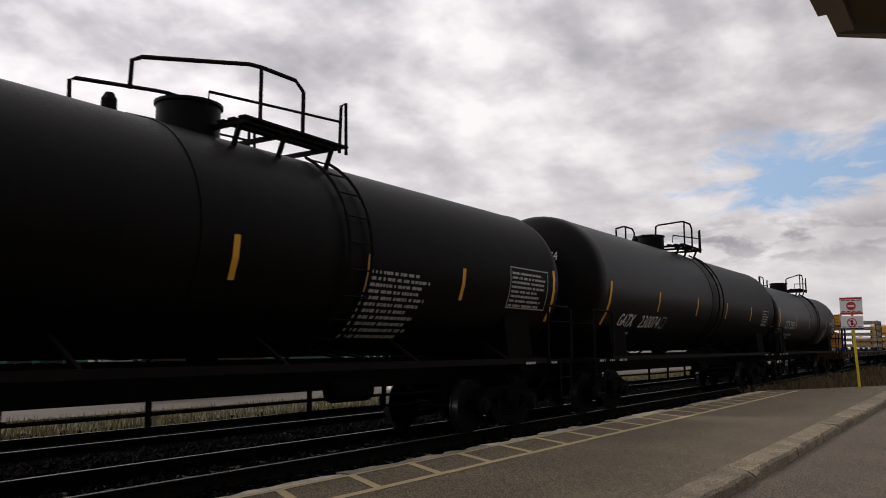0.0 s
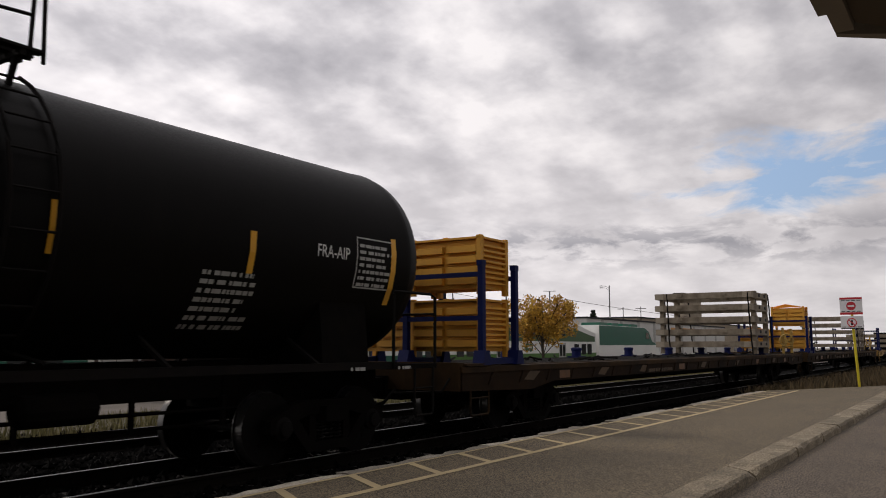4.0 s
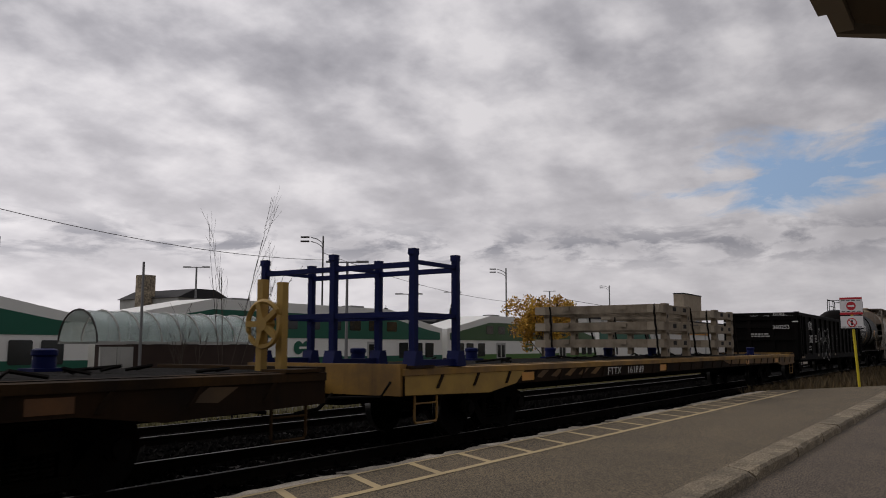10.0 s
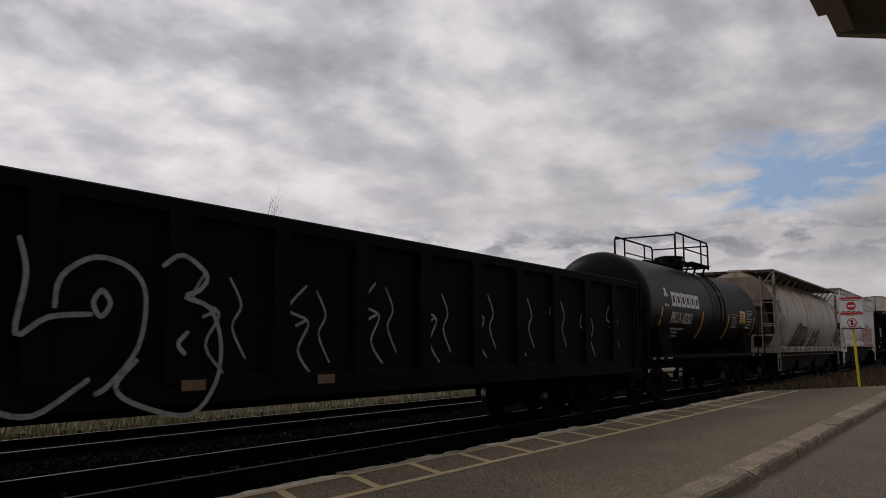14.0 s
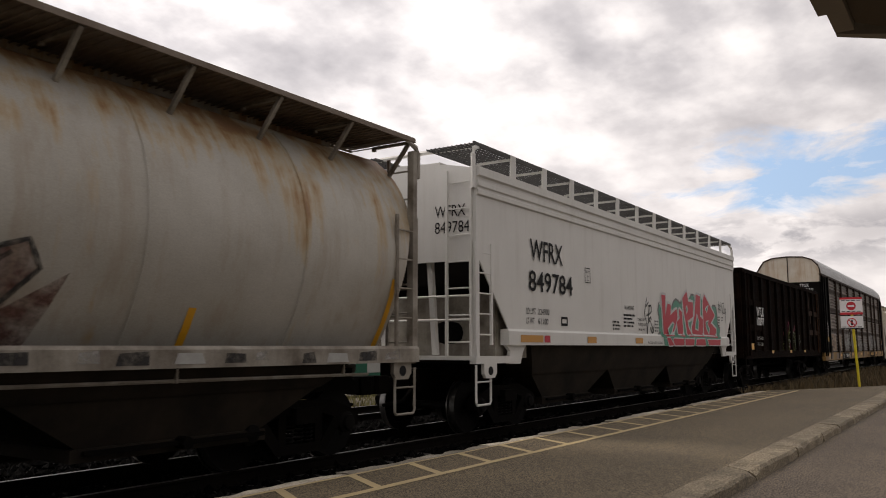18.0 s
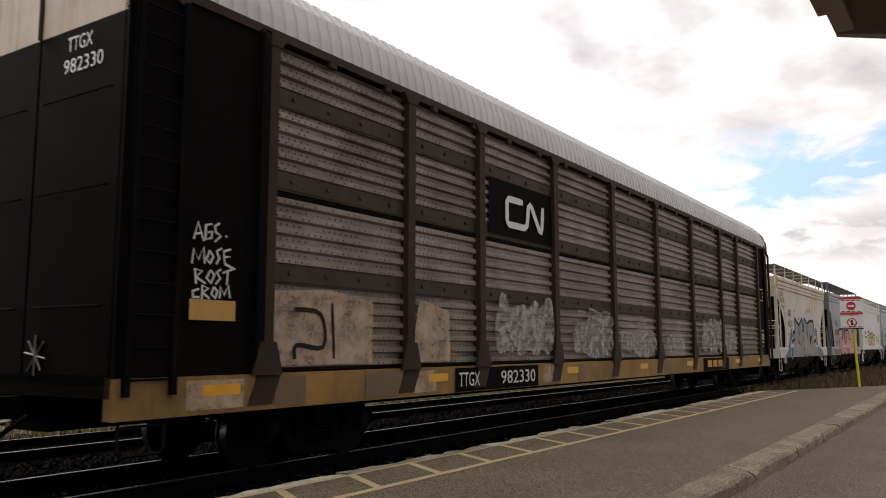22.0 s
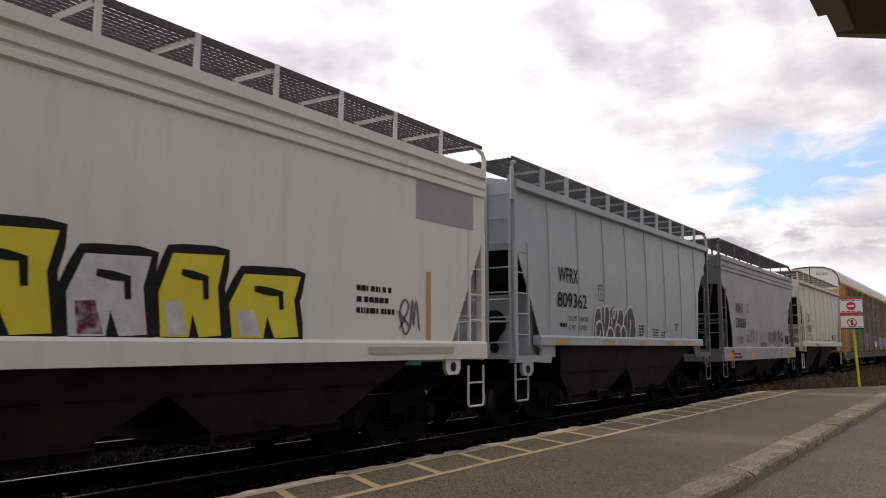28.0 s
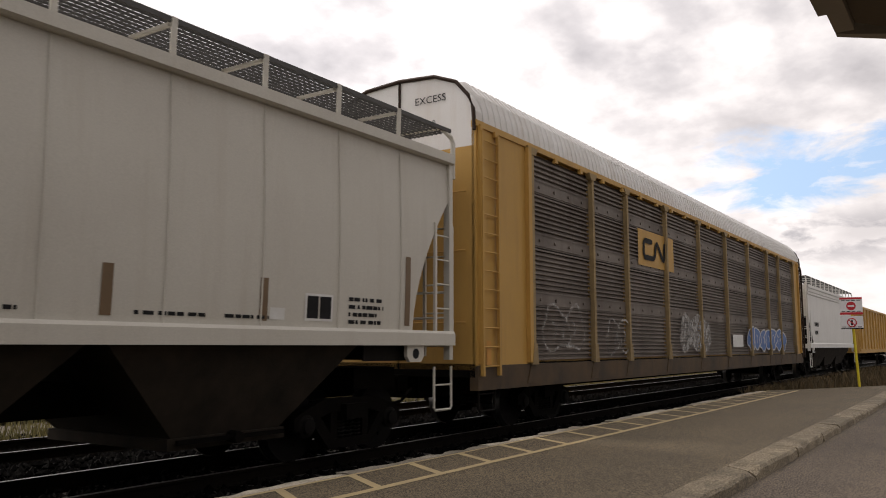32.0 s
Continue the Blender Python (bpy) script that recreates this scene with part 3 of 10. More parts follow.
def patch(parent, pts, surf, material, lift=0.01, split=None, name="spray_fill", label="patch of spray paint"):
    """A painted shape given by its x, z outline; split: the height where sill and side meet."""
    jobs = [pts] if split is None else [clip_z(pts, split, True), clip_z(pts, split, False)]
    bm = BM()
    for j in jobs:
        if len(j) > 2:
            cz = sum(q[1] for q in j) / len(j)
            y = [surf(q[0], q[1] if split is None else (split + 0.001 if cz > split else split - 0.001)) for q in j]
            vs = [bm.verts.new((q[0], w - lift, q[1])) for q, w in zip(j, y)]
            for tri in mathutils.geometry.tessellate_polygon([[Vector((q[0], q[1], 0.0)) for q in j]]):
                bm.faces.new([vs[k] for k in tri])
    return part(name, bm, material, parent, label)


def patch_round(parent, pts, surf, material, lift=0.01, name="spray_fill", label="patch of spray paint"):
    """A painted shape that follows a curved side, cut into flat bands."""
    z0, z1 = min(q[1] for q in pts), max(q[1] for q in pts)
    n = max(1, int((z1 - z0) / 0.09))
    bm = BM()
    for k in range(n):
        a, b = z0 + (z1 - z0) * k / n, z0 + (z1 - z0) * (k + 1) / n
        band = clip_z(clip_z(pts, a, True), b, False) if k < n - 1 else clip_z(pts, a, True)
        if len(band) > 2:
            vs = [bm.verts.new((q[0], surf(q[0], q[1]) - lift, q[1])) for q in band]
            for tri in mathutils.geometry.tessellate_polygon([[Vector((q[0], q[1], 0.0)) for q in band]]):
                bm.faces.new([vs[i] for i in tri])
    return part(name, bm, material, parent, label)


def stroke(parent, pts, w, surf, material, lift=0.013, closed=False, soft=False, name="spray_line", label="sprayed line"):
    p = list(pts) + ([pts[0]] if closed else [])
    if soft:
        p = smooth_path(p, 4)
    else:
        q = []
        for a, b in zip(p, p[1:]):
            n = max(1, int(math.hypot(b[0] - a[0], b[1] - a[1]) / 0.12))
            q += [(a[0] + (b[0] - a[0]) * i / n, a[1] + (b[1] - a[1]) * i / n) for i in range(n)]
        p = q + [p[-1]]
    bm = BM()
    ribbon(bm, p, w, surf, lift)
    return part(name, bm, material, parent, label)


def bubbles(parent, x0, x1, z0, z1, surf, n, fill, outline, seed, line=0.05, inner=True, label="bubble-shaped spray paint", square=0.0):
    """A row of fat, overlapping rounded shapes with outlines."""
    rng = random.Random(seed)
    cw = (x1 - x0) / n
    for i in range(n):
        cx, cz = x0 + (i + 0.5) * cw, (z0 + z1) / 2 + rng.uniform(-0.04, 0.04)
        rx, rz = cw * rng.uniform(0.6, 0.74), (z1 - z0) / 2 * rng.uniform(0.82, 1.0)
        lean, ph, amp = rng.uniform(-0.15, 0.15), rng.uniform(0, 6.28), rng.uniform(0.06, 0.16)
        pts = []
        for k in range(22):
            a = k * math.tau / 22
            c, s_ = math.cos(a), math.sin(a)
            if square:
                c = math.copysign(abs(c) ** square, c)
                s_ = math.copysign(abs(s_) ** square, s_)
            r = 1 + amp * math.sin(3 * a + ph) + 0.5 * amp * math.sin(5 * a + 2 * ph)
            z = cz + rz * s_ * r
            pts.append((cx + rx * c * r + lean * (z - cz), z))
        up = 0.0012 * i
        if fill:
            bm = BM()
            mid = bm.verts.new((cx, surf(cx, cz) - 0.009 - up, cz))
            ring = [bm.verts.new((x, surf(x, z) - 0.009 - up, z)) for x, z in pts]
            for a, b in zip(ring, ring[1:] + ring[:1]):
                bm.faces.new((mid, a, b))
            part("spray_fill", bm, fill, parent, label)
        if outline:
            stroke(parent, pts, line, surf, outline, 0.0125 + up, True, label=label)
            if inner:
                b = rng.uniform(-0.3, 0.3)
                stroke(parent, [(cx + rx * (b - 0.2), cz + rz * 0.35), (cx + rx * (b + 0.15), cz + rz * 0.05), (cx + rx * (b - 0.1), cz - rz * 0.4)], line * 0.9, surf, outline, 0.0125 + up, False, True, label=label)


# ------------------------------------------------------------------ setting
YC = 8.51          # middle of the train's track
V = 10.27          # train speed
LEAD = -5.02
KX = 1.0426        # length of the cars against their drawing measures


def strip(bm, x0, x1, y0, y1, z, n=40, jag=0.0, rng=None):
    xs = [x0 + (x1 - x0) * i / n for i in range(n + 1)]
    a = [bm.verts.new((x, y0 + (rng.uniform(-jag, jag) if rng else 0), z)) for x in xs]
    b = [bm.verts.new((x, y1 + (rng.uniform(-jag, jag) if rng else 0), z)) for x in xs]
    for i in range(n):
        bm.faces.new((a[i], a[i + 1], b[i + 1], b[i]))


def build_ground():
    bm = BM()
    xs = [-600, -200, -80, -40, -20] + list(range(-10, 90, 5)) + [110, 150, 250, 600, 1500]
    ys = [-600, -150, -40, -10, -3, 0, 2.45, 6.6, 7.2, 10.3, 11, 11.3, 14.4, 15.2, 18, 23.5, 24.5, 32, 45, 70, 120, 300, 900, 1800]
    def hz(x, y):
        if 6.5 < y < 15:
            return -0.32
        if y >= 24:
            return -1.1
        if y >= 15:
            return -0.12 + 0.04 * math.sin(x * 0.31 + y)
        if y < 7 and x > 33:
            return 0.02
        return -0.02 if y > 2.3 else 0.0
    g = [[bm.verts.new((x, y, hz(x, y))) for y in ys] for x in xs]
    for i in range(len(xs) - 1):
        for j in range(len(ys) - 1):
            bm.faces.new((g[i][j], g[i + 1][j], g[i + 1][j + 1], g[i][j + 1]))
    solid("ground", bm, GROUND, "bare gravelly ground with dry patches", "ground", "structure")
    # parking lot beside the platform
    bm = BM()
    box(bm, -30, -12, -0.2, 60, 2.4, 0.004)
    solid("road", bm, ROADASPH, "worn grey asphalt lot beside the platform kerb", "road", "structure")
    # platform deck with its slanting far end
    bm = BM()
    prism(bm, [(-30, 2.45), (7, 2.572), (32.6, 2.725), (32.9, 3.1), (28.0, 5.32), (27.2, 5.82), (-30, 5.82)], -0.3, 0.13, "z")
    solid("pavement", bm, ASPHALT, "brown-grey asphalt platform surface", "platform", "structure")


def build_platform_edge():
    rng = random.Random(4)
    edge = tagged(new("platform_edge"), "crumbling concrete edge of the platform beside the track", "platform edge", "", "structure")
    x = -20.0
    while x < 27.2:
        l = rng.uniform(1.1, 1.9)
        bm = BM()
        n = 7
        outline = [(x + l * i / n, 5.825) for i in range(n + 1)] + [(x + l * (n - i) / n - 0.01, 6.06 + rng.uniform(-0.07, 0.05)) for i in range(n + 1)]
        prism(bm, outline, -0.3, 0.125 + rng.uniform(-0.03, 0.006), "z")
        part("concrete_slab", bm, CONC, edge)
        x += l + 0.012
    # painted ladder marking
    bm = BM()
    rng = random.Random(5)
    strip(bm, -20, 27.6, 4.955, 5.055, 0.136, 120, 0.006, rng)
    strip(bm, -20, 27.0, 5.73, 5.785, 0.136, 120, 0.012, rng)
    k = -20.45
    while k < 26.0:
        vs = [bm.verts.new(p) for p in ((k - 0.06, 5.055, 0.136), (k + 0.06, 5.055, 0.136), (k + 0.47, 5.73, 0.136), (k + 0.35, 5.73, 0.136))]
        bm.faces.new(vs)
        k += 1.075
    solid("platform_line", bm, LINE, "faded yellow ladder marking painted along the platform edge", "marking", "structure")
    # kerb stones
    kerb = tagged(new("kerb"), "worn concrete kerb between platform and lot", "kerb", "", "structure")
    x = -14.0
    rng = random.Random(6)
    while x < 31:
        l = rng.uniform(1.7, 2.4)
        bm = BM()
        n = 8
        y0 = 2.45 - 0.004 * max(0, x - 8) * 4
        pts_hi, pts_lo = [], []
        secs = []
        for i in range(n + 1):
            xx = x + (l - 0.015) * i / n
            j1, j2, j3 = (rng.uniform(-0.012, 0.012) for _ in range(3))
            bite = rng.uniform(0.02, 0.06) if rng.random() < 0.16 else 0
            ya = 2.235
            yb = 2.57 + 0.006 * (xx - 7)
            secs.append([(xx, ya - 0.01 + j1, -0.1), (xx, ya + 0.005 + j1, 0.10 + j2 - bite), (xx, ya + 0.035 + j1 + bite, 0.136 + j3 * 0.5 - bite * 0.6), (xx, yb - 0.02, 0.146 + j2 * 0.4), (xx, yb, 0.13), (xx, yb, -0.1)])
        loft(bm, secs)
        part("kerb_stone", bm, KERB, kerb)
        x += l


RAILPROF = [(-0.07, -0.18), (0.07, -0.18), (0.07, -0.165), (0.012, -0.145), (0.012, -0.045), (0.036, -0.032), (0.036, -0.004), (0.028, 0.0), (-0.028, 0.0), (-0.036, -0.004), (-0.036, -0.032), (-0.012, -0.045), (-0.012, -0.145), (-0.07, -0.165)]


def build_track(yc, name, label):
    tr = tagged(new(name), label, "railway track", "", "structure")
    for s in (-0.753, 0.753):
        bm = BM()
        prism(bm, [(yc + s + a, b - 0.003) for a, b in RAILPROF], -60, 260, "x")
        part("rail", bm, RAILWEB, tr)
        bm = BM()
        box(bm, -60, yc + s - 0.03, -0.012, 260, yc + s + 0.03, 0.0)
        part("rail_head", bm, RAIL, tr, "polished running surface of the rail")
    bm = BM()
    box(bm, -0.11, -1.3, -0.36, 0.11, 1.3, -0.185)
    tie = mesh(bm, "tie", TIE)
    for i in range(120):
        ob = new("tie", tie)
        ob.parent = tr
        ob.location = (-8 + i * 0.52, yc + 0.02 * math.sin(i * 2.3), 0)


def build_ballast():
    """Loose stones over the shoulders and between the rails."""
    rng = random.Random(9)
    V_, F_ = [], []
    def stone(x, y, z, r):
        o = len(V_)
        pts = [(1, 0, 0), (-1, 0, 0), (0, 1, 0), (0, -1, 0), (0, 0, 1), (0, 0, -1)]
        a = rng.uniform(0, 6.28)
        ca, sa = math.cos(a), math.sin(a)
        for px, py, pz in pts:
            k = r * rng.uniform(0.7, 1.3)
            V_.append((x + (px * ca - py * sa) * k, y + (px * sa + py * ca) * k, z + pz * k * 0.8))
        for f in ((0, 2, 4), (2, 1, 4), (1, 3, 4), (3, 0, 4), (2, 0, 5), (1, 2, 5), (3, 1, 5), (0, 3, 5)):
            F_.append([o + i for i in f])
    for _ in range(36000):
        u = rng.random()
        x = 2 + 45 * u * u
        y = rng.uniform(6.4, 15.4)
        z = -0.2 + (0.05 if 10.2 < y < 11.2 else 0) - max(0, 7.1 - y) * 0.1
        stone(x, y, z + rng.uniform(-0.05, 0.04), rng.uniform(0.025, 0.06) * (1 + u))
    me = bpy.data.meshes.new("ballast")
    me.from_pydata(V_, [], F_)
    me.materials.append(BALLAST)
    tagged(new("ballast", me), "crushed-stone ballast between the tracks, shade in its dark colour", "ballast", "", "stuff")
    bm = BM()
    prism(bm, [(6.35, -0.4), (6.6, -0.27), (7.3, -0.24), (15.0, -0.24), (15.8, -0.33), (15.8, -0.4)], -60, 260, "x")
    solid("ballast_bed", bm, BED, "bed of ballast under both tracks, shade in its dark colour", "ballast", "structure")


build_ground()
build_platform_edge()
build_ballast()
build_track(YC, "track_1", "railway track with polished rails beside the platform")
build_track(12.5, "track_2", "second railway track behind the passing train")

# ------------------------------------------------------------------ running gear
def _wheelset_mesh():
    bm = BM()
    prof = [(-0.07, 0.12), (-0.07, 0.36), (-0.065, 0.40), (-0.06, 0.457), (0.06, 0.46), (0.065, 0.49), (0.09, 0.485), (0.09, 0.36), (0.05, 0.34), (0.05, 0.12)]
    lathe(bm, [(a - 0.753, r) for a, r in prof], "y", 28)
    lathe(bm, [(0.753 - a, r) for a, r in prof[::-1]], "y", 28)
    lathe(bm, [(-0.98, 0.07), (0.98, 0.07)], "y", 10)
    for s in (-1, 1):          # worn pads on the wheel face
        for k in range(6):
            a = k * math.tau / 6
            lathe(bm, [(s * 0.825, 0.03), (s * 0.835, 0.028)], "y", 6, (0.25 * math.cos(a), 0, 0.25 * math.sin(a)))
    me = mesh(bm, "wheelset", WHEEL, True, 35)
    me.materials.append(TREAD)
    for p in me.polygons:
        c = p.center
        r = math.hypot(c.x, c.z)
        if r > 0.43 and (p.normal.x * c.x + p.normal.z * c.z) / r > 0.8:
            p.material_index = 1
    return me


def _sideframe_mesh():
    bm = BM()
    for y0, y1 in ((-0.08, 0.08),):
        prism(bm, [(-1.12, 0.42), (-1.12, 0.58), (-0.95, 0.66), (-0.55, 0.80), (0.55, 0.80), (0.95, 0.66), (1.12, 0.58), (1.12, 0.42), (0.98, 0.40), (0.78, 0.52), (0.42, 0.62), (-0.42, 0.62), (-0.78, 0.52), (-0.98, 0.40)], y0, y1)
        prism(bm, [(-0.80, 0.52), (-0.62, 0.56), (-0.36, 0.26), (0.36, 0.26), (0.62, 0.56), (0.80, 0.52), (0.45, 0.14), (-0.45, 0.14)], y0, y1)
        box(bm, -0.40, y0 + 0.02, 0.2, -0.27, y1 - 0.02, 0.7)
        box(bm, 0.27, y0 + 0.02, 0.2, 0.40, y1 - 0.02, 0.7)
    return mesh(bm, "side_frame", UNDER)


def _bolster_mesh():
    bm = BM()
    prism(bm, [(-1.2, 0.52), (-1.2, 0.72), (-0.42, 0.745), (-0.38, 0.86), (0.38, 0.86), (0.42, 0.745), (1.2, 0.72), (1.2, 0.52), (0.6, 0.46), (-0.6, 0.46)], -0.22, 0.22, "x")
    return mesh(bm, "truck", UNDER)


def _spring_mesh():
    bm = BM()
    for ox in (-0.17, 0.0, 0.17):
        pts = [(ox + 0.065 * math.cos(k * 0.9), 0.065 * math.sin(k * 0.9), 0.26 + 0.25 * k / 36) for k in range(37)]
        rod(bm, pts, 0.014, 4)
    return mesh(bm, "spring_nest", STEEL)


def _cap_mesh():
    bm = BM()
    lathe(bm, [(-0.06, 0.15), (0.0, 0.15), (0.02, 0.11), (0.06, 0.10), (0.07, 0.05)], "y", 16)
    return mesh(bm, "bearing_cap", STEEL, True)


WHEELSET, SIDEFRAME, BOLSTER, SPRING, CAP = _wheelset_mesh(), _sideframe_mesh(), _bolster_mesh(), _spring_mesh(), _cap_mesh()
WHEELS = []


def truck(car, x):
    t = part("truck", BOLSTER, None, car)
    t.location = (x, 0, 0)
    t.scale = (1 / KX, 1, 1)
    for dx in (-0.889, 0.889):
        w = part("wheelset", WHEELSET, None, t)
        w.location = (dx, 0, 0.457)
        WHEELS.append((w, dx))
        for s in (-1, 1):
            c = part("bearing_cap", CAP, None, t)
            c.location = (dx, s * 1.09, 0.47)
            c.rotation_euler = (0, 0, math.pi if s < 0 else 0)
    for s in (-1, 1):
        part("side_frame", SIDEFRAME, None, t).location = (0, s * 1.01, 0)
        c = part("spring_nest", SPRING, None, t)
        c.location = (0, s * 1.02, 0)
    return t


def _coupler_mesh():
    bm = BM()
    box(bm, -0.55, -0.09, 0.76, 0.2, 0.09, 0.99)
    prism(bm, [(-0.5, -0.16), (-0.75, -0.17), (-0.86, -0.05), (-0.78, 0.0), (-0.86, 0.1), (-0.7, 0.17), (-0.5, 0.14)], 0.73, 1.02, "z")
    rod(bm, [(-0.1, -0.35, 0.8), (-0.4, -0.36, 0.6), (-0.75, -0.25, 0.55)], 0.03, 5)
    return mesh(bm, "coupler", UNDER)


COUPLER = _coupler_mesh()


def couplers(car, L):
    a = part("coupler", COUPLER, None, car)
    b = part("coupler", COUPLER, None, car)
    b.location, b.rotation_euler = (L, 0, 0), (0, 0, math.pi)


RUNGS = {}


def ladder(car, a, b, z0, z1, n, material, r=0.022, rr=0.014, name="ladder"):
    """Two uprights from a and b (x, y) between two heights, with n rungs."""
    bm = BM()
    for p in (a, b):
        beam(bm, (p[0], p[1], z0), (p[0], p[1], z1), r * 2)
    ob = part(name, bm, material, car)
    key = (round(b[0] - a[0], 3), round(b[1] - a[1], 3), material.name)
    if key not in RUNGS:
        bm = BM()
        rod(bm, [(0, 0, 0), (b[0] - a[0], b[1] - a[1], 0)], rr, 5)
        RUNGS[key] = mesh(bm, "rung", material)
    for i in range(n):
        g = part("rung", RUNGS[key], None, ob)
        g.location = (a[0], a[1], z0 + (z1 - z0) * (i + 0.5) / n)
    return ob


def stirrup(car, x0, x1, y, z0, z1, material):
    bm = BM()
    rod(bm, [(x0, y, z1), (x0, y, z0 + 0.04), (x0 + 0.03, y, z0), (x1 - 0.03, y, z0), (x1, y, z0 + 0.04), (x1, y, z1)], 0.02, 5)
    rod(bm, [(x0, y, (z0 + z1) / 2 + 0.05), (x1, y, (z0 + z1) / 2 + 0.05)], 0.014, 5)
    return part("step", bm, material, car)


CARS = []


def car_thing(name, label, category, t0, t1, group=""):
    """A car whose leading end passes at t0 and trailing end at t1 (seconds along the train)."""
    L = V * (t1 - t0) / KX
    ob = thing(name, label, category, pose(V * t0 + LEAD, YC, 0), group)
    ob.scale = (KX, 1, 1)
    CARS.append((ob, V * t0 + LEAD))
    return ob, L


# ------------------------------------------------------------------ covered hoppers
def hopper(label, t0, t1, paint, zt=4.49, zs=1.77, zb=1.53, cut=1.05, zc=3.04, curve=False, bulge=0.0, posts=12, chutes=3, sheets=0, endpost=None, under=None, arch=0.22, walk_h=0.43, deep=None, board=None, full=True, slope=None, rtop=None, sillp=None, bulk=False, head=0.0, headp=None, hole=False, endp=None, notch=0.98, endlad=True, edge=(), tail_edge=(), tailp=None, webp=None, name="covered_hopper_car"):
    car, L = car_thing(name, label, "freight car", t0, t1, "freight cars of the train")
    W = 1.58
    endpost = endpost or paint
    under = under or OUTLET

    def side(x, z):
        s = min(1.0, max(0.0, (z - zs) / (zt - zs)))
        if rtop and z > rtop:
            return -W * math.sqrt(max(0.02, 1 - ((min(z, zt) - rtop) / (zt - rtop) * 0.86) ** 2))
        if rtop:
            return -W + 0.45 * (1 - min(1.0, max(0.0, z - zs) / (rtop - zs))) ** 1.8
        return -(W - bulge + bulge * math.sin(math.pi * min(1.0, 0.18 + s * 0.82)) if bulge else W)

    zc_tail = tail_edge[0][0] if tail_edge else zc

    def xcut(z, tail=False):
        line = tail_edge if tail and tail_edge else edge
        if z >= (zc_tail if tail else zc):
            return 0.0
        for (za, xa), (zb_, xb_) in zip(line, line[1:]):
            if zb_ <= z <= za:
                return xa + (xb_ - xa) * (za - z) / (za - zb_)
        s = (zc - z) / (zc - zs)
        return cut * (math.sin(s * math.pi / 2) ** 0.9 if curve else s)
    # side sheets, bent to their section
    for sg, nm in ((1, "side_sheet"), (-1, "side_sheet")):
        bm = BM()
        zz = sorted(set([zs + (zt - zs) * i / 16 for i in range(17)] + [zc] + [z for z, x in tuple(edge) + tuple(tail_edge) if z > zs]))
        rows = []
        for z in zz:
            c, d = xcut(z), xcut(z, True)
            n = 14
            xs = [c + (L - c - d) * i / n for i in range(n + 1)]
            rows.append([(x, sg * side(x, z), z) for x in xs])
        outer = [[bm.verts.new(p) for p in r] for r in rows]
        inner = [[bm.verts.new((p[0], p[1] * 0.985, p[2])) for p in r] for r in rows]
        for g in (outer, inner):
            for a, b in zip(g, g[1:]):
                for k in range(len(a) - 1):
                    bm.faces.new((a[k], a[k + 1], b[k + 1], b[k]))
        for j in range(len(rows) - 1):
            for k in (0, -1):
                bm.faces.new((outer[j][k], outer[j + 1][k], inner[j + 1][k], inner[j][k]))
        for j in (0, -1):
            for k in range(len(rows[0]) - 1):
                bm.faces.new((outer[j][k], outer[j][k + 1], inner[j][k + 1], inner[j][k]))
        part(nm, bm, paint, car, smooth=True)
        if sheets:
            for i in range(1, sheets):
                bm = BM()
                x = L * i / sheets
                zz2 = [zs + 0.02 + (zt - 0.1 - zs) * k / 10 for k in range(11)]
                if xcut(zz2[0]) < x < L - xcut(zz2[0]):
                    ribs = [(x, sg * (side(x, z) - 0.006), z) for z in zz2]
                    rod(bm, ribs, 0.014, 4)
                part("weld_seam", bm, SHADEGRIME if sg < 0 and rtop is None else paint, car, "dirty weld line between sheets")
    # core: slope sheets, dark with painted-in shade by default, and inner hull
    bm = BM()
    dp = deep or (cut + 1.7)
    ztop = rtop + 0.4 if rtop else zt
    core = (W - bulge) * (0.68 if rtop else 0.975)
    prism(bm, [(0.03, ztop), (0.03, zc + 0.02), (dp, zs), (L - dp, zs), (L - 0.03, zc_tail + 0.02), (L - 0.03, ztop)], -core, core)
    part("slope_sheet", bm, slope or SHADEGRIME, car, "sloping end sheets under the body")
    for e in (0, 1):
        bm = BM()
        xa, xb = sorted(((0.0, 0.035) if e == 0 else (L, L - 0.035)))
        ze = zc_tail if e else zc
        zz = [ze - 0.1 + (zt - ze + 0.1) * i / 10 for i in range(11)]
        prism(bm, [(side(0, z) * 0.985, z) for z in zz] + [(-side(0, z) * 0.985, z) for z in zz[::-1]], xa, xb, "x")
        part("end_sheet", bm, endp or paint, car)
    # roof
    bm = BM()
    secs = []
    for x in (0.0, L):
        hw = -side(x, zt) if rtop else W
        secs.append([(x, -hw + (2 * hw) * i / 12, zt + arch * math.sin(math.pi * i / 12)) for i in range(13)])
    loft(bm, secs)
    part("roof", bm, paint, car, smooth=True)
    # top chord and side sill
    for sg in (-1, 1):
        bm = BM()
        y = sg * (W + 0.012)
        prism(bm, [(y, zt - 0.32), (y + sg * 0.03, zt - 0.30), (y + sg * 0.03, zt - 0.20), (y, zt - 0.18), (y, zt - 0.14), (y + sg * 0.05, zt - 0.12), (y + sg * 0.05, zt + 0.02), (y - sg * 0.08, zt + 0.05), (y - sg * 0.08, zt - 0.46), (y, zt - 0.46), (y + sg * 0.025, zt - 0.44), (y + sg * 0.025, zt - 0.37), (y, zt - 0.35)] if not bulge else [(y, zt - 0.14), (y + sg * 0.05, zt - 0.12), (y + sg * 0.05, zt + 0.02), (y - sg * 0.08, zt + 0.05), (y - sg * 0.08, zt - 0.14)], 0.0, L, "x")
        if rtop:
            bm.free()
        else:
            part("top_chord", bm, paint, car)
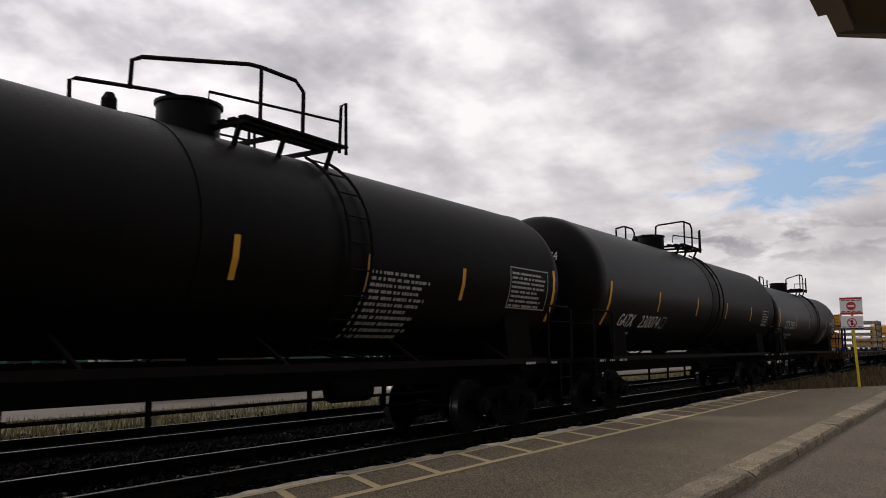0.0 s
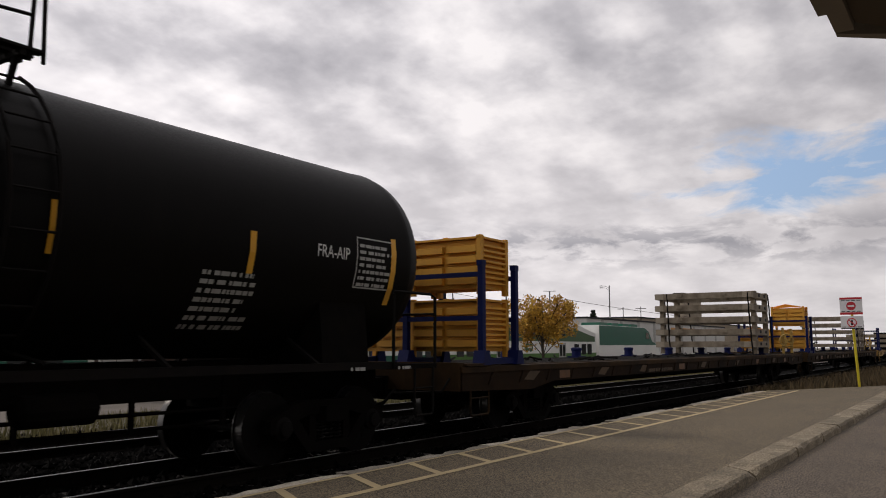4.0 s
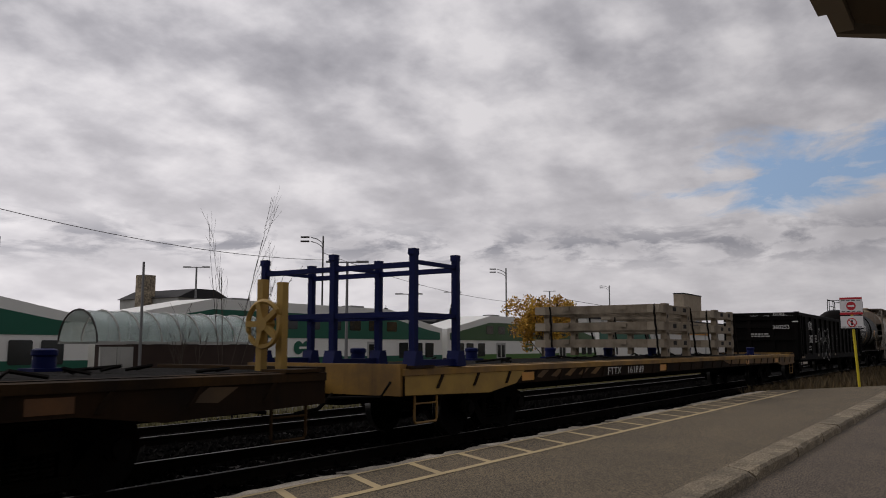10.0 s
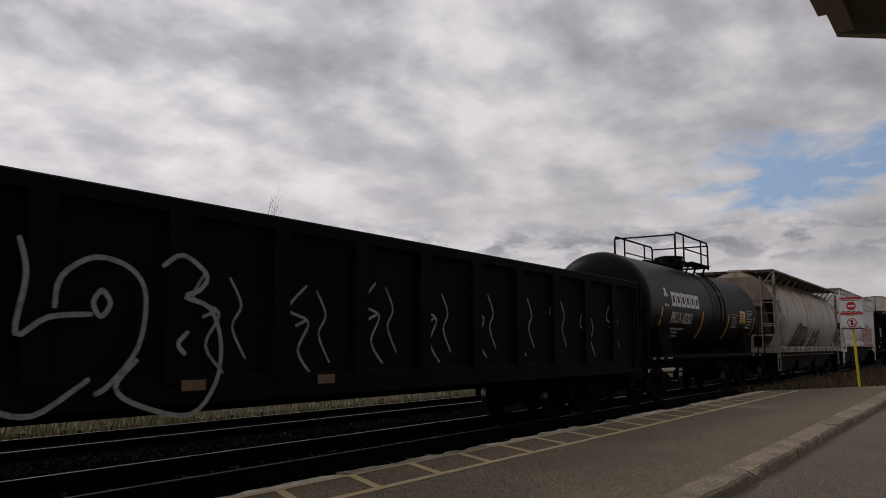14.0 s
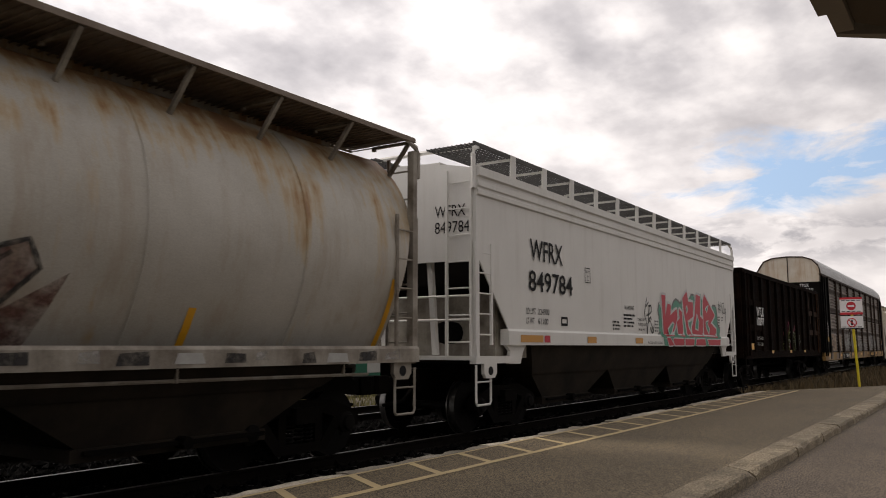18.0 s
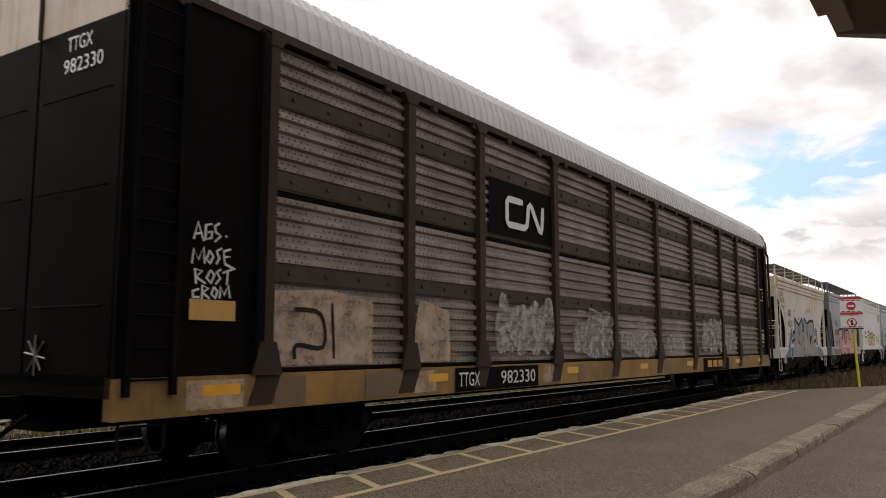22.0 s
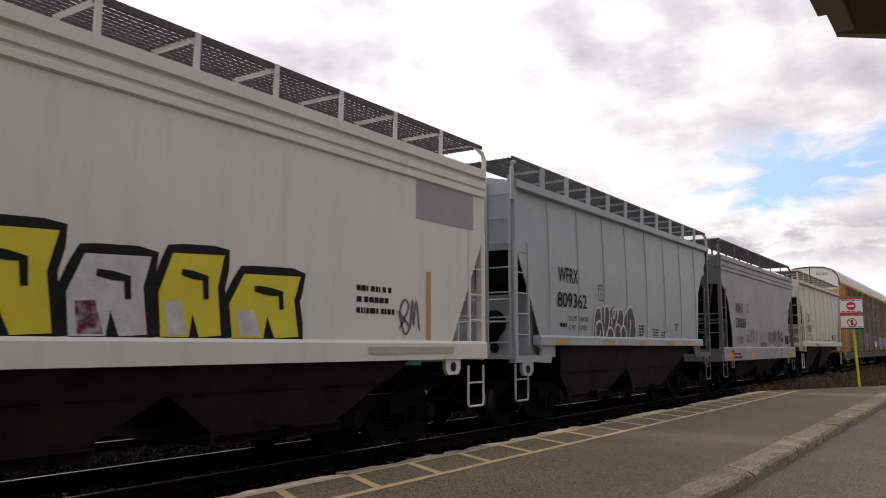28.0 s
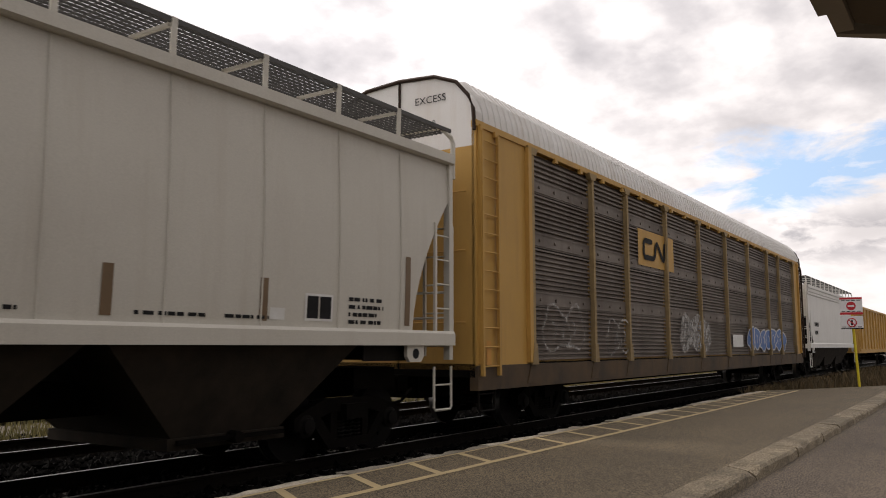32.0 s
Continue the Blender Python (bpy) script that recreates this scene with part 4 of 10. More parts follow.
        bm = BM()
        prism(bm, [(sg * (W + 0.02), zs + 0.04), (sg * (W + 0.05), zs), (sg * (W + 0.05), zb), (sg * (W - 0.12), zb), (sg * (W - 0.12), zs + 0.04)], -0.02 if full else cut * 0.9, L + 0.02 if full else L - cut * 0.9, "x")
        part("side_sill", bm, sillp or paint, car)
    # end platforms
    for e in (0, 1):
        m = (lambda x: x) if e == 0 else (lambda x: L - x)
        zp = zb if full else 1.30
        # tailp: darker paint for the shade on the trailing end
        beamp = tailp if e and tailp else endpost
        bm = BM()
        box(bm, min(m(-0.05), m(0.09)), -1.55, zp - 0.02, max(m(-0.05), m(0.09)), 1.55, (zs - 0.01) if full else 1.34)
        box(bm, min(m(0.09), m(1.0)), -1.45, zp + 0.01, max(m(0.09), m(1.0)), 1.45, zp + 0.04)
        part("end_platform", bm, endp or beamp, car)
        # jacking and towing brackets
        for sg in (-1, 1):
            if not full:
                bm = BM()
                box(bm, min(m(-0.03), m(cut + 0.2)), min(sg * 1.46, sg * 1.58), 1.22, max(m(-0.03), m(cut + 0.2)), max(sg * 1.46, sg * 1.58), 1.34)
                part("end_sill", bm, beamp, car)
                bm = BM()
                prism(bm, [(m(cut * 0.9 + 0.02), zb), (m(cut + 0.62), zb), (m(cut + 0.5), zb - 0.14), (m(cut + 0.42), 1.2), (m(cut), 1.2), (m(cut + 0.06), zb - 0.1)], sg * 1.50, sg * 1.56)
                part("sill_bracket", bm, beamp, car)
            xb_ = 0.42 if not full else cut - 0.05
            zb_ = 1.22 if not full else zb
            bm = BM()
            prism(bm, [(m(xb_ - 0.2), zb_), (m(xb_ + 0.2), zb_), (m(xb_ + 0.2), zb_ - 0.16), (m(xb_ + 0.13), zb_ - 0.24), (m(xb_ - 0.13), zb_ - 0.24), (m(xb_ - 0.2), zb_ - 0.16)], sg * 1.52, sg * 1.58)
            tow = part("towing_bracket", bm, beamp, car, "worn plate with a towing hole")
            bm = BM()
            lathe(bm, [(sg * 1.575, 0.075), (sg * 1.586, 0.075)], "y", 12, (m(xb_), 0, zb_ - 0.12))
            part("hole", bm, INK, tow, "dark towing hole")
        for sg in (-1, 1):
            bm = BM()
            beam(bm, (m(0.03), sg * 1.53, 1.3), (m(0.03), sg * 1.53, zt + 0.05), 0.11, 0.09)
            part("corner_post", bm, beamp, car)
        for y in (-0.55, 0.55):
            bm = BM()
            beam(bm, (m(0.3), y, 1.36), (m(0.12), y, zc + 0.1), 0.1, 0.08)
            part("end_brace", bm, beamp, car)
        for z in (1.95, 2.35):
            bm = BM()
            rod(bm, [(m(0.05), -1.5, z), (m(0.05), 1.5, z)], 0.022, 6)
            part("grab_iron", bm, beamp, car)
        ladder(car, (m(-0.02), -1.56), (m(0.45), -1.58), max(zb, 1.25), min(zc + 0.2, 3.4), 5, beamp)
        if endlad:
            ladder(car, (m(-0.05), -1.50), (m(-0.05), -1.02), 1.35, zt, 7, beamp)
        else:
            for y in (-1.45, 1.45):
                bm = BM()
                beam(bm, (m(0.0), y * 0.97, zt - 0.3), (m(0.35), y * 0.72, zc - 0.9), 0.07, 0.05)
                part("end_strut", bm, endpost, car)
            bm = BM()
            for y in (-0.7, 0.1):
                rod(bm, [(m(-0.03), y, zb), (m(-0.03), y, 2.55)], 0.022, 5)
            for z in (1.95, 2.25, 2.55):
                rod(bm, [(m(-0.03), -1.5, z), (m(-0.03), 0.1, z)], 0.02, 5)
            part("platform_rail", bm, endpost, car)
        stirrup(car, min(m(0.0), m(0.45)), max(m(0.0), m(0.45)), -1.56, 0.55, 1.2, beamp)
    if head:
        # painted bulkhead and webs over the truck, under the slope sheets
        for e in (0, 1):
            m = (lambda x: x) if e == 0 else (lambda x: L - x)
            bm = BM()
            box(bm, min(m(0.86), m(0.9)), -1.40, 1.3, max(m(0.86), m(0.9)), 1.40, head)
            # tail bulkhead and webs take the dark colour of their shade
            bh = part("bulkhead", bm, SHADEGRIME if e else headp or endpost, car, "bulkhead over the truck")
            for y, z, r in ((-0.62, head - 0.55, 0.26), (-0.62, 1.48, 0.10)) if hole else ():
                bm = BM()
                xa = m(0.855)
                lathe(bm, [(xa - 0.004, r), (xa + 0.004, r)], "x", 20, (0, y, z))
                part("hole", bm, INK, bh, "dark round opening")
            for sg in (-1, 1):
                bm = BM()
                box(bm, min(m(0.9), m(cut + 0.9)), min(sg * 1.38, sg * 1.41), 1.3, max(m(0.9), m(cut + 0.9)), max(sg * 1.38, sg * 1.41), head)
                part("bolster_web", bm, SHADEGRIME if e else headp or endpost, car, "web plate over the truck")
    if bulk:
        for e in (0, 1):
            m = (lambda x: x) if e == 0 else (lambda x: L - x)
            bm = BM()
            # added plate: blocks the view through and darkens the end recess
            prism(bm, [(m(0.5), 1.25), (m(0.56), 1.25), (m(0.56), zc - 0.1), (m(0.5), zc - 0.1)], -1.05, 1.5)
            part("dark_infill_plate", bm, UNDER, car, "added dark plate filling the shaded recess behind the end posts")
            for y in (-1.0, 1.0):
                bm = BM()
                if webp:
                    prism(bm, [(m(0.62), 1.25), (m(cut + 1.0), 1.25), (m(cut + 1.0), 2.3), (m(0.62), 2.5)], y * 1.3 - 0.02, y * 1.3 + 0.02)
                else:
                    prism(bm, [(m(0.35), 1.25), (m(cut + 1.3), 1.25), (m(cut + 1.3), zs + 0.2), (m(0.35), zc - 0.25)], y - 0.02, y + 0.02)
                part("bolster_web", bm, webp or slope or SHADEGRIME, car, "web plate over the truck")
    # running boards either side of the hatches
    zw = zt + walk_h
    for sg in (-1, 1):
        bm = BM()
        y0, y1 = sg * 1.54, sg * (0.3 if rtop else 0.58)
        for i in range(2 if rtop else 12):
            y = y0 + (y1 - y0) * i / (1 if rtop else 11)
            beam(bm, (-0.02, y, zw), (L + 0.02, y, zw), 0.012, 0.032)
        n = int(L / 0.1)
        for i in range(n + 1):
            x = L * i / n
            beam(bm, (x, y0, zw), (x, y1, zw), 0.014, 0.016)
        beam(bm, (-0.02, y0, zw + 0.005), (L + 0.02, y0, zw + 0.005), 0.03, 0.06)
        if board:
            box(bm, -0.02, min(y0, y1), zw + 0.03, L + 0.02, max(y0, y1), zw + 0.05)
        part("running_board", bm, board or GRATE, car, "weathered solid walkway" if board else "see-through steel grating walkway")
        for i in range(posts + 1):
            x = 0.06 + (L - 0.12) * i / posts
            if not rtop and i in (0, posts):
                continue
            bm = BM()
            if rtop:
                beam(bm, (x, sg * 1.5, zw - 0.02), (x, -sg * side(x, zt - 0.28), zt - 0.28), 0.05, 0.05)
            else:
                beam(bm, (x, sg * 1.55, zt), (x, sg * 1.56, zw + 0.03), 0.17 if posts > 10 else 0.065, 0.03, (0, 1, 0))
            beam(bm, (x, sg * 1.49, zw - 0.03), (x, sg * 0.8, zw - 0.03), 0.05, 0.04)
            beam(bm, (x, sg * 0.82, zw - 0.03), (x, sg * 0.82, zt + 0.14), 0.05)
            part("walkway_bracket", bm, endpost, car)
    bm = BM()
    box(bm, 0.6, -0.42, zt + 0.15, L - 0.6, 0.42, zt + 0.36)
    part("hatch_trough", bm, paint, car)
    for e in (0.0, L):
        bm = BM()
        s = -1 if e == 0 else 1
        rod(bm, [(e + s * 0.05, -1.56, zt - 0.35), (e + s * 0.06, -1.56, zw - 0.2), (e + s * 0.02, -1.55, zw - 0.1), (e - s * 0.22, -1.5, zw + 0.02), (e - s * 0.25, 0, zw + 0.04), (e - s * 0.22, 1.5, zw + 0.02), (e + s * 0.02, 1.55, zw - 0.1), (e + s * 0.06, 1.56, zw - 0.2), (e + s * 0.05, 1.56, zt - 0.35)], 0.04, 6)
        part("end_grab", bm, endpost, car)
    # outlets under the body, their shade put into the colour
    a, b = cut + 1.0, L - cut - 1.0
    chutes = chutes if L > 13 else 2
    w = (b - a) / chutes
    if notch:
        bm = BM()
        ring = lambda xa, xb, y, z: [(xa, -y, z), (xb, -y, z), (xb, y, z), (xa, y, z), (xa, -y, z)]
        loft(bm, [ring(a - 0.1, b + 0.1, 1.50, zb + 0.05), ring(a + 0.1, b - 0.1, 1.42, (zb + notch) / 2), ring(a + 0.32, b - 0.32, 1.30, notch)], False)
        part("belly_sheet", bm, under, car, "dusty curved belly between sill and outlets, shade in its colour", True)
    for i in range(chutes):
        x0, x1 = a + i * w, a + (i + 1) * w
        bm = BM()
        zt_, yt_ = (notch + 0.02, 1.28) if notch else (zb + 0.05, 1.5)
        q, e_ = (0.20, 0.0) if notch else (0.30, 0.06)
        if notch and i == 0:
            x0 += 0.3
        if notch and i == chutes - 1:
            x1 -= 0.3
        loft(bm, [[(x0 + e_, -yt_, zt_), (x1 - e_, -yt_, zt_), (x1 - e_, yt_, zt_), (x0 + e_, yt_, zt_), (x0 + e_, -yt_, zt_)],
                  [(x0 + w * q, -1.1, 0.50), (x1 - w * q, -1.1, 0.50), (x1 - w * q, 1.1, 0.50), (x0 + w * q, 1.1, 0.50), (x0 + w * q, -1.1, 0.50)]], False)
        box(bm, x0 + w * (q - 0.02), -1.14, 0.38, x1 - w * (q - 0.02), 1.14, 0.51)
        ch_ = part("outlet", bm, under, car, "discharge hopper with shade in its dark colour")
        bm = BM()
        xm_ = (x0 + x1) / 2
        beam(bm, (x0 + w * q, -1.2, 0.47), (x1 - w * q, -1.2, 0.47), 0.05)
        lathe(bm, [(-1.3, 0.07), (-1.14, 0.07)], "y", 8, (xm_, 0, 0.47))
        part("gate_rack", bm, UNDER, ch_)
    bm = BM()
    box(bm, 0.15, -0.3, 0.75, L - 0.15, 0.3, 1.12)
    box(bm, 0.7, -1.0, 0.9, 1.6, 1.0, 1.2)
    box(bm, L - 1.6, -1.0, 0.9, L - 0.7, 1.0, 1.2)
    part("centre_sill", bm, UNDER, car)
    bm = BM()
    lathe(bm, [(0.5, 0.1), (0.55, 0.2), (1.25, 0.2), (1.3, 0.1)], "x", 12, (0, -0.55, 1.75))
    part("air_reservoir", bm, UNDER, car)
    couplers(car, L)
    truck(car, 1.75)
    truck(car, L - 1.75)
    return car, L, side


# ------------------------------------------------------------------ tank cars
TANK_END = {}
R_SILL = random.Random(8)


def tank(label, t0, t1, R=1.62, zc=2.92, dome=0.5, shift=0.0, ext=0.0, boxy=False):
    car, L = car_thing("tank_car", label, "freight car", t0, t1, "freight cars of the train")
    bm = BM()
    cap = 0.52
    prof = [(0.0, 0.02)] + [(cap * (1 - math.cos(a)), R * math.sin(a) ** 0.52) for a in [k * math.pi / 2 / 9 for k in range(1, 10)]]
    prof += [(x, r) for x, r in ((cap + 0.05, R + 0.012), (cap + 0.1, R))]
    prof2 = [(L - x, r) for x, r in prof[::-1]]
    prof = [(x - ext if x < cap else x, r) for x, r in prof] if ext else prof
    lathe(bm, prof + prof2, "x", 56, (0, 0, zc))
    TANK_END[car.name] = (R, cap, zc, ext)
    part("tank_shell", bm, BLACK, car, "black painted steel tank shell", True, 30)

    def side(x, z):
        return -math.sqrt(max(0.05, R * R - (z - zc) ** 2))
    bm = BM()
    xm = L * dome
    lathe(bm, [(zc + R - 0.12, 0.40), (zc + R + 0.36, 0.40), (zc + R + 0.37, 0.43), (zc + R + 0.41, 0.43), (zc + R + 0.43, 0.36)], "z", 24, (xm - 0.35, 0, 0))
    part("manway", bm, BLACK, car, "round black manway housing", True, 30)
    bm = BM()
    lathe(bm, [(zc + R - 0.05, 0.09), (zc + R + 0.22, 0.09), (zc + R + 0.3, 0.05)], "z", 10, (xm - 1.4, 0.1, 0))
    part("valve", bm, STEEL, car)
    # platform and guard rails round the manway
    xr = xm + shift
    zp = zc + R + 0.12
    for y in (-0.95, -0.75, -0.55, 0.55, 0.75, 0.95):
        bm = BM()
        beam(bm, (xr - 0.3, y, zp), (xr + 1.6, y, zp), 0.12, 0.03)
        part("platform_plank", bm, STEEL, car)
    for x in (xr - 0.25, xr + 0.5, xr + 1.4):
        bm = BM()
        beam(bm, (x, -1.0, zp - 0.05), (x, 1.0, zp - 0.05), 0.06)
        for s in (-1, 1):
            beam(bm, (x, s * 0.9, zp), (x, s * 0.75, zc + math.sqrt(R * R - 0.75 ** 2) - 0.03), 0.05)
        part("platform_bracket", bm, STEEL, car)
    if boxy:
        xa, xb, zr = xr - 1.75, xr + 1.55, zp + 0.78
        for s in (-1, 1):
            bm = BM()
            rod(bm, [(xa, s * 0.95, zp - 0.1), (xa, s * 0.95, zr - 0.1), (xa + 0.1, s * 0.95, zr), (xb - 0.1, s * 0.95, zr), (xb, s * 0.95, zr - 0.1), (xb, s * 0.95, zp - 0.1)], 0.03, 6)
            for x in (xa + 0.8, xb - 0.75):
                rod(bm, [(x, s * 0.95, zp - 0.1), (x, s * 0.95, zr)], 0.026, 6)
            rod(bm, [(xa + 0.8, s * 0.95, zp + 0.36), (xb, s * 0.95, zp + 0.36)], 0.022, 6)
            part("guard_rail", bm, STEEL, car, "black tubular guard rail")
        for x in (xa, xb):
            bm = BM()
            rod(bm, [(x, -0.95, zr - 0.08), (x, 0.95, zr - 0.08)], 0.026, 6)
            part("end_rail", bm, STEEL, car)
        for y in (-0.8, 0.0, 0.8):
            bm = BM()
            beam(bm, (xa, y, zp - 0.02), (xr - 0.3, y, zp - 0.02), 0.16, 0.03)
            part("platform_plank", bm, STEEL, car)
    for s in () if boxy else (-1, 1):
        bm = BM()
        zr = zp + 0.72
        rod(bm, [(xr - 1.6, s * 0.6, zp + 0.05), (xr - 1.6, s * 0.62, zr - 0.34), (xr - 1.5, s * 0.66, zr - 0.28), (xr - 0.2, s * 0.95, zr - 0.02), (xr, s * 0.95, zr), (xr + 0.6, s * 0.95, zr), (xr + 0.75, s * 0.95, zr - 0.12), (xr + 0.75, s * 0.95, zp)], 0.028, 6)
        rod(bm, [(xr, s * 0.95, zp), (xr, s * 0.95, zr)], 0.026, 6)
        rod(bm, [(xr - 0.7, s * 0.8, zp + 0.0), (xr - 0.7, s * 0.83, zp + 0.22), (xr + 1.5, s * 0.95, zp + 0.36)], 0.02, 5)
        rod(bm, [(xr + 1.48, s * 0.95, zp - 0.1), (xr + 1.5, s * 0.95, zr - 0.12), (xr + 1.6, s * 0.95, zr - 0.05), (xr + 1.62, s * 0.95, zp - 0.1)], 0.024, 6)
        part("guard_rail", bm, STEEL, car, "black tubular guard rail")
    # ladder down the side
    for s in (-1, 1):
        bm = BM()
        for dx in (1.1, 1.55):
            pts = [(xr + dx, s * (R + 0.07) * math.cos(a), zc + (R + 0.07) * math.sin(a)) for a in [radians(d) for d in range(64, -70, -9)]]
            rod(bm, pts + [(xr + dx, s * 1.4, 1.35)], 0.024, 5)
        lad = part("ladder", bm, STEEL, car)
        bm = BM()
        rod(bm, [(0, 0, 0), (0.45, 0, 0)], 0.014, 5)
        rg = mesh(bm, "rung", STEEL)
        for k in range(9):
            a = radians(60 - k * 14)
            g = part("rung", rg, None, lad)
            g.location = (xr + 1.1, s * (R + 0.07) * math.cos(a), zc + (R + 0.07) * math.sin(a))
    # stub sills, bolster saddles, running rails
    for e in (0, 1):
        m = (lambda x: x) if e == 0 else (lambda x: L - x)
        bm = BM()
        xa, xb = sorted((m(0.0), m(3.0)))
        box(bm, xa, -0.35, 0.72, xb, 0.35, 1.15)
        xa, xb = sorted((m(1.35), m(2.25)))
        prism(bm, [(-1.35, 1.2), (1.35, 1.2), (1.25, 2.2), (0.9, zc - R + 0.25), (-0.9, zc - R + 0.25), (-1.25, 2.2)], xa, xb, "x")
        xa, xb = sorted((m(-0.05), m(1.0)))
        box(bm, xa, -1.5, 1.18, xb, 1.5, 1.25)
        part("stub_sill", bm, UNDER, car)
        bm = BM()
        rod(bm, [(m(0.0), -1.5, 1.25), (m(0.0), -1.5, 2.25), (m(0.05), -1.45, 2.3), (m(0.95), -1.45, 2.3), (m(1.0), -1.5, 2.25), (m(1.0), -1.5, 1.25)], 0.024, 6)
        rod(bm, [(m(0.0), -1.5, 2.0), (m(0.0), 1.5, 2.0)], 0.02, 5)
        part("hand_rail", bm, STEEL, car)
        stirrup(car, min(m(0.05), m(0.5)), max(m(0.05), m(0.5)), -1.5, 0.5, 1.2, STEEL)
    bm = BM()
    for s in (-1, 1):
        beam(bm, (0.9, s * 1.45, 1.24), (L - 0.9, s * 1.45, 1.24), 0.06, 0.1)
        for k in range(6):
            x = 2.4 + (L - 4.8) * k / 5
            beam(bm, (x, s * 1.45, 1.24), (x, s * 0.8, zc - R + 0.28), 0.05)
    part("running_rail", bm, STEEL, car)
    bm = BM()
    lathe(bm, [(zc - R - 0.45, 0.16), (zc - R - 0.4, 0.2), (zc - R + 0.05, 0.2)], "z", 14, (xm, 0, 0))
    part("bottom_outlet", bm, UNDER, car)
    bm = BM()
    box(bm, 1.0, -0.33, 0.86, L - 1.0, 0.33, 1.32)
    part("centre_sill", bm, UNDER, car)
    for y, z in ((-0.62, 0.74), (-0.5, 0.56)):
        bm = BM()
        rod(bm, [(2.9, y, z + 0.02), (xm - 2, y, z), (xm + 2, y, z + 0.02), (L - 2.9, y, z)], 0.022, 5)
        part("brake_rod", bm, UNDER, car)
    for k in range(7):
        bm = BM()
        x = 3.2 + (L - 6.4) * k / 6 + 0.3 * ((k * 5) % 3)
        beam(bm, (x, -0.6, 0.9), (x, -0.6, 0.54), 0.05)
        part("hanger", bm, UNDER, car)
    bm = BM()
    lathe(bm, [(xm + 1.7, 0.1), (xm + 1.75, 0.17), (xm + 2.5, 0.17), (xm + 2.55, 0.1)], "x", 12, (0, -0.62, 0.86))
    part("brake_cylinder", bm, UNDER, car)
    bm = BM()
    for x in (L * 0.5,):
        lathe(bm, [(x - 0.05, R + 0.012), (x + 0.05, R + 0.012)], "x", 56, (0, 0, zc))
    part("girth_seam", bm, BLACK, car, "", True)
    for x, w in ((0.25, 0.3), (0.8, 0.28), (1.35, 0.5), (L - 1.9, 0.4), (L - 0.9, 0.35)):
        text_bars(car, R_SILL, x, 1.27, 1, w, 0.09, lambda x, z: -1.502, MARKGREY)
    couplers(car, L)
    truck(car, 1.8)
    truck(car, L - 1.8)
    return car, L, side


def tank_stripe(car, L, side, xs, z0=2.75, z1=3.35, w=0.09):
    for x in xs:
        quads(car, "reflector", [(x - w / 2, z0, x + w / 2, z1)], side, REFLY, "vertical yellow reflective strip", 0.01)


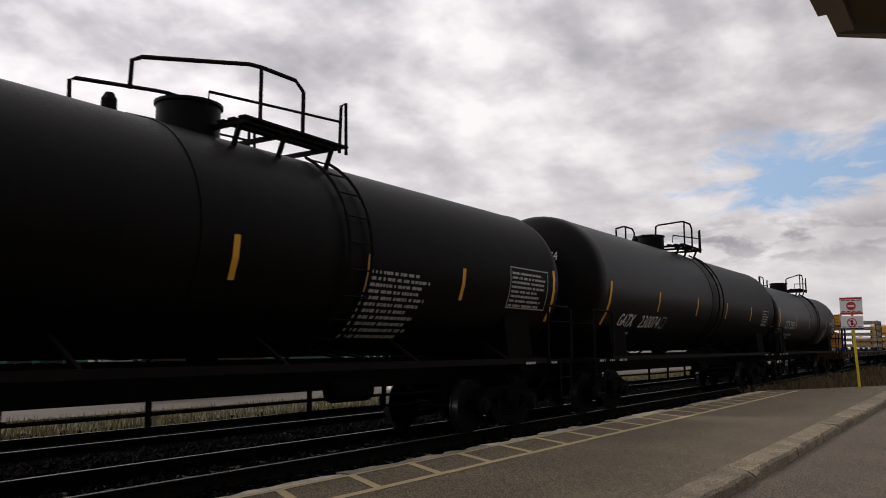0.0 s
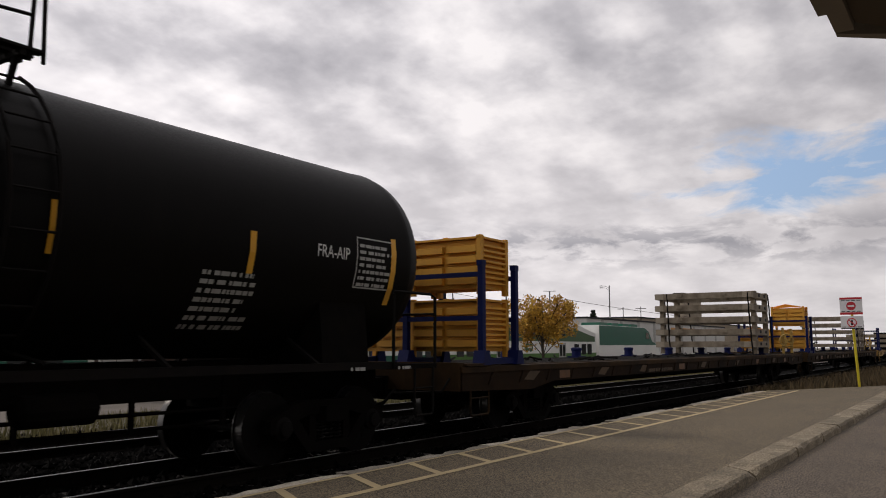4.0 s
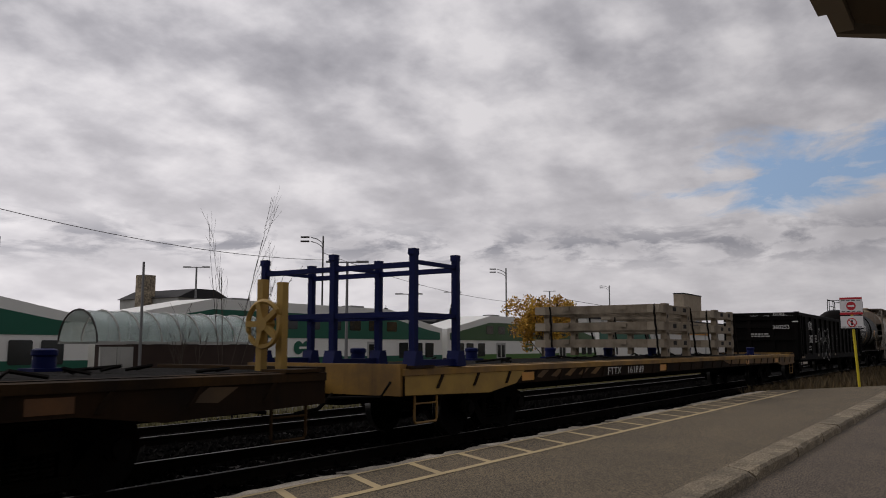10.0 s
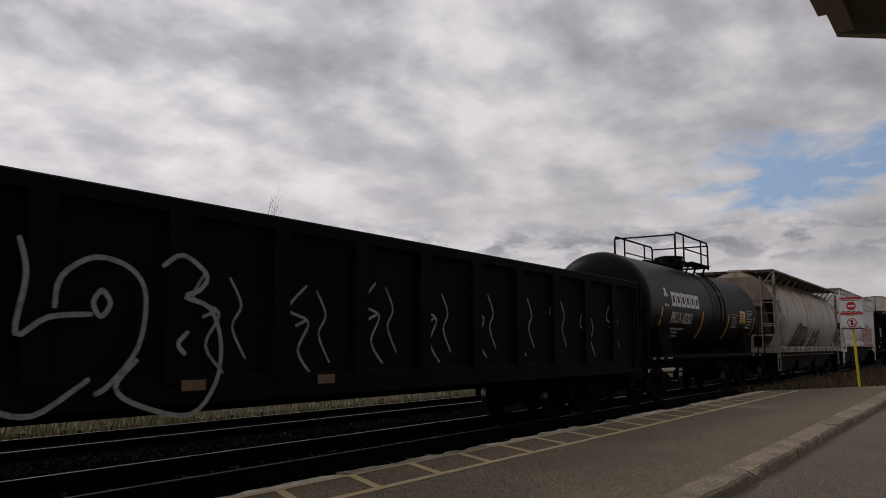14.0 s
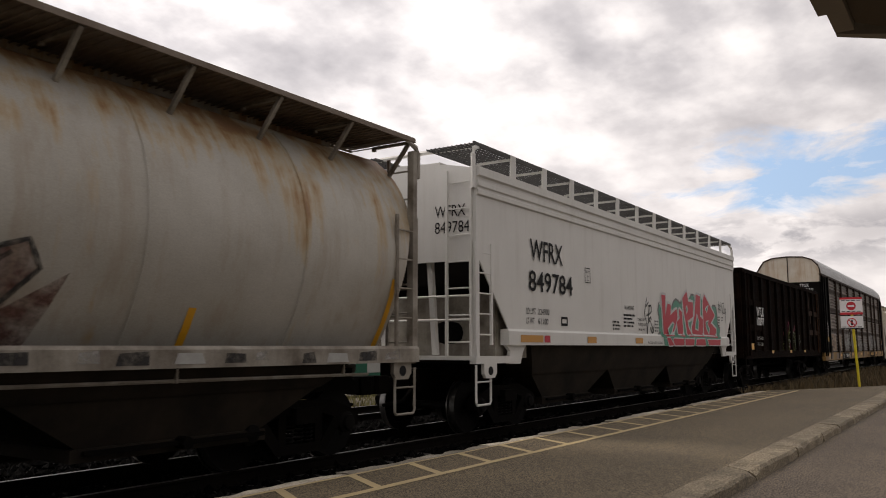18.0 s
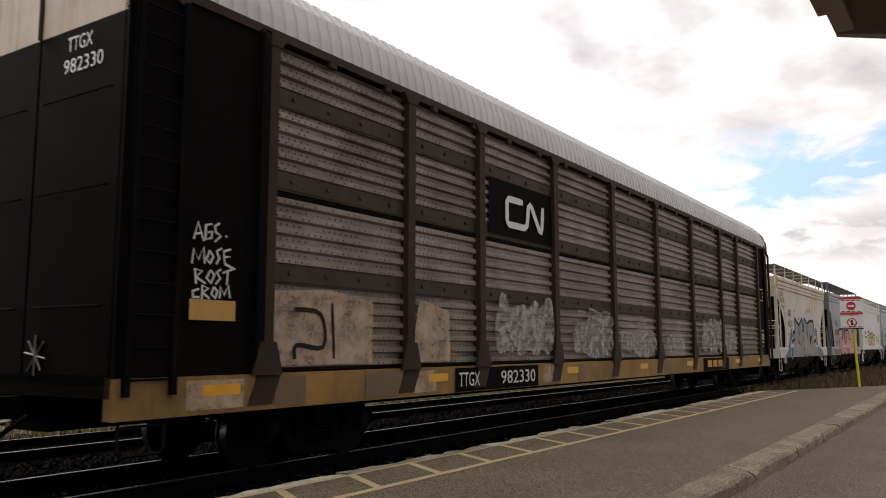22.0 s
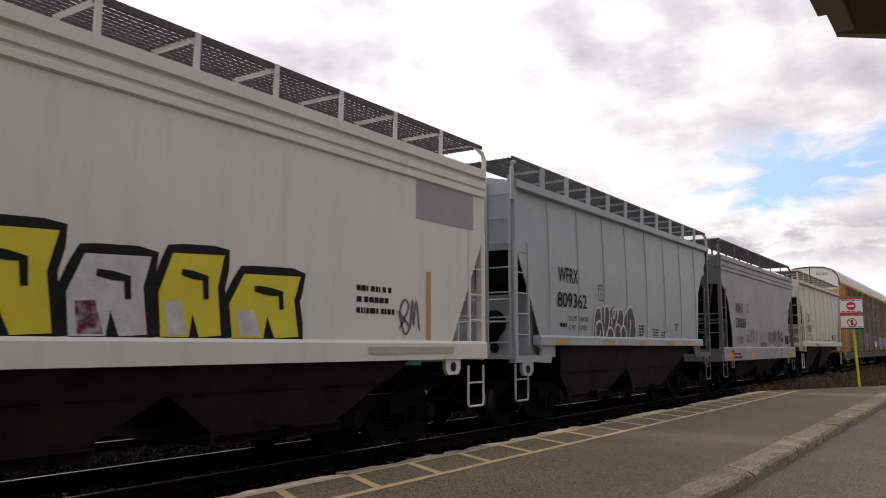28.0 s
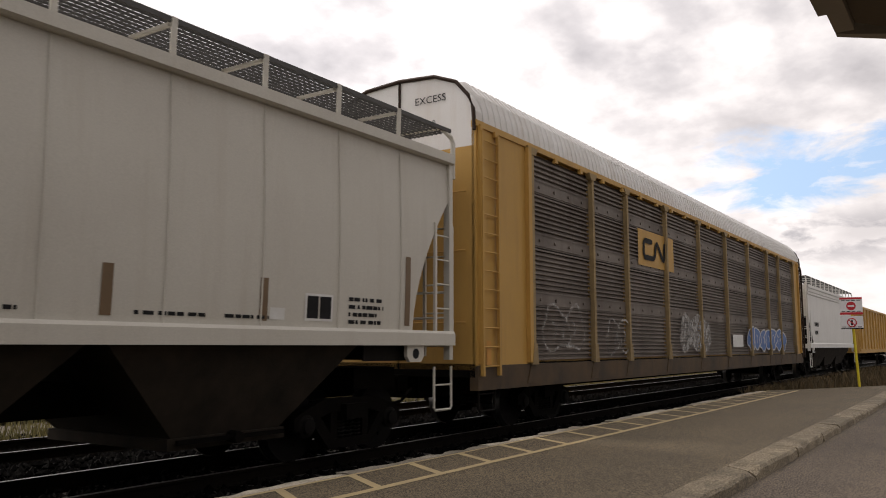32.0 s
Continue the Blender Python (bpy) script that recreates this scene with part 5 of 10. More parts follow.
# ------------------------------------------------------------------ gondolas
def gondola(label, t0, t1, paint, zt, zb, ribs, name="gondola_car", rail=0.14, tail=None, belts=False, caps=True):
    car, L = car_thing(name, label, "freight car", t0, t1, "freight cars of the train")
    W = 1.56
    for sg in (-1, 1):
        bm = BM()
        box(bm, 0.05, min(sg * W, sg * (W - 0.04)), zb, L - 0.05, max(sg * W, sg * (W - 0.04)), zt)
        part("side_sheet", bm, paint, car)
        bm = BM()
        y = sg * W
        prism(bm, [(y - sg * 0.05, zt - 0.02), (y + sg * 0.09, zt - 0.02), (y + sg * 0.09, zt + rail - 0.02), (y + sg * 0.06, zt + rail), (y - sg * 0.05, zt + rail)], 0, L, "x")
        part("top_chord", bm, paint, car)
        bm = BM()
        prism(bm, [(y - sg * 0.05, zb - 0.02), (y + sg * 0.07, zb - 0.02), (y + sg * 0.07, zb + 0.24), (y, zb + 0.27), (y - sg * 0.05, zb + 0.27)], 0.0, L, "x")
        part("side_sill", bm, paint, car)
        bm = BM()
        w, d = 0.13, 0.09
        prism(bm, [(-w, zb + 0.2), (w, zb + 0.2), (w, zt), (-w, zt)], min(sg * W, sg * (W + d)), max(sg * W, sg * (W + d)))
        rib = mesh(bm, "side_post", paint)
        for i in range(ribs + 1):
            p = part("side_post", rib, None, car)
            p.location = (0.2 + (L - 0.4) * i / ribs, 0, 0)
    for e in (0, 1):
        m = (lambda x: x) if e == 0 else (lambda x: L - x)
        bm = BM()
        box(bm, min(m(0.06), m(0.1)), -W, zb, max(m(0.06), m(0.1)), W, zt)
        part("end_sheet", bm, paint, car)
        for z in (zb + 0.3, zb + 0.3 + (zt - zb) * 0.33, zb + 0.3 + (zt - zb) * 0.62, zt - 0.1):
            bm = BM()
            box(bm, min(m(-0.04), m(0.058)), -W, z - 0.09, max(m(-0.04), m(0.058)), W, z + 0.09)
            part("end_belt", bm, paint, car)
        for y in (-W + 0.08, -0.5, 0.5, W - 0.08):
            bm = BM()
            box(bm, min(m(-0.03), m(0.058)), y - 0.08, zb, max(m(-0.03), m(0.058)), y + 0.08, zt)
            part("end_post", bm, paint, car)
        bm = BM()
        box(bm, min(m(-0.06), m(0.1)), -W - 0.05, zt + 0.005, max(m(-0.06), m(0.1)), W + 0.05, zt + rail)
        part("end_chord", bm, paint, car)
        for s in (-1, 1) if caps else ():
            bm = BM()
            box(bm, min(m(-0.08), m(0.1)), s * W - 0.11, zt + rail * 0.1, max(m(-0.08), m(0.1)), s * W + 0.11, zt + rail + 0.025)
            part("corner_cap", bm, paint, car)
        ladder(car, (m(0.12), -W - 0.1), (m(0.55), -W - 0.1), zb + 0.1, zt, 6, (tail or paint) if e else paint)
        if belts:
            for z in (zb + (zt - zb) * 0.36, zb + (zt - zb) * 0.66):
                bm = BM()
                xa, xb = sorted((m(0.2), m(0.2 + (L - 0.4) / ribs * 2)))
                box(bm, xa, -W - 0.06, z - 0.11, xb, -W - 0.002, z + 0.11)
                part("side_belt", bm, (tail or paint) if e else paint, car)
        stirrup(car, min(m(0.1), m(0.55)), max(m(0.1), m(0.55)), -W - 0.05, 0.5, zb, STEEL)
    bm = BM()
    box(bm, 0.1, -W, zb + 0.1, L - 0.1, W, zb + 0.18)
    part("floor_plate", bm, UNDER, car)
    bm = BM()
    box(bm, 0.1, -0.3, 0.7, L - 0.1, 0.3, zb + 0.09)
    part("centre_sill", bm, UNDER, car)
    for x in (2.0, L - 2.0):
        bm = BM()
        box(bm, x - 0.3, -1.3, 0.85, x + 0.3, 1.3, zb)
        part("bolster", bm, UNDER, car)
    for k in range(1, 6):
        bm = BM()
        x = L * k / 6
        prism(bm, [(-1.45, zb), (1.45, zb), (0.3, 0.75), (-0.3, 0.75)], x - 0.05, x + 0.05, "x")
        part("crossbearer", bm, UNDER, car)
    couplers(car, L)
    truck(car, 2.0)
    truck(car, L - 2.0)

    def side(x, z):
        return -W
    return car, L, side


# ------------------------------------------------------------------ flat cars
def flatcar(label, t0, t1, paint, web):
    car, L = car_thing("flat_car", label, "freight car", t0, t1, "freight cars of the train")
    W = 1.56
    n = 40
    bm = BM()
    box(bm, 0.01, -W + 0.04, 1.14, L / n - 0.01, W - 0.04, 1.20)
    pl = mesh(bm, "deck_plank", UNDER)
    for i in range(n):
        part("deck_plank", pl, None, car).location = (L * i / n, 0, 0)
    for sg in (-1, 1):
        bm = BM()
        prism(bm, [(sg * (W + 0.05), 1.085), (sg * (W + 0.05), 1.18), (sg * (W - 0.12), 1.205), (sg * (W - 0.12), 1.085)], 0.0, L, "x")
        part("side_sill", bm, paint, car, "worn yellow edge of the deck")
        bm = BM()
        prism(bm, [(0.02, 1.083), (0.02, 0.80), (2.3, 0.74), (3.2, 0.86), (L - 3.2, 0.86), (L - 2.3, 0.74), (L - 0.02, 0.80), (L - 0.02, 1.083)], min(sg * (W + 0.03), sg * (W - 0.1)), max(sg * (W + 0.03), sg * (W - 0.1)))
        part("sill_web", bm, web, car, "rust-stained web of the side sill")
    bm = BM()
    prism(bm, [(-0.12, 0.88), (-0.06, 0.88), (0.08, 1.08), (0.02, 1.08)], -W - 0.055, -W - 0.03)
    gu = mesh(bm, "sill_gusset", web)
    for i in range(26):
        part("sill_gusset", gu, None, car).location = (0.9 + (L - 1.8) * i / 25, 0, 0)
    for e in (0, 1):
        m = (lambda x: x) if e == 0 else (lambda x: L - x)
        bm = BM()
        box(bm, min(m(-0.03), m(0.12)), -W, 0.8, max(m(-0.03), m(0.12)), W, 1.25)
        part("end_sill", bm, paint, car)
        stirrup(car, min(m(0.3), m(0.85)), max(m(0.3), m(0.85)), -W, 0.4, 0.85, paint)
        bm = BM()
        rod(bm, [(m(-0.05), -1.4, 1.0), (m(-0.2), -1.35, 0.8), (m(-0.25), -0.4, 0.75)], 0.02, 5)
        part("uncoupling_lever", bm, STEEL, car)
    bm = BM()
    box(bm, 0.1, -0.35, 0.62, L - 0.1, 0.35, 1.13)
    part("centre_sill", bm, UNDER, car)
    bm = BM()
    box(bm, -0.04, -W + 0.11, 0.85, 0.04, W - 0.11, 1.13)
    cb = mesh(bm, "crossbearer", UNDER)
    for k in range(1, 16):
        part("crossbearer", cb, None, car).location = (L * k / 16, 0, 0)
    couplers(car, L)
    truck(car, 3.3)
    truck(car, L - 3.3)

    def side(x, z):
        return -W - 0.05
    return car, L, side


# ------------------------------------------------------------------ enclosed auto racks
RD = random.Random(77)
BAYS = [0.187, 0.459, 0.654, 0.927, 1.217, 1.503, 1.793, 2.087, 2.29, 2.577]


def autorack(label, t0, t1, frame_paint, end_paint, roof_paint, endcap_paint, sill_paint, panel=None, girt=None, corr=7, dots=False, slim=False):
    car, L = car_thing("autorack_car", label, "freight car", t0, t1, "freight cars of the train")
    W, ze, zd = 1.56, 5.24, 1.22
    k = L / 2.76
    bays = [b * k for b in BAYS]
    # corrugated panels: four tiers a bay
    tiers = [(1.26, 2.28), (2.50, 3.40), (3.62, 4.43), (4.65, 5.14)]
    for i in range(len(bays) - 1):
        x0, x1 = bays[i] + 0.09, bays[i + 1] - 0.09
        for z0, z1 in tiers:
            bm = BM()
            n = max(3, round((z1 - z0) / 1.02 * corr))
            pts = []
            for j in range(n):
                a, s = z0 + (z1 - z0) * j / n, (z1 - z0) / n
                pts += [(-W - 0.02, a), (-W - 0.02, a + s * 0.35), (-W + 0.035, a + s * 0.5), (-W + 0.035, a + s * 0.85)]
            pts += [(-W - 0.02, z1)]
            loft(bm, [[(x, y, z) for y, z in pts] for x in (x0, x1)], False)
            part("side_panel", bm, panel or GALV, car)
            if dots:
                bm = BM()
                st = 0.105
                for j in range(n):
                    s = (z1 - z0) / n
                    for zq, yq in ((z0 + s * (j + 0.13), -W - 0.0225), (z0 + s * (j + 0.62), -W + 0.0325)):
                        for q in range(int((x1 - x0) / st) - 1):
                            xq = x0 + 0.08 + q * st
                            if RD.random() < 0.12 or (q // 3) % 3 == 2 and RD.random() < 0.6:
                                continue
                            bm.faces.new([bm.verts.new((xq + dx * 0.011, yq, zq + dz * 0.011)) for dx, dz in ((-1, -1), (1, -1), (1, 1), (-1, 1))])
                tagged(part("perforation", bm, INK, car, "rows of small dark holes"), kind="stuff")
        for (a0, a1), (b0, b1) in zip(tiers, tiers[1:]):
            bm = BM()
            box(bm, x0 - 0.05, -W - 0.005, a1 - 0.03, x1 + 0.05, -W + 0.03, b0 + 0.03)
            nb = max(3, int((x1 - x0) / 0.55))
            for q in range(nb):
                lathe(bm, [(-W - 0.03, 0.03), (-W - 0.005, 0.035)], "y", 6, (x0 + (x1 - x0) * (q + 0.5) / nb, 0, (a1 + b0) / 2))
            part("girt", bm, girt or frame_paint, car, "flat band with bolt heads")
    # posts
    bm = BM()
    w = 0.05 if slim else 0.085
    prism(bm, [(-w, zd - 0.02), (w, zd - 0.02), (w, ze - 0.1), (-w, ze - 0.1)], -W - 0.1, -W + 0.02)
    k2 = 0.5 if slim else 1.0
    prism(bm, [(-0.22 * k2, zd - 0.04), (0.22 * k2, zd - 0.04), (0.12 * k2, zd + 0.34), (-0.12 * k2, zd + 0.34)], -W - 0.12, -W - 0.08)
    prism(bm, [(-0.2, ze - 0.02), (0.2, ze - 0.02), (0.1, ze - 0.16), (-0.1, ze - 0.16)], -W - 0.11, -W + 0.0)
    post = mesh(bm, "side_post", POSTOCH if slim else frame_paint)
    for x in bays:
        p = part("side_post", post, None, car)
        p.location = (x, 0, 0)
    # far side and floor close the car
    bm = BM()
    box(bm, 0.05, W - 0.03, zd, L - 0.35, W, ze)
    part("side_wall", bm, frame_paint, car)
    bm = BM()
    box(bm, 0.1, -W + 0.08, zd, L - 0.4, -W + 0.11, ze)
    part("inner_lining", bm, frame_paint, car)
    bm = BM()
    box(bm, 0.0, -W, 1.0, L - 0.05, W, zd)
    box(bm, 0.1, -W, 3.3, L - 0.1, W, 3.36)
    part("deck", bm, UNDER, car)
    # plain door sheets at both ends of the side
    for x0, x1 in ((0.0, bays[0]), (bays[-1], L * 0.975)):
        bm = BM()
        box(bm, x0, -W - 0.03, zd - 0.05, x1, -W + 0.05, ze)
        part("end_bay_sheet", bm, end_paint, car)
        for xq, wq in ((x0 + 0.1, 0.09), (x1 - 0.12, 0.12)):
            bm = BM()
            beam(bm, (xq, -W - 0.05, zd), (xq, -W - 0.05, ze), wq)
            part("edge_post", bm, end_paint, car)
    # top chord, roof
    bm = BM()
    box(bm, -0.02, -W - 0.06, ze - 0.04, L * 0.985, -W + 0.05, ze + 0.07)
    for q in range(24):
        x = 0.6 + (L - 1.2) * q / 23
        box(bm, x - 0.06, -W - 0.09, ze - 0.12, x + 0.06, -W - 0.02, ze - 0.02)
    part("top_chord", bm, frame_paint, car)
    bm = BM()
    def rprof(o=0.0):
        return [(-W - 0.04 + o, ze + 0.05), (-W - 0.01 + o, ze + 0.3), (-W + 0.07 + o, ze + 0.58), (-W + 0.33, ze + 0.86 - o), (-W + 0.8, ze + 0.98 - o), (0.0, ze + 1.02 - o), (W - 0.8, ze + 0.98 - o), (W - 0.33, ze + 0.86 - o), (W - 0.07 - o, ze + 0.58), (W + 0.01 - o, ze + 0.3), (W + 0.04 - o, ze + 0.05)]
    nr = 130
    secs = []
    for i in range(nr):
        x0, s = 0.25 + (L - 0.7) * i / nr, (L - 0.7) / nr
        for f, o in ((0.0, 0.0), (0.5, 0.0), (0.55, 0.022), (0.95, 0.022)):
            secs.append([(x0 + s * f, y, z) for y, z in rprof(o)])
    loft(bm, secs)
    part("roof", bm, roof_paint, car, "ribbed sheet-metal roof")
    # leading end: doors and the rounded white top
    for e in (0, 1):
        m = (lambda x: x) if e == 0 else (lambda x: L - x)
        bm = BM()
        zsplit = ze - 0.36
        top = [(-W, zsplit)] + [(-W, ze + 0.25), (-W + 0.1, ze + 0.5), (-W + 0.35, ze + 0.78), (-W + 0.8, ze + 0.95), (0.0, ze + 1.0), (W - 0.8, ze + 0.95), (W - 0.35, ze + 0.78), (W - 0.1, ze + 0.5), (W, ze + 0.25)] + [(W, zsplit)]
        prism(bm, top, m(0.0), m(0.26), "x")
        part("end_cap", bm, endcap_paint, car, "rust-stained white end panel under the roof")
        bm = BM()
        rod(bm, [(m(-0.02), -W - 0.02, ze - 0.1), (m(-0.02), -W, ze + 0.27), (m(-0.02), -W + 0.1, ze + 0.52), (m(-0.02), -W + 0.35, ze + 0.8), (m(-0.02), -W + 0.8, ze + 0.97), (m(-0.02), 0, ze + 1.02), (m(-0.02), W - 0.8, ze + 0.97), (m(-0.02), W - 0.35, ze + 0.8), (m(-0.02), W, ze + 0.25)], 0.035, 6)
        rod(bm, [(m(-0.02), 0, zsplit), (m(-0.02), 0, ze + 0.98)], 0.025, 5)
        part("end_trim", bm, BROWNRACK, car)
        for y0, y1 in ((-W, -0.02), (0.02, W)):
            bm = BM()
            box(bm, min(m(0.0), m(0.08)), y0, zd - 0.1, max(m(0.0), m(0.08)), y1, zsplit)
            door = part("end_door", bm, end_paint, car, "folding end door")
            for z in (1.9, 3.1, 4.1):
                bm = BM()
                rod(bm, [(m(-0.03), y0 + 0.15, z), (m(-0.05), y0 + 0.2, z), (m(-0.05), y1 - 0.2, z), (m(-0.03), y1 - 0.15, z)], 0.014, 5)
                part("door_bar", bm, end_paint, door)
        if e == 0:
            ladder(car, (0.10, -W - 0.09), (0.62, -W - 0.09), zd - 0.2, ze - 0.1, 13, end_paint, 0.03)
        else:
            ladder(car, (L - 0.52, -W - 0.07), (L - 0.02, -W - 0.07), zd - 0.2, ze - 0.25, 13, BROWNRACK, 0.035)
            bm = BM()
            beam(bm, (L - 0.03, -W - 0.07, ze - 0.25), (L - 0.55, -W - 0.03, ze + 0.08), 0.07)
            part("ladder_brace", bm, BROWNRACK, car)
        stirrup(car, min(m(0.1), m(0.6)), max(m(0.1), m(0.6)), -W, 0.45, 0.9, STEEL)
    for sg in (-1, 1):
        bm = BM()
        prism(bm, [(sg * (W + 0.06), 0.79), (sg * (W + 0.06), 1.19), (sg * (W - 0.1), 1.21), (sg * (W - 0.1), 0.79)], 0.0, L * 0.985, "x")
        part("side_sill", bm, sill_paint, car)
    bm = BM()
    prism(bm, [(-0.24, 0.85), (0.1, 0.85), (0.24, 1.18), (-0.1, 1.18)], -W - 0.075, -W - 0.05)
    gu = mesh(bm, "sill_gusset", sill_paint if slim else frame_paint)
    for x in bays:
        part("sill_gusset", gu, None, car).location = (x, 0, 0)
    bm = BM()
    box(bm, 0.1, -0.35, 0.62, L - 0.1, 0.35, 1.0)
    part("centre_sill", bm, UNDER, car)
    couplers(car, L)
    truck(car, 3.3)
    truck(car, L - 3.3)

    def side(x, z):
        return -W - 0.03
    return car, L, side

# ------------------------------------------------------------------ beyond the tracks
GREENP2 = mat("deep_green_coach_paint", (0.008, 0.115, 0.07), 0.45, 0.0, (0.01, 0.095, 0.058), 0.5, 0.5, 0.02)
LIGHTGREEN = mat("leaf_green_coach_paint", (0.06, 0.17, 0.02), 0.45, 0.0, (0.045, 0.13, 0.02), 0.5, 0.5, 0.02)
MIDGREEN = mat("moss_green_coach_paint", (0.045, 0.11, 0.035), 0.45, 0.0, None, 0.5, 0.5, 0.02)
COACHWHITE = mat("white_coach_paint", (0.82, 0.82, 0.78), 0.45, 0.0, (0.74, 0.74, 0.70), 0.5, 0.5, 0.02)
WINGLASS = mat("tinted_window_glass", (0.02, 0.024, 0.024), 0.12, 0.0, (0.03, 0.035, 0.035), 1.0, 0.5, 0.0, spec=0.6)
GLASSY = bpy.data.materials.new("vault_glass")
GLASSY.use_nodes = True
_b = GLASSY.node_tree.nodes["Principled BSDF"]
_b.inputs["Base Color"].default_value = (0.75, 0.82, 0.80, 1)
_b.inputs["Roughness"].default_value = 0.12
_b.inputs["Transmission Weight"].default_value = 0.75
_b.inputs["IOR"].default_value = 1.1
DARKWALL = mat("dark_brick_wall", (0.035, 0.02, 0.015), 0.85, 0.0, (0.05, 0.03, 0.022), 2, 0.7, 0.2)
PALEDOOR = mat("pale_grey_panel", (0.42, 0.42, 0.39), 0.6)
POLEGREY = mat("galvanised_pole", (0.22, 0.22, 0.22), 0.55, 0.4)
POLEDARK = mat("dark_timber_pole", (0.035, 0.03, 0.027), 0.8)
BARK = mat("grey_brown_bark", (0.07, 0.055, 0.042), 0.9)
LEAFY = mat("yellow_autumn_leaf", (0.62, 0.38, 0.05), 0.7, 0.0, (0.42, 0.22, 0.03), 1.2, 0.8, 0.0, 20, island=0.45)
CONIFER = mat("dark_conifer_needles", (0.02, 0.028, 0.014), 0.9, 0.0, None, 2, 0.5, 0.0, 20, island=0.4)
WEED = mat("brown_weeds", (0.10, 0.065, 0.03), 0.9, 0.0, (0.07, 0.055, 0.022), 0.8, 0.8, 0.0, 20, island=0.5)
BEIGE = mat("beige_render_wall", (0.42, 0.35, 0.26), 0.85, 0.0, (0.30, 0.24, 0.17), 0.6, 0.8, 0.1, 20, 0.4, (0.14, 0.1, 0.07))
WHITEWALL = mat("white_metal_cladding", (0.66, 0.65, 0.62), 0.6, 0.0, (0.56, 0.55, 0.52), 0.3, 0.6, 0.02)
SHINGLE = mat("dark_shingle_roof", (0.03, 0.03, 0.032), 0.9)
SIGNRED = mat("sign_red", (0.52, 0.02, 0.03), 0.5)
SIGNWHITE = mat("sign_white", (0.75, 0.74, 0.74), 0.5)
POSTYEL = mat("yellow_post_paint", (0.62, 0.50, 0.02), 0.5, 0.0, (0.5, 0.38, 0.02), 5, 0.5, 0.05)
SOFFIT = mat("brown_soffit_board", (0.13, 0.10, 0.062), 0.8, 0.0, (0.09, 0.07, 0.046), 1.2, 0.7, 0.1)
FASCIA = mat("grey_brown_fascia", (0.32, 0.28, 0.22), 0.7, 0.0, (0.24, 0.21, 0.165), 1.5, 0.6, 0.05)
STATION = mat("dark_station_wall", (0.10, 0.065, 0.045), 0.85, 0.0, (0.075, 0.048, 0.034), 1.5, 0.7, 0.2)
PATH = mat("pale_gravel_path", (0.14, 0.12, 0.10), 0.95, 0.0, (0.09, 0.078, 0.066), 1.2, 0.8, 0.3)


def coach(x0, label, top, band, low, y=31.0, z0=-1.05):
    """A double-deck passenger coach with sloping roof ends."""
    L, W = 25.9, 3.0
    c = thing("passenger_coach", label, "passenger coach", pose(x0, y, z0), "parked commuter train")
    H, he = 4.88, 3.80
    body = [(0.05, 0.45), (L - 0.05, 0.45), (L - 0.05, he), (L - 0.5, he + 0.05), (L - 6.0, H), (6.0, H), (0.5, he + 0.05), (0.05, he)]
    bm = BM()
    prism(bm, body, 0.02, W)
    part("body_shell", bm, COACHWHITE, c)
    bm = BM()
    prism(bm, [(0.35, 3.02), (L - 0.35, 3.02), (L - 0.35, he - 0.3), (L - 1.6, he - 0.16), (L - 5.9, H - 0.52), (5.9, H - 0.52), (1.6, he - 0.16), (0.35, he - 0.3)], -0.004, 0.02)
    part("upper_panel", bm, top, c, "green painted upper deck band")
    bm = BM()
    box(bm, 0.06, -0.004, 0.45, L - 0.06, 0.02, 2.0)
    part("lower_panel", bm, low, c, "green painted lower band")
    bm = BM()
    box(bm, 3.2, -0.006, 0.45, L - 3.2, 0.018, 1.25)
    part("skirt", bm, band, c)
    bm = BM()
    prism(bm, [(1.06, 3.45), (1.0, 3.51), (1.0, 3.99), (1.06, 4.05), (1.95, 4.05), (2.02, 3.99), (2.02, 3.51), (1.95, 3.45)], -0.02, 0.0)
    up = mesh(bm, "window", WINGLASS)
    n = 9
    for k in range(n):
        w = part("window", up, None, c, "tinted upper deck window")
        w.location = (4.3 + (L - 11.6) * k / (n - 1) - 0.0, 0, 0.05)
    bm = BM()
    prism(bm, [(0.05, 1.9), (0.0, 1.96), (0.0, 2.8), (0.05, 2.86), (0.9, 2.86), (0.95, 2.8), (0.95, 1.96), (0.9, 1.9)], -0.02, 0.0)
    lo = mesh(bm, "window", WINGLASS)
    for x in (1.2, 2.5, 4.1, L - 5.0, L - 3.4, L - 2.1):
        w = part("window", lo, None, c, "dark lower window")
        w.location = (x, 0, -0.05)
    for x in (6.8, L - 8.2):
        d = BM()
        box(d, x, -0.02, 1.0, x + 1.4, 0.0, 2.86)
        dr = part("door", d, PALEDOOR, c, "pale sliding door")
        for q in (0.15, 0.78):
            d = BM()
            box(d, x + q, -0.028, 1.75, x + q + 0.45, -0.021, 2.7)
            part("door_window", d, WINGLASS, dr)
    # plain round emblem in two discs
    for q in (0.0, 0.62):
        d = BM()
        lathe(d, [(-0.015, 0.36), (0.0, 0.36)], "y", 24, (11.8 + q, 0, 2.5))
        e = part("emblem", d, top, c, "plain green disc of the emblem")
    d = BM()
    box(d, 11.85, -0.022, 2.44, 12.6, -0.016, 2.56)
    part("emblem_bar", d, COACHWHITE, c)
    for x in (8.0, 17.5):
        d = BM()
        box(d, x, 1.1, H, x + 1.2, 1.9, H + 0.18)
        part("roof_vent", d, POLEGREY, c)
    for x in (3.0, L - 3.0):
        t = part("truck", SIDEFRAME, None, c)
        t.location = (x, W / 2, 0)
        for dx in (-0.889, 0.889):
            w = part("wheelset", WHEELSET, None, t)
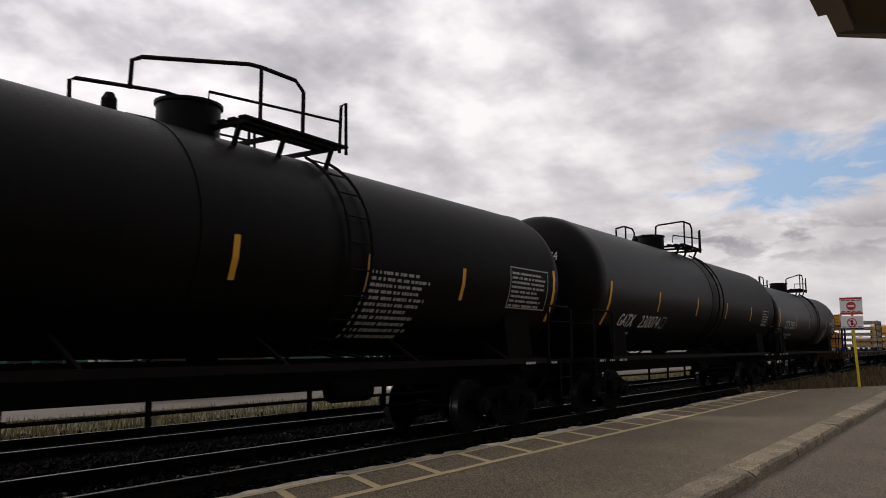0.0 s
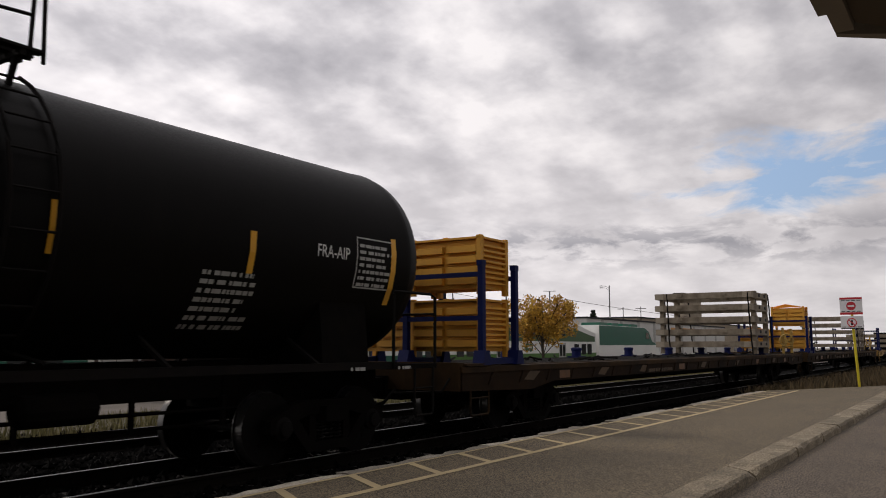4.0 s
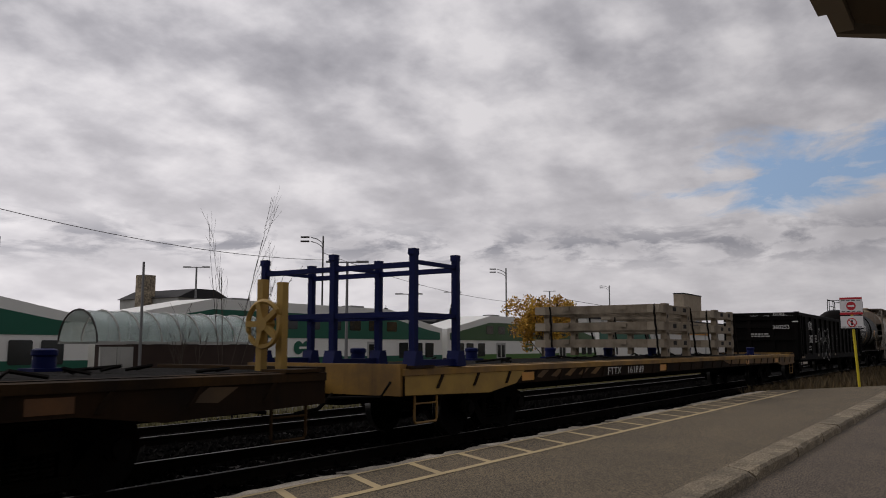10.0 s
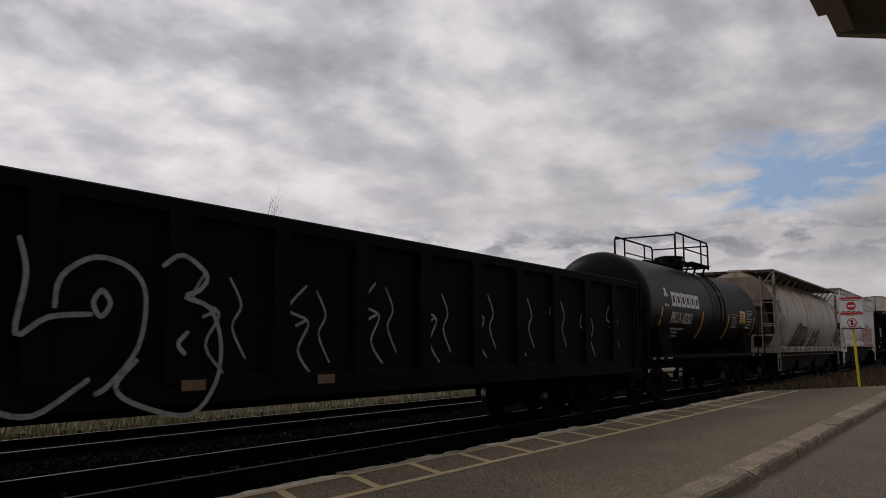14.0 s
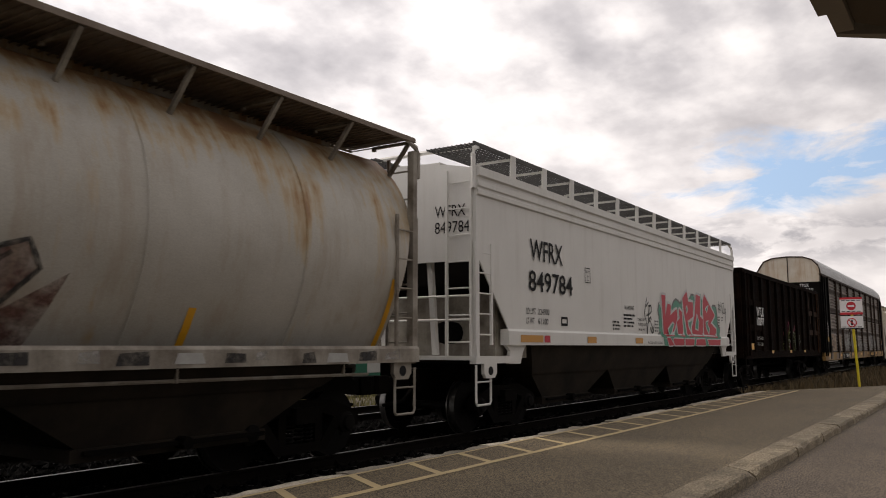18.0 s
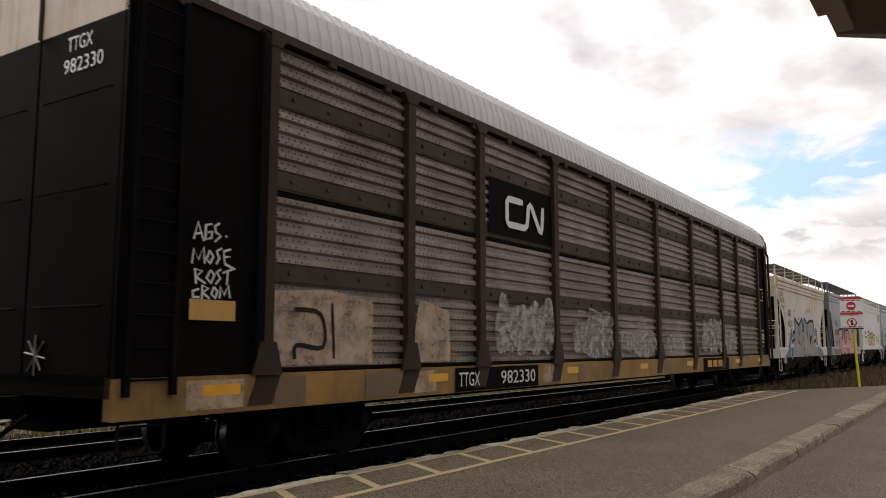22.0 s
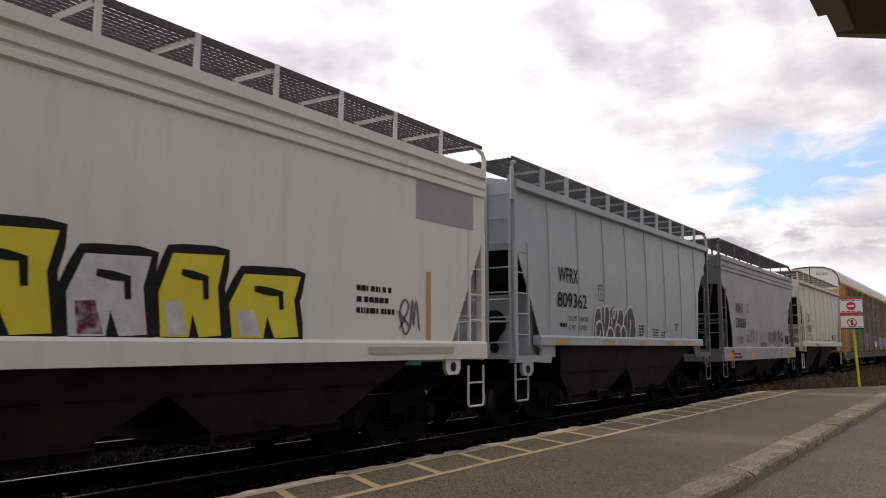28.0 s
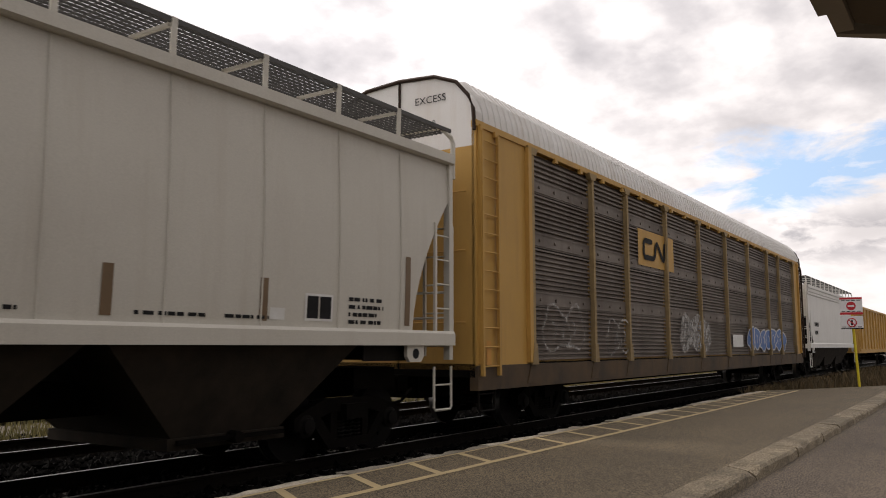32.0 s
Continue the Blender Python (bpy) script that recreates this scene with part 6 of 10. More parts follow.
            w.location = (dx, 0, 0.457)
    return c


coach(-5.9, "green and white double-deck commuter coach parked behind the platform", GREENP2, GREENP2, GREENP2)
coach(20.55, "green and white double-deck coach with sloping roof ends", GREENP2, GREENP2, GREENP2)
coach(47.0, "white double-deck coach with leaf-green bands", MIDGREEN, LIGHTGREEN, LIGHTGREEN)


def build_locomotive():
    c = thing("locomotive", "green and white passenger locomotive with a raked nose", "locomotive", pose(73.6, 31.0, -1.05), "parked commuter train")
    L, W = 17.5, 3.0
    bm = BM()
    prism(bm, [(0.0, 0.6), (L, 0.6), (L, 1.9), (L - 0.8, 2.7), (L - 2.4, 3.1), (L - 3.6, 4.3), (L - 5.0, 4.65), (0.0, 4.65)], 0.0, W)
    part("body", bm, COACHWHITE, c)
    bm = BM()
    prism(bm, [(0.1, 2.7), (L - 1.0, 2.75), (L - 2.5, 3.15), (L - 3.65, 4.25), (L - 5.0, 4.6), (0.1, 4.6)], -0.01, W + 0.01)
    part("upper_band", bm, GREENP2, c)
    for x in (1.5, 4.5, 7.5, 10.0):
        bm = BM()
        box(bm, x, 0.5, 4.62, x + 1.8, 2.5, 4.95)
        part("roof_hatch", bm, GREENP2, c)
    bm = BM()
    prism(bm, [(L - 4.6, 3.4), (L - 3.5, 3.4), (L - 3.7, 4.1), (L - 4.6, 4.1)], -0.03, -0.012)
    part("cab_window", bm, WINGLASS, c)
    bm = BM()
    box(bm, 0.5, 0.1, 0.2, L - 1.0, W - 0.1, 0.7)
    part("underframe", bm, UNDER, c)
    for x in (3.5, L - 4.0):
        t = part("truck", SIDEFRAME, None, c)
        t.location = (x, W / 2, 0)
        for dx in (-0.889, 0.889):
            w = part("wheelset", WHEELSET, None, t)
            w.location = (dx, 0, 0.457)


build_locomotive()


def build_yard():
    tr = tagged(new("yard_track"), "siding under the parked commuter train", "railway track", "", "structure")
    for s in (-0.753, 0.753):
        bm = BM()
        prism(bm, [(32.5 + s + a, b - 1.05) for a, b in RAILPROF], -40, 200, "x")
        part("rail", bm, RAILWEB, tr)
    bm = BM()
    strip(bm, -30, 220, 16.9, 21.5, -0.04, 60)
    solid("path", bm, PATH, "dull gravel path behind the grass verge", "path", "structure")
    # grass verge
    rng = random.Random(12)
    Vv, Ff = [], []
    for _ in range(26000):
        u = rng.random()
        x, y = 3 + 75 * u ** 1.6, rng.uniform(13.9, 17.0)
        h, a, w = rng.uniform(0.12, 0.42), rng.uniform(0, 6.28), rng.uniform(0.012, 0.03) * (1 + u)
        lx, ly = rng.uniform(-0.12, 0.12), rng.uniform(-0.12, 0.12)
        o = len(Vv)
        Vv += [(x - math.cos(a) * w, y - math.sin(a) * w, -0.3), (x + math.cos(a) * w, y + math.sin(a) * w, -0.3), (x + lx, y + ly, -0.3 + h)]
        Ff.append((o, o + 1, o + 2))
    me = bpy.data.meshes.new("verge_grass")
    me.from_pydata(Vv, [], Ff)
    me.materials.append(GRASS)
    tagged(new("verge_grass", me), "tall dry yellow-green grass beside the second track", "grass", "", "stuff")
    bm = BM()
    strip(bm, -30, 220, 13.8, 17.0, -0.22, 60)
    solid("verge", bm, GRASS, "dry grass verge", "verge", "structure")
    # weeds past the platform end
    Vv, Ff = [], []
    for _ in range(9000):
        x = 28.5 + 40 * rng.random() ** 1.5
        y = rng.uniform(1.0, 7.0)
        if x < 33.2 and y < 5.7 - (x - 27.2) * 0.44:
            continue
        h, a, w = rng.uniform(0.08, 0.45), rng.uniform(0, 6.28), rng.uniform(0.015, 0.05)
        if y > 5.5:
            h *= 0.5
        o = len(Vv)
        Vv += [(x - math.cos(a) * w, y - math.sin(a) * w, -0.04), (x + math.cos(a) * w, y + math.sin(a) * w, -0.04), (x + rng.uniform(-0.2, 0.2), y + rng.uniform(-0.2, 0.2), h)]
        Ff.append((o, o + 1, o + 2))
    me = bpy.data.meshes.new("weeds")
    me.from_pydata(Vv, [], Ff)
    me.materials.append(WEED)
    tagged(new("weeds", me), "brown autumn weeds past the platform end", "weeds", "", "stuff")


build_yard()


def build_shelter():
    s = thing("glazed_shelter", "dark-walled entrance shelter under a glazed barrel vault", "shelter", pose(0, 0, 0))
    x0, x1, yc, r, zs = 13.75, 20.3, 21.95, 0.95, 1.62
    n = 9
    for k in range(n):
        a, b = x0 + (x1 - x0) * k / n, x0 + (x1 - x0) * (k + 1) / n
        bm = BM()
        secs = []
        for x in (a + 0.03, b - 0.03):
            secs.append([(x, yc - r * math.cos(t), zs + 0.95 * math.sin(t)) for t in [math.pi * i / 12 for i in range(13)]])
        loft(bm, secs, False)
        bmesh.ops.solidify(bm, geom=bm.faces[:], thickness=0.012)
        p = part("vault_pane", bm, GLASSY, s, "curved glass pane", True)
    for k in range(n + 1):
        x = x0 + (x1 - x0) * k / n
        bm = BM()
        rod(bm, [(x, yc - (r + 0.02) * math.cos(t), zs + 0.97 * math.sin(t)) for t in [math.pi * i / 12 for i in range(13)]], 0.03, 5)
        part("vault_rib", bm, PALEDOOR if k else POLEDARK, s, "curved rib of the vault")
    bm = BM()
    for y in (yc - r, yc + r):
        beam(bm, (x0, y, zs), (x1, y, zs), 0.07)
    part("eaves_beam", bm, PALEDOOR, s)
    bm = BM()
    box(bm, x0 + 1.2, yc - r, -1.2, x1, yc + r, zs - 0.05)
    part("wall", bm, DARKWALL, s, "dark brick wall")
    for k in range(2):
        bm = BM()
        xa = x0 + 0.12 + k * 0.56
        box(bm, xa, yc - r - 0.02, -1.2, xa + 0.52, yc - r + 0.05, 1.5)
        d = part("door", bm, PALEDOOR, s, "pale grey panelled door")
        for z in (0.2, 0.95):
            bm = BM()
            box(bm, xa + 0.08, yc - r - 0.035, z, xa + 0.44, yc - r - 0.021, z + 0.45)
            part("door_panel", bm, PALEDOOR, d)


build_shelter()


def lamp(x, y, h, kind, base=-1.1, r=0.09, material=None, name="street_lamp"):
    p = thing(name, {"tee": "grey lamp post with two short flat arms", "cobra": "tall dark pole with two curved lamp arms", "plain": "bare dark utility pole with a crossarm", "bare": "plain grey steel post"}[kind], "lamp post" if kind != "plain" else "utility pole", pose(x, y, base), "poles beyond the tracks")
    m = material or POLEGREY
    bm = BM()
    lathe(bm, [(0, r * 1.2), (0.4, r), (h, r * 0.7)], "z", 10)
    part("pole", bm, m, p)
    w = Vector((0.56, -0.83, 0)).normalized() * -1
    if kind == "tee":
        bm = BM()
        beam(bm, Vector((0, 0, h)) - w * 0.7, Vector((0, 0, h)) + w * 0.7, 0.1, 0.06)
        part("arm", bm, m, p)
        for s in (-1, 1):
            bm = BM()
            c = Vector((0, 0, h + 0.02)) + w * s * 0.75
            beam(bm, c - w * 0.3, c + w * 0.3, 0.26, 0.09)
            part("lamp_head", bm, m, p)
    elif kind == "cobra":
        for k in (0, 1):
            bm = BM()
            z = h - 0.1 - k * 0.35
            rod(bm, [(0, 0, z - 0.7)] + [Vector((0, 0, z - 0.7 + 0.75 * math.sin(t))) + w * (1.6 * (1 - math.cos(t))) for t in (0.4, 0.8, 1.2)], 0.035, 5)
            e = Vector((0, 0, z)) + w * 1.35
            beam(bm, e - w * 0.2, e + w * 0.5, 0.22, 0.12)
            part("lamp_arm", bm, m, p)
    elif kind == "plain":
        bm = BM()
        beam(bm, Vector((0, 0, h - 0.4)) - w * 1.1, Vector((0, 0, h - 0.4)) + w * 1.1, 0.12)
        part("crossarm", bm, m, p)
    return p


lamp(30.45, 26.0, 6.75, "tee")
lamp(49.6, 45.0, 11.7, "cobra", material=POLEDARK)
lamp(80.4, 45.0, 11.5, "cobra", r=0.11)
lamp(122.0, 60.0, 11.8, "tee", r=0.16)
lamp(148.0, 60.0, 14.4, "cobra", r=0.15)
lamp(50.0, 36.5, 6.6, "tee", r=0.06)
lamp(72.0, 36.5, 6.7, "tee", r=0.06)
lamp(80.0, 52.0, 9.0, "tee", r=0.1)
lamp(42.5, 52.0, 8.9, "tee", r=0.1)
lamp(14.9, 20.6, 4.1, "bare", -0.1, 0.05, POLEGREY)
lamp(155.0, 60.0, 10.5, "plain", material=POLEDARK)
lamp(165.0, 60.0, 11.0, "plain", material=POLEDARK)
lamp(20.55, 40.0, 8.0, "bare", -1.1, 0.2, POLEGREY)


def build_wires():
    def span(a, b, sag, nm="overhead_wire", r=0.02):
        bm = BM()
        a, b = Vector(a), Vector(b)
        rod(bm, [a.lerp(b, i / 16) - Vector((0, 0, 4 * sag * (i / 16) * (1 - i / 16))) for i in range(17)], r, 4)
        solid(nm, bm, POLEDARK, "thin black overhead wire sagging between poles", "wire", "", "overhead wires")
    span((17.0, 45.0, 9.9), (49.6, 45.0, 8.6), 0.9)
    span((49.6, 45.0, 9.2), (80.4, 45.0, 6.6), 0.6)
    span((122, 60, 9.8), (330, 60, 12.0), 2.0, r=0.04)


build_wires()


def clump(Vv, Ff, c, r, n, size, rng):
    for _ in range(n):
        d = Vector((rng.gauss(0, 1), rng.gauss(0, 1), rng.gauss(0, 1))).normalized() * r * rng.uniform(0.5, 1.05)
        p = Vector(c) + d
        u = Vector((rng.uniform(-1, 1), rng.uniform(-1, 1), rng.uniform(-1, 1))).normalized() * size * rng.uniform(0.6, 1.3)
        v = u.cross(Vector((rng.uniform(-1, 1), rng.uniform(-1, 1), rng.uniform(-1, 1)))).normalized() * size * 0.6
        o = len(Vv)
        Vv += [tuple(p - u), tuple(p + v), tuple(p + u), tuple(p - v)]
        Ff.append((o, o + 1, o + 2, o + 3))


def leafy_tree(name, label, x, y, z, h, r, seed, material, leaves, size=0.09):
    rng = random.Random(seed)
    t = thing(name, label, "tree", pose(x, y, z))
    bm = BM()
    rod(bm, [(0, 0, 0), (0.05, 0.02, h * 0.25), (0.0, 0.08, h * 0.5)], 0.09, 7)
    limbs = []
    for k in range(16):
        a, q = k * 2.4, rng.uniform(0.12, 0.5) * h
        e = Vector((math.cos(a) * r * rng.uniform(0.5, 0.85), math.sin(a) * r * rng.uniform(0.5, 0.85), min(h * 0.97, q + h * rng.uniform(0.2, 0.5))))
        s = Vector((0.02, 0.04, q))
        mid = s.lerp(e, 0.5) + Vector((0, 0, 0.15))
        rod(bm, [s, mid, e], 0.03, 5)
        limbs.append((mid, e))
    part("trunk", bm, BARK, t)
    Vv, Ff = [], []
    for mid, e in limbs:
        for c in (mid, mid.lerp(e, 0.5), e, e + Vector((0, 0, 0.25))):
            clump(Vv, Ff, c + Vector((rng.uniform(-0.4, 0.4), rng.uniform(-0.4, 0.4), rng.uniform(-0.3, 0.3))), rng.uniform(0.3, 0.62) * r / 2.0, leaves // 64, size, rng)
    me = bpy.data.meshes.new("crown")
    me.from_pydata(Vv, [], Ff)
    me.materials.append(material)
    tagged(part("crown", me, material, t), "uneven crown of small yellow leaves", kind="stuff")
    return t


leafy_tree("autumn_tree", "small tree with golden yellow autumn leaves", 47.7, 24.0, -0.3, 5.2, 2.3, 3, LEAFY, 9000)


def conifer(x, y, z, h, r, seed):
    rng = random.Random(seed)
    t = thing("conifer", "dark narrow conifer seen far off", "tree", pose(x, y, z), "far conifers")
    bm = BM()
    lathe(bm, [(0, 0.15), (h, 0.02)], "z", 6)
    part("trunk", bm, BARK, t)
    Vv, Ff = [], []
    for k in range(14):
        q = k / 14
        for a in range(7):
            aa = a * 0.9 + k
            rr = r * (1 - q) * rng.uniform(0.5, 1.0)
            clump(Vv, Ff, (math.cos(aa) * rr, math.sin(aa) * rr, h * (0.15 + 0.85 * q)), 0.3 * r * (1.2 - q), 10, 0.16 * r, rng)
    me = bpy.data.meshes.new("crown")
    me.from_pydata(Vv, [], Ff)
    me.materials.append(CONIFER)
    tagged(part("crown", me, CONIFER, t), kind="stuff")


conifer(88.0, 57.0, -1.1, 9.0, 1.8, 5)
conifer(118.0, 60.0, -1.1, 10.8, 1.6, 6)
conifer(140.0, 60.0, -1.1, 9.6, 2.2, 7)
conifer(62.0, 48.0, -1.1, 6.6, 1.0, 8)


def bare_shrub(x, y, h, seed, n, lean):
    rng = random.Random(seed)
    t = thing("bare_shrub", "leafless upright shrub with thin grey twigs", "shrub", pose(x, y, -0.2), "bare shrubs by the path")
    bm = BM()
    def grow(p, d, l, r, depth):
        q = p + d * l * 0.5 + Vector((rng.uniform(-0.05, 0.05), rng.uniform(-0.05, 0.05), 0))
        e = p + d * l
        rod(bm, [p, q, e], r, 4)
        if depth:
            for _ in range(3):
                s = rng.uniform(0.35, 0.95)
                nd = (d + Vector((rng.uniform(-0.45, 0.45), rng.uniform(-0.45, 0.45), rng.uniform(0.0, 0.3)))).normalized()
                grow(p.lerp(e, s), nd, l * rng.uniform(0.35, 0.55), r * 0.55, depth - 1)
    for k in range(n):
        d = Vector((rng.uniform(-0.18, 0.18) + lean, rng.uniform(-0.15, 0.15), 1)).normalized()
        grow(Vector((rng.uniform(-0.35, 0.35), rng.uniform(-0.35, 0.35), 0)), d, h * rng.uniform(0.55, 1.0), 0.013, 2)
    part("twig_spray", bm, BARK, t)


bare_shrub(17.4, 20.0, 6.0, 21, 3, 0.03)
bare_shrub(18.7, 20.2, 5.2, 22, 3, 0.12)
bare_shrub(16.0, 20.0, 2.6, 23, 5, 0.0)


def building(name, label, x0, y0, x1, y1, z1, material, rows, cols, roof=None, base=-1.1, group="far buildings", rise=1.2):
    b = thing(name, label, "building", pose(0, 0, 0), group)
    bm = BM()
    box(bm, x0, y0, base, x1, y1, z1)
    part("wall", bm, material, b)
    bm = BM()
    if roof == "gable":
        prism(bm, [(x0 - 0.3, z1), (x1 + 0.3, z1), (x1 - (x1 - x0) * 0.3, z1 + rise), (x0 + (x1 - x0) * 0.3, z1 + rise)], y0 - 0.3, y1 + 0.3)
    else:
        box(bm, x0 - 0.15, y0 - 0.15, z1, x1 + 0.15, y1 + 0.15, z1 + 0.3)
    part("roof", bm, SHINGLE, b)
    for i in range(cols):
        for j in range(rows):
            xa = x0 + (x1 - x0) * (i + 0.3) / cols
            za = base + 1.2 + (z1 - base - 1.0) * j / max(rows, 1)
            bm = BM()
            box(bm, xa, y0 - 0.06, za, xa + (x1 - x0) / cols * 0.4, y0 + 0.02, za + min(1.4, (z1 - base) / max(rows, 1) * 0.5))
            part("window", bm, WINGLASS, b)
    return b


sb = building("storage_building", "long white metal-clad storage building", 128, 56, 215, 80, 6.3, WHITEWALL, 0, 0)
for k in range(9):
    bm = BM()
    box(bm, 134 + k * 9, 55.9, -0.5, 135 + k * 9, 56.0, 6.2)
    part("cladding_post", bm, PALEDOOR, sb)
bm = BM()
box(bm, 172, 55.9, 4.2, 200, 55.95, 5.6)
part("sign_band", bm, ORANGEP, sb, "orange block lettering band")
building("factory_block", "tall plain beige factory block", 240, 74, 258, 77, 17.2, BEIGE, 2, 2)
building("factory_block", "lower beige factory wing beside the tall block", 190, 70, 320, 95, 8.5, BEIGE, 1, 12)
building("far_house", "grey far house with a dark hipped roof", 66, 84, 74, 96, 7.7, PALEDOOR, 1, 3, "gable")
building("far_house", "dark-roofed far house behind the coaches", 96, 66, 104, 78, 4.8, PALEDOOR, 1, 2, "gable")
building("far_house", "low far shed with a flat dark roof", 88, 62, 106, 70, 4.6, PALEDOOR, 1, 4)
ch = thing("chimney_stack", "square weathered beige chimney stack far off", "chimney", pose(65.5, 90, -1.1))
bm = BM()
loft(bm, [[(-0.9, -0.9, 0), (0.9, -0.9, 0), (0.9, 0.9, 0), (-0.9, 0.9, 0), (-0.9, -0.9, 0)], [(-0.86, -0.86, 11.8), (0.86, -0.86, 11.8), (0.86, 0.86, 11.8), (-0.86, 0.86, 11.8), (-0.86, -0.86, 11.8)]], True)
part("shaft", bm, mat("mottled_chimney_stone", (0.42, 0.35, 0.25), 0.9, 0.0, (0.10, 0.08, 0.06), 0.9, 1.0, 0.3, 3.0, speck=0.4), ch)


def treeline():
    rng = random.Random(33)
    Vv, Ff = [], []
    for k in range(150):
        x = 60 + k * 4.2
        clump(Vv, Ff, (x, 150 + 40 * math.sin(k), rng.uniform(1, 5.0)), rng.uniform(2.5, 4.5), 60, 0.8, rng)
    for k in range(70):
        x = 190 + k * 5
        clump(Vv, Ff, (x, -16 - 0.02 * (x - 190) + rng.uniform(-8, 8), rng.uniform(1, 4)), rng.uniform(2, 4), 60, 0.6, rng)
    me = bpy.data.meshes.new("far_treeline")
    me.from_pydata(Vv, [], Ff)
    me.materials.append(CONIFER)
    tagged(new("far_treeline", me), "dark line of far trees along the horizon", "trees", "", "stuff")


treeline()


def build_sign():
    s = thing("warning_sign", "leaning yellow post with two white and red prohibition signs", "sign", pose(31.38, 3.71, 0.11))
    bm = BM()
    rod(bm, [(0, 0, 0), (0, 0.08, 1.95), (0, 0.10, 2.6)], 0.045, 10)
    part("post", bm, POSTYEL, s, "yellow painted post", True)
    bm = BM()
    rod(bm, [(0, 0.08, 1.9), (0.0, 0.11, 3.0)], 0.02, 6)
    part("bracket", bm, POLEGREY, s)
    n = 36
    for z0, z1, kind in ((2.50, 3.10, 0), (2.0, 2.45, 1)):
        y0, y1 = -0.25, 0.46
        bm = BM()
        box(bm, -0.075, y0, z0, -0.06, y1, z1)
        pl = part("sign_plate", bm, SIGNWHITE, s, "white sign plate")
        bm = BM()
        if kind == 0:
            box(bm, -0.080, y0, z1 - 0.07, -0.0755, y1, z1)
            box(bm, -0.080, y0, z0, -0.0755, y1, z0 + 0.08)
        else:
            box(bm, -0.080, y0, z0, -0.0755, y1, z0 + 0.035)
        part("sign_border", bm, SIGNRED if kind == 0 else INK, pl)
        c = Vector((0, (y0 + y1) / 2, (z0 + z1) / 2))
        bm = BM()
        if kind == 0:
            lathe(bm, [(-0.081, 0.15), (-0.0762, 0.15)], "x", 28, (0, c.y, c.z))
        else:
            ring = [(-0.0795, c.y + 0.14 * math.cos(k * math.tau / n), c.z + 0.14 * math.sin(k * math.tau / n)) for k in range(n + 1)]
            rod(bm, ring, 0.016, 4)
            beam(bm, (-0.0795, c.y + 0.1, c.z + 0.1), (-0.0795, c.y - 0.1, c.z - 0.1), 0.006, 0.03)
        part("symbol", bm, SIGNRED, pl, "red prohibition symbol")
        bm = BM()
        if kind == 0:
            box(bm, -0.084, c.y - 0.1, c.z - 0.03, -0.0815, c.y + 0.1, c.z + 0.03)
        else:
            box(bm, -0.079, c.y - 0.03, c.z - 0.09, -0.0765, c.y + 0.03, c.z + 0.09)
        part("symbol_bar", bm, SIGNWHITE if kind == 0 else INK, pl)
        for k in range(2 if kind == 0 else 1):
            zz = (z0 + 0.1 if k == 0 else z1 - 0.12) if kind == 0 else z0 + 0.06
            for q in range(4):
                bm = BM()
                box(bm, -0.079, y0 + 0.06 + q * 0.16, zz, -0.0763, y0 + 0.18 + q * 0.16, zz + 0.025)
                part("small_lettering", bm, INK, pl, "unreadable small lettering")


build_sign()


def build_station():
    """The station's eaves over the camera and its wall behind."""
    st = tagged(new("station_canopy"), "brown-grey overhanging eaves of the station", "canopy", "", "structure")
    bm = BM()
    prism(bm, [(-16, -3.0), (6.0, -3.0), (5.2, -0.5), (4.44, 0.30), (4.28, 0.43), (-16, 0.43)], 3.08, 3.3, "z")
    part("soffit", bm, SOFFIT, st, "dark brown boarded soffit")
    bm = BM()
    box(bm, -16, 0.435, 3.05, 4.30, 0.52, 3.34)
    part("fascia", bm, FASCIA, st, "grey-brown fascia board")
    bm = BM()
    prism(bm, [(4.31, 0.52), (4.36, 0.52), (4.53, 0.31), (5.29, -0.49), (6.1, -3.0), (6.01, -3.0), (5.21, -0.5), (4.45, 0.30)], 3.05, 3.34, "z")
    part("fascia", bm, FASCIA, st)
    bm = BM()
    prism(bm, [(0.525, 3.10), (0.575, 3.10), (0.60, 3.26), (0.525, 3.26)], -16, 4.16, "x")
    part("gutter", bm, FASCIA, st)
    bm = BM()
    prism(bm, [(-16, 3.32), (4.1, 3.32), (4.1, 3.5), (-6, 6.4), (-16, 6.4)], -9, 0.3)
    part("roof", bm, SHINGLE, st)
    bm = BM()
    box(bm, -16, -9.0, 0.0, 3.0, -3.0, 3.06)
    solid("wall_station", bm, STATION, "brown brick station wall behind the platform", "wall", "structure")


build_station()

# ------------------------------------------------------------------ the train, from head to tail
R7 = random.Random(7)
DARKGREEN = mat("dark_green_spray_paint", (0.02, 0.05, 0.025), 0.6)


def box_mark(car, x0, z0, x1, z1, surf, material, w=0.025, name="outline_mark"):
    quads(car, name, [(x0, z0, x1, z0 + w), (x0, z1 - w, x1, z1), (x0, z0 + w, x0 + w, z1 - w), (x1 - w, z0 + w, x1, z1 - w)], surf, material)


def label_panel(car, x0, z0, x1, z1, surf, material, rows=7):
    box_mark(car, x0, z0, x1, z1, surf, material, 0.02)
    text_bars(car, R7, x0 + 0.06, z1 - 0.05, rows, (x1 - x0) * 0.9, (z1 - z0 - 0.08) / rows, surf, material)


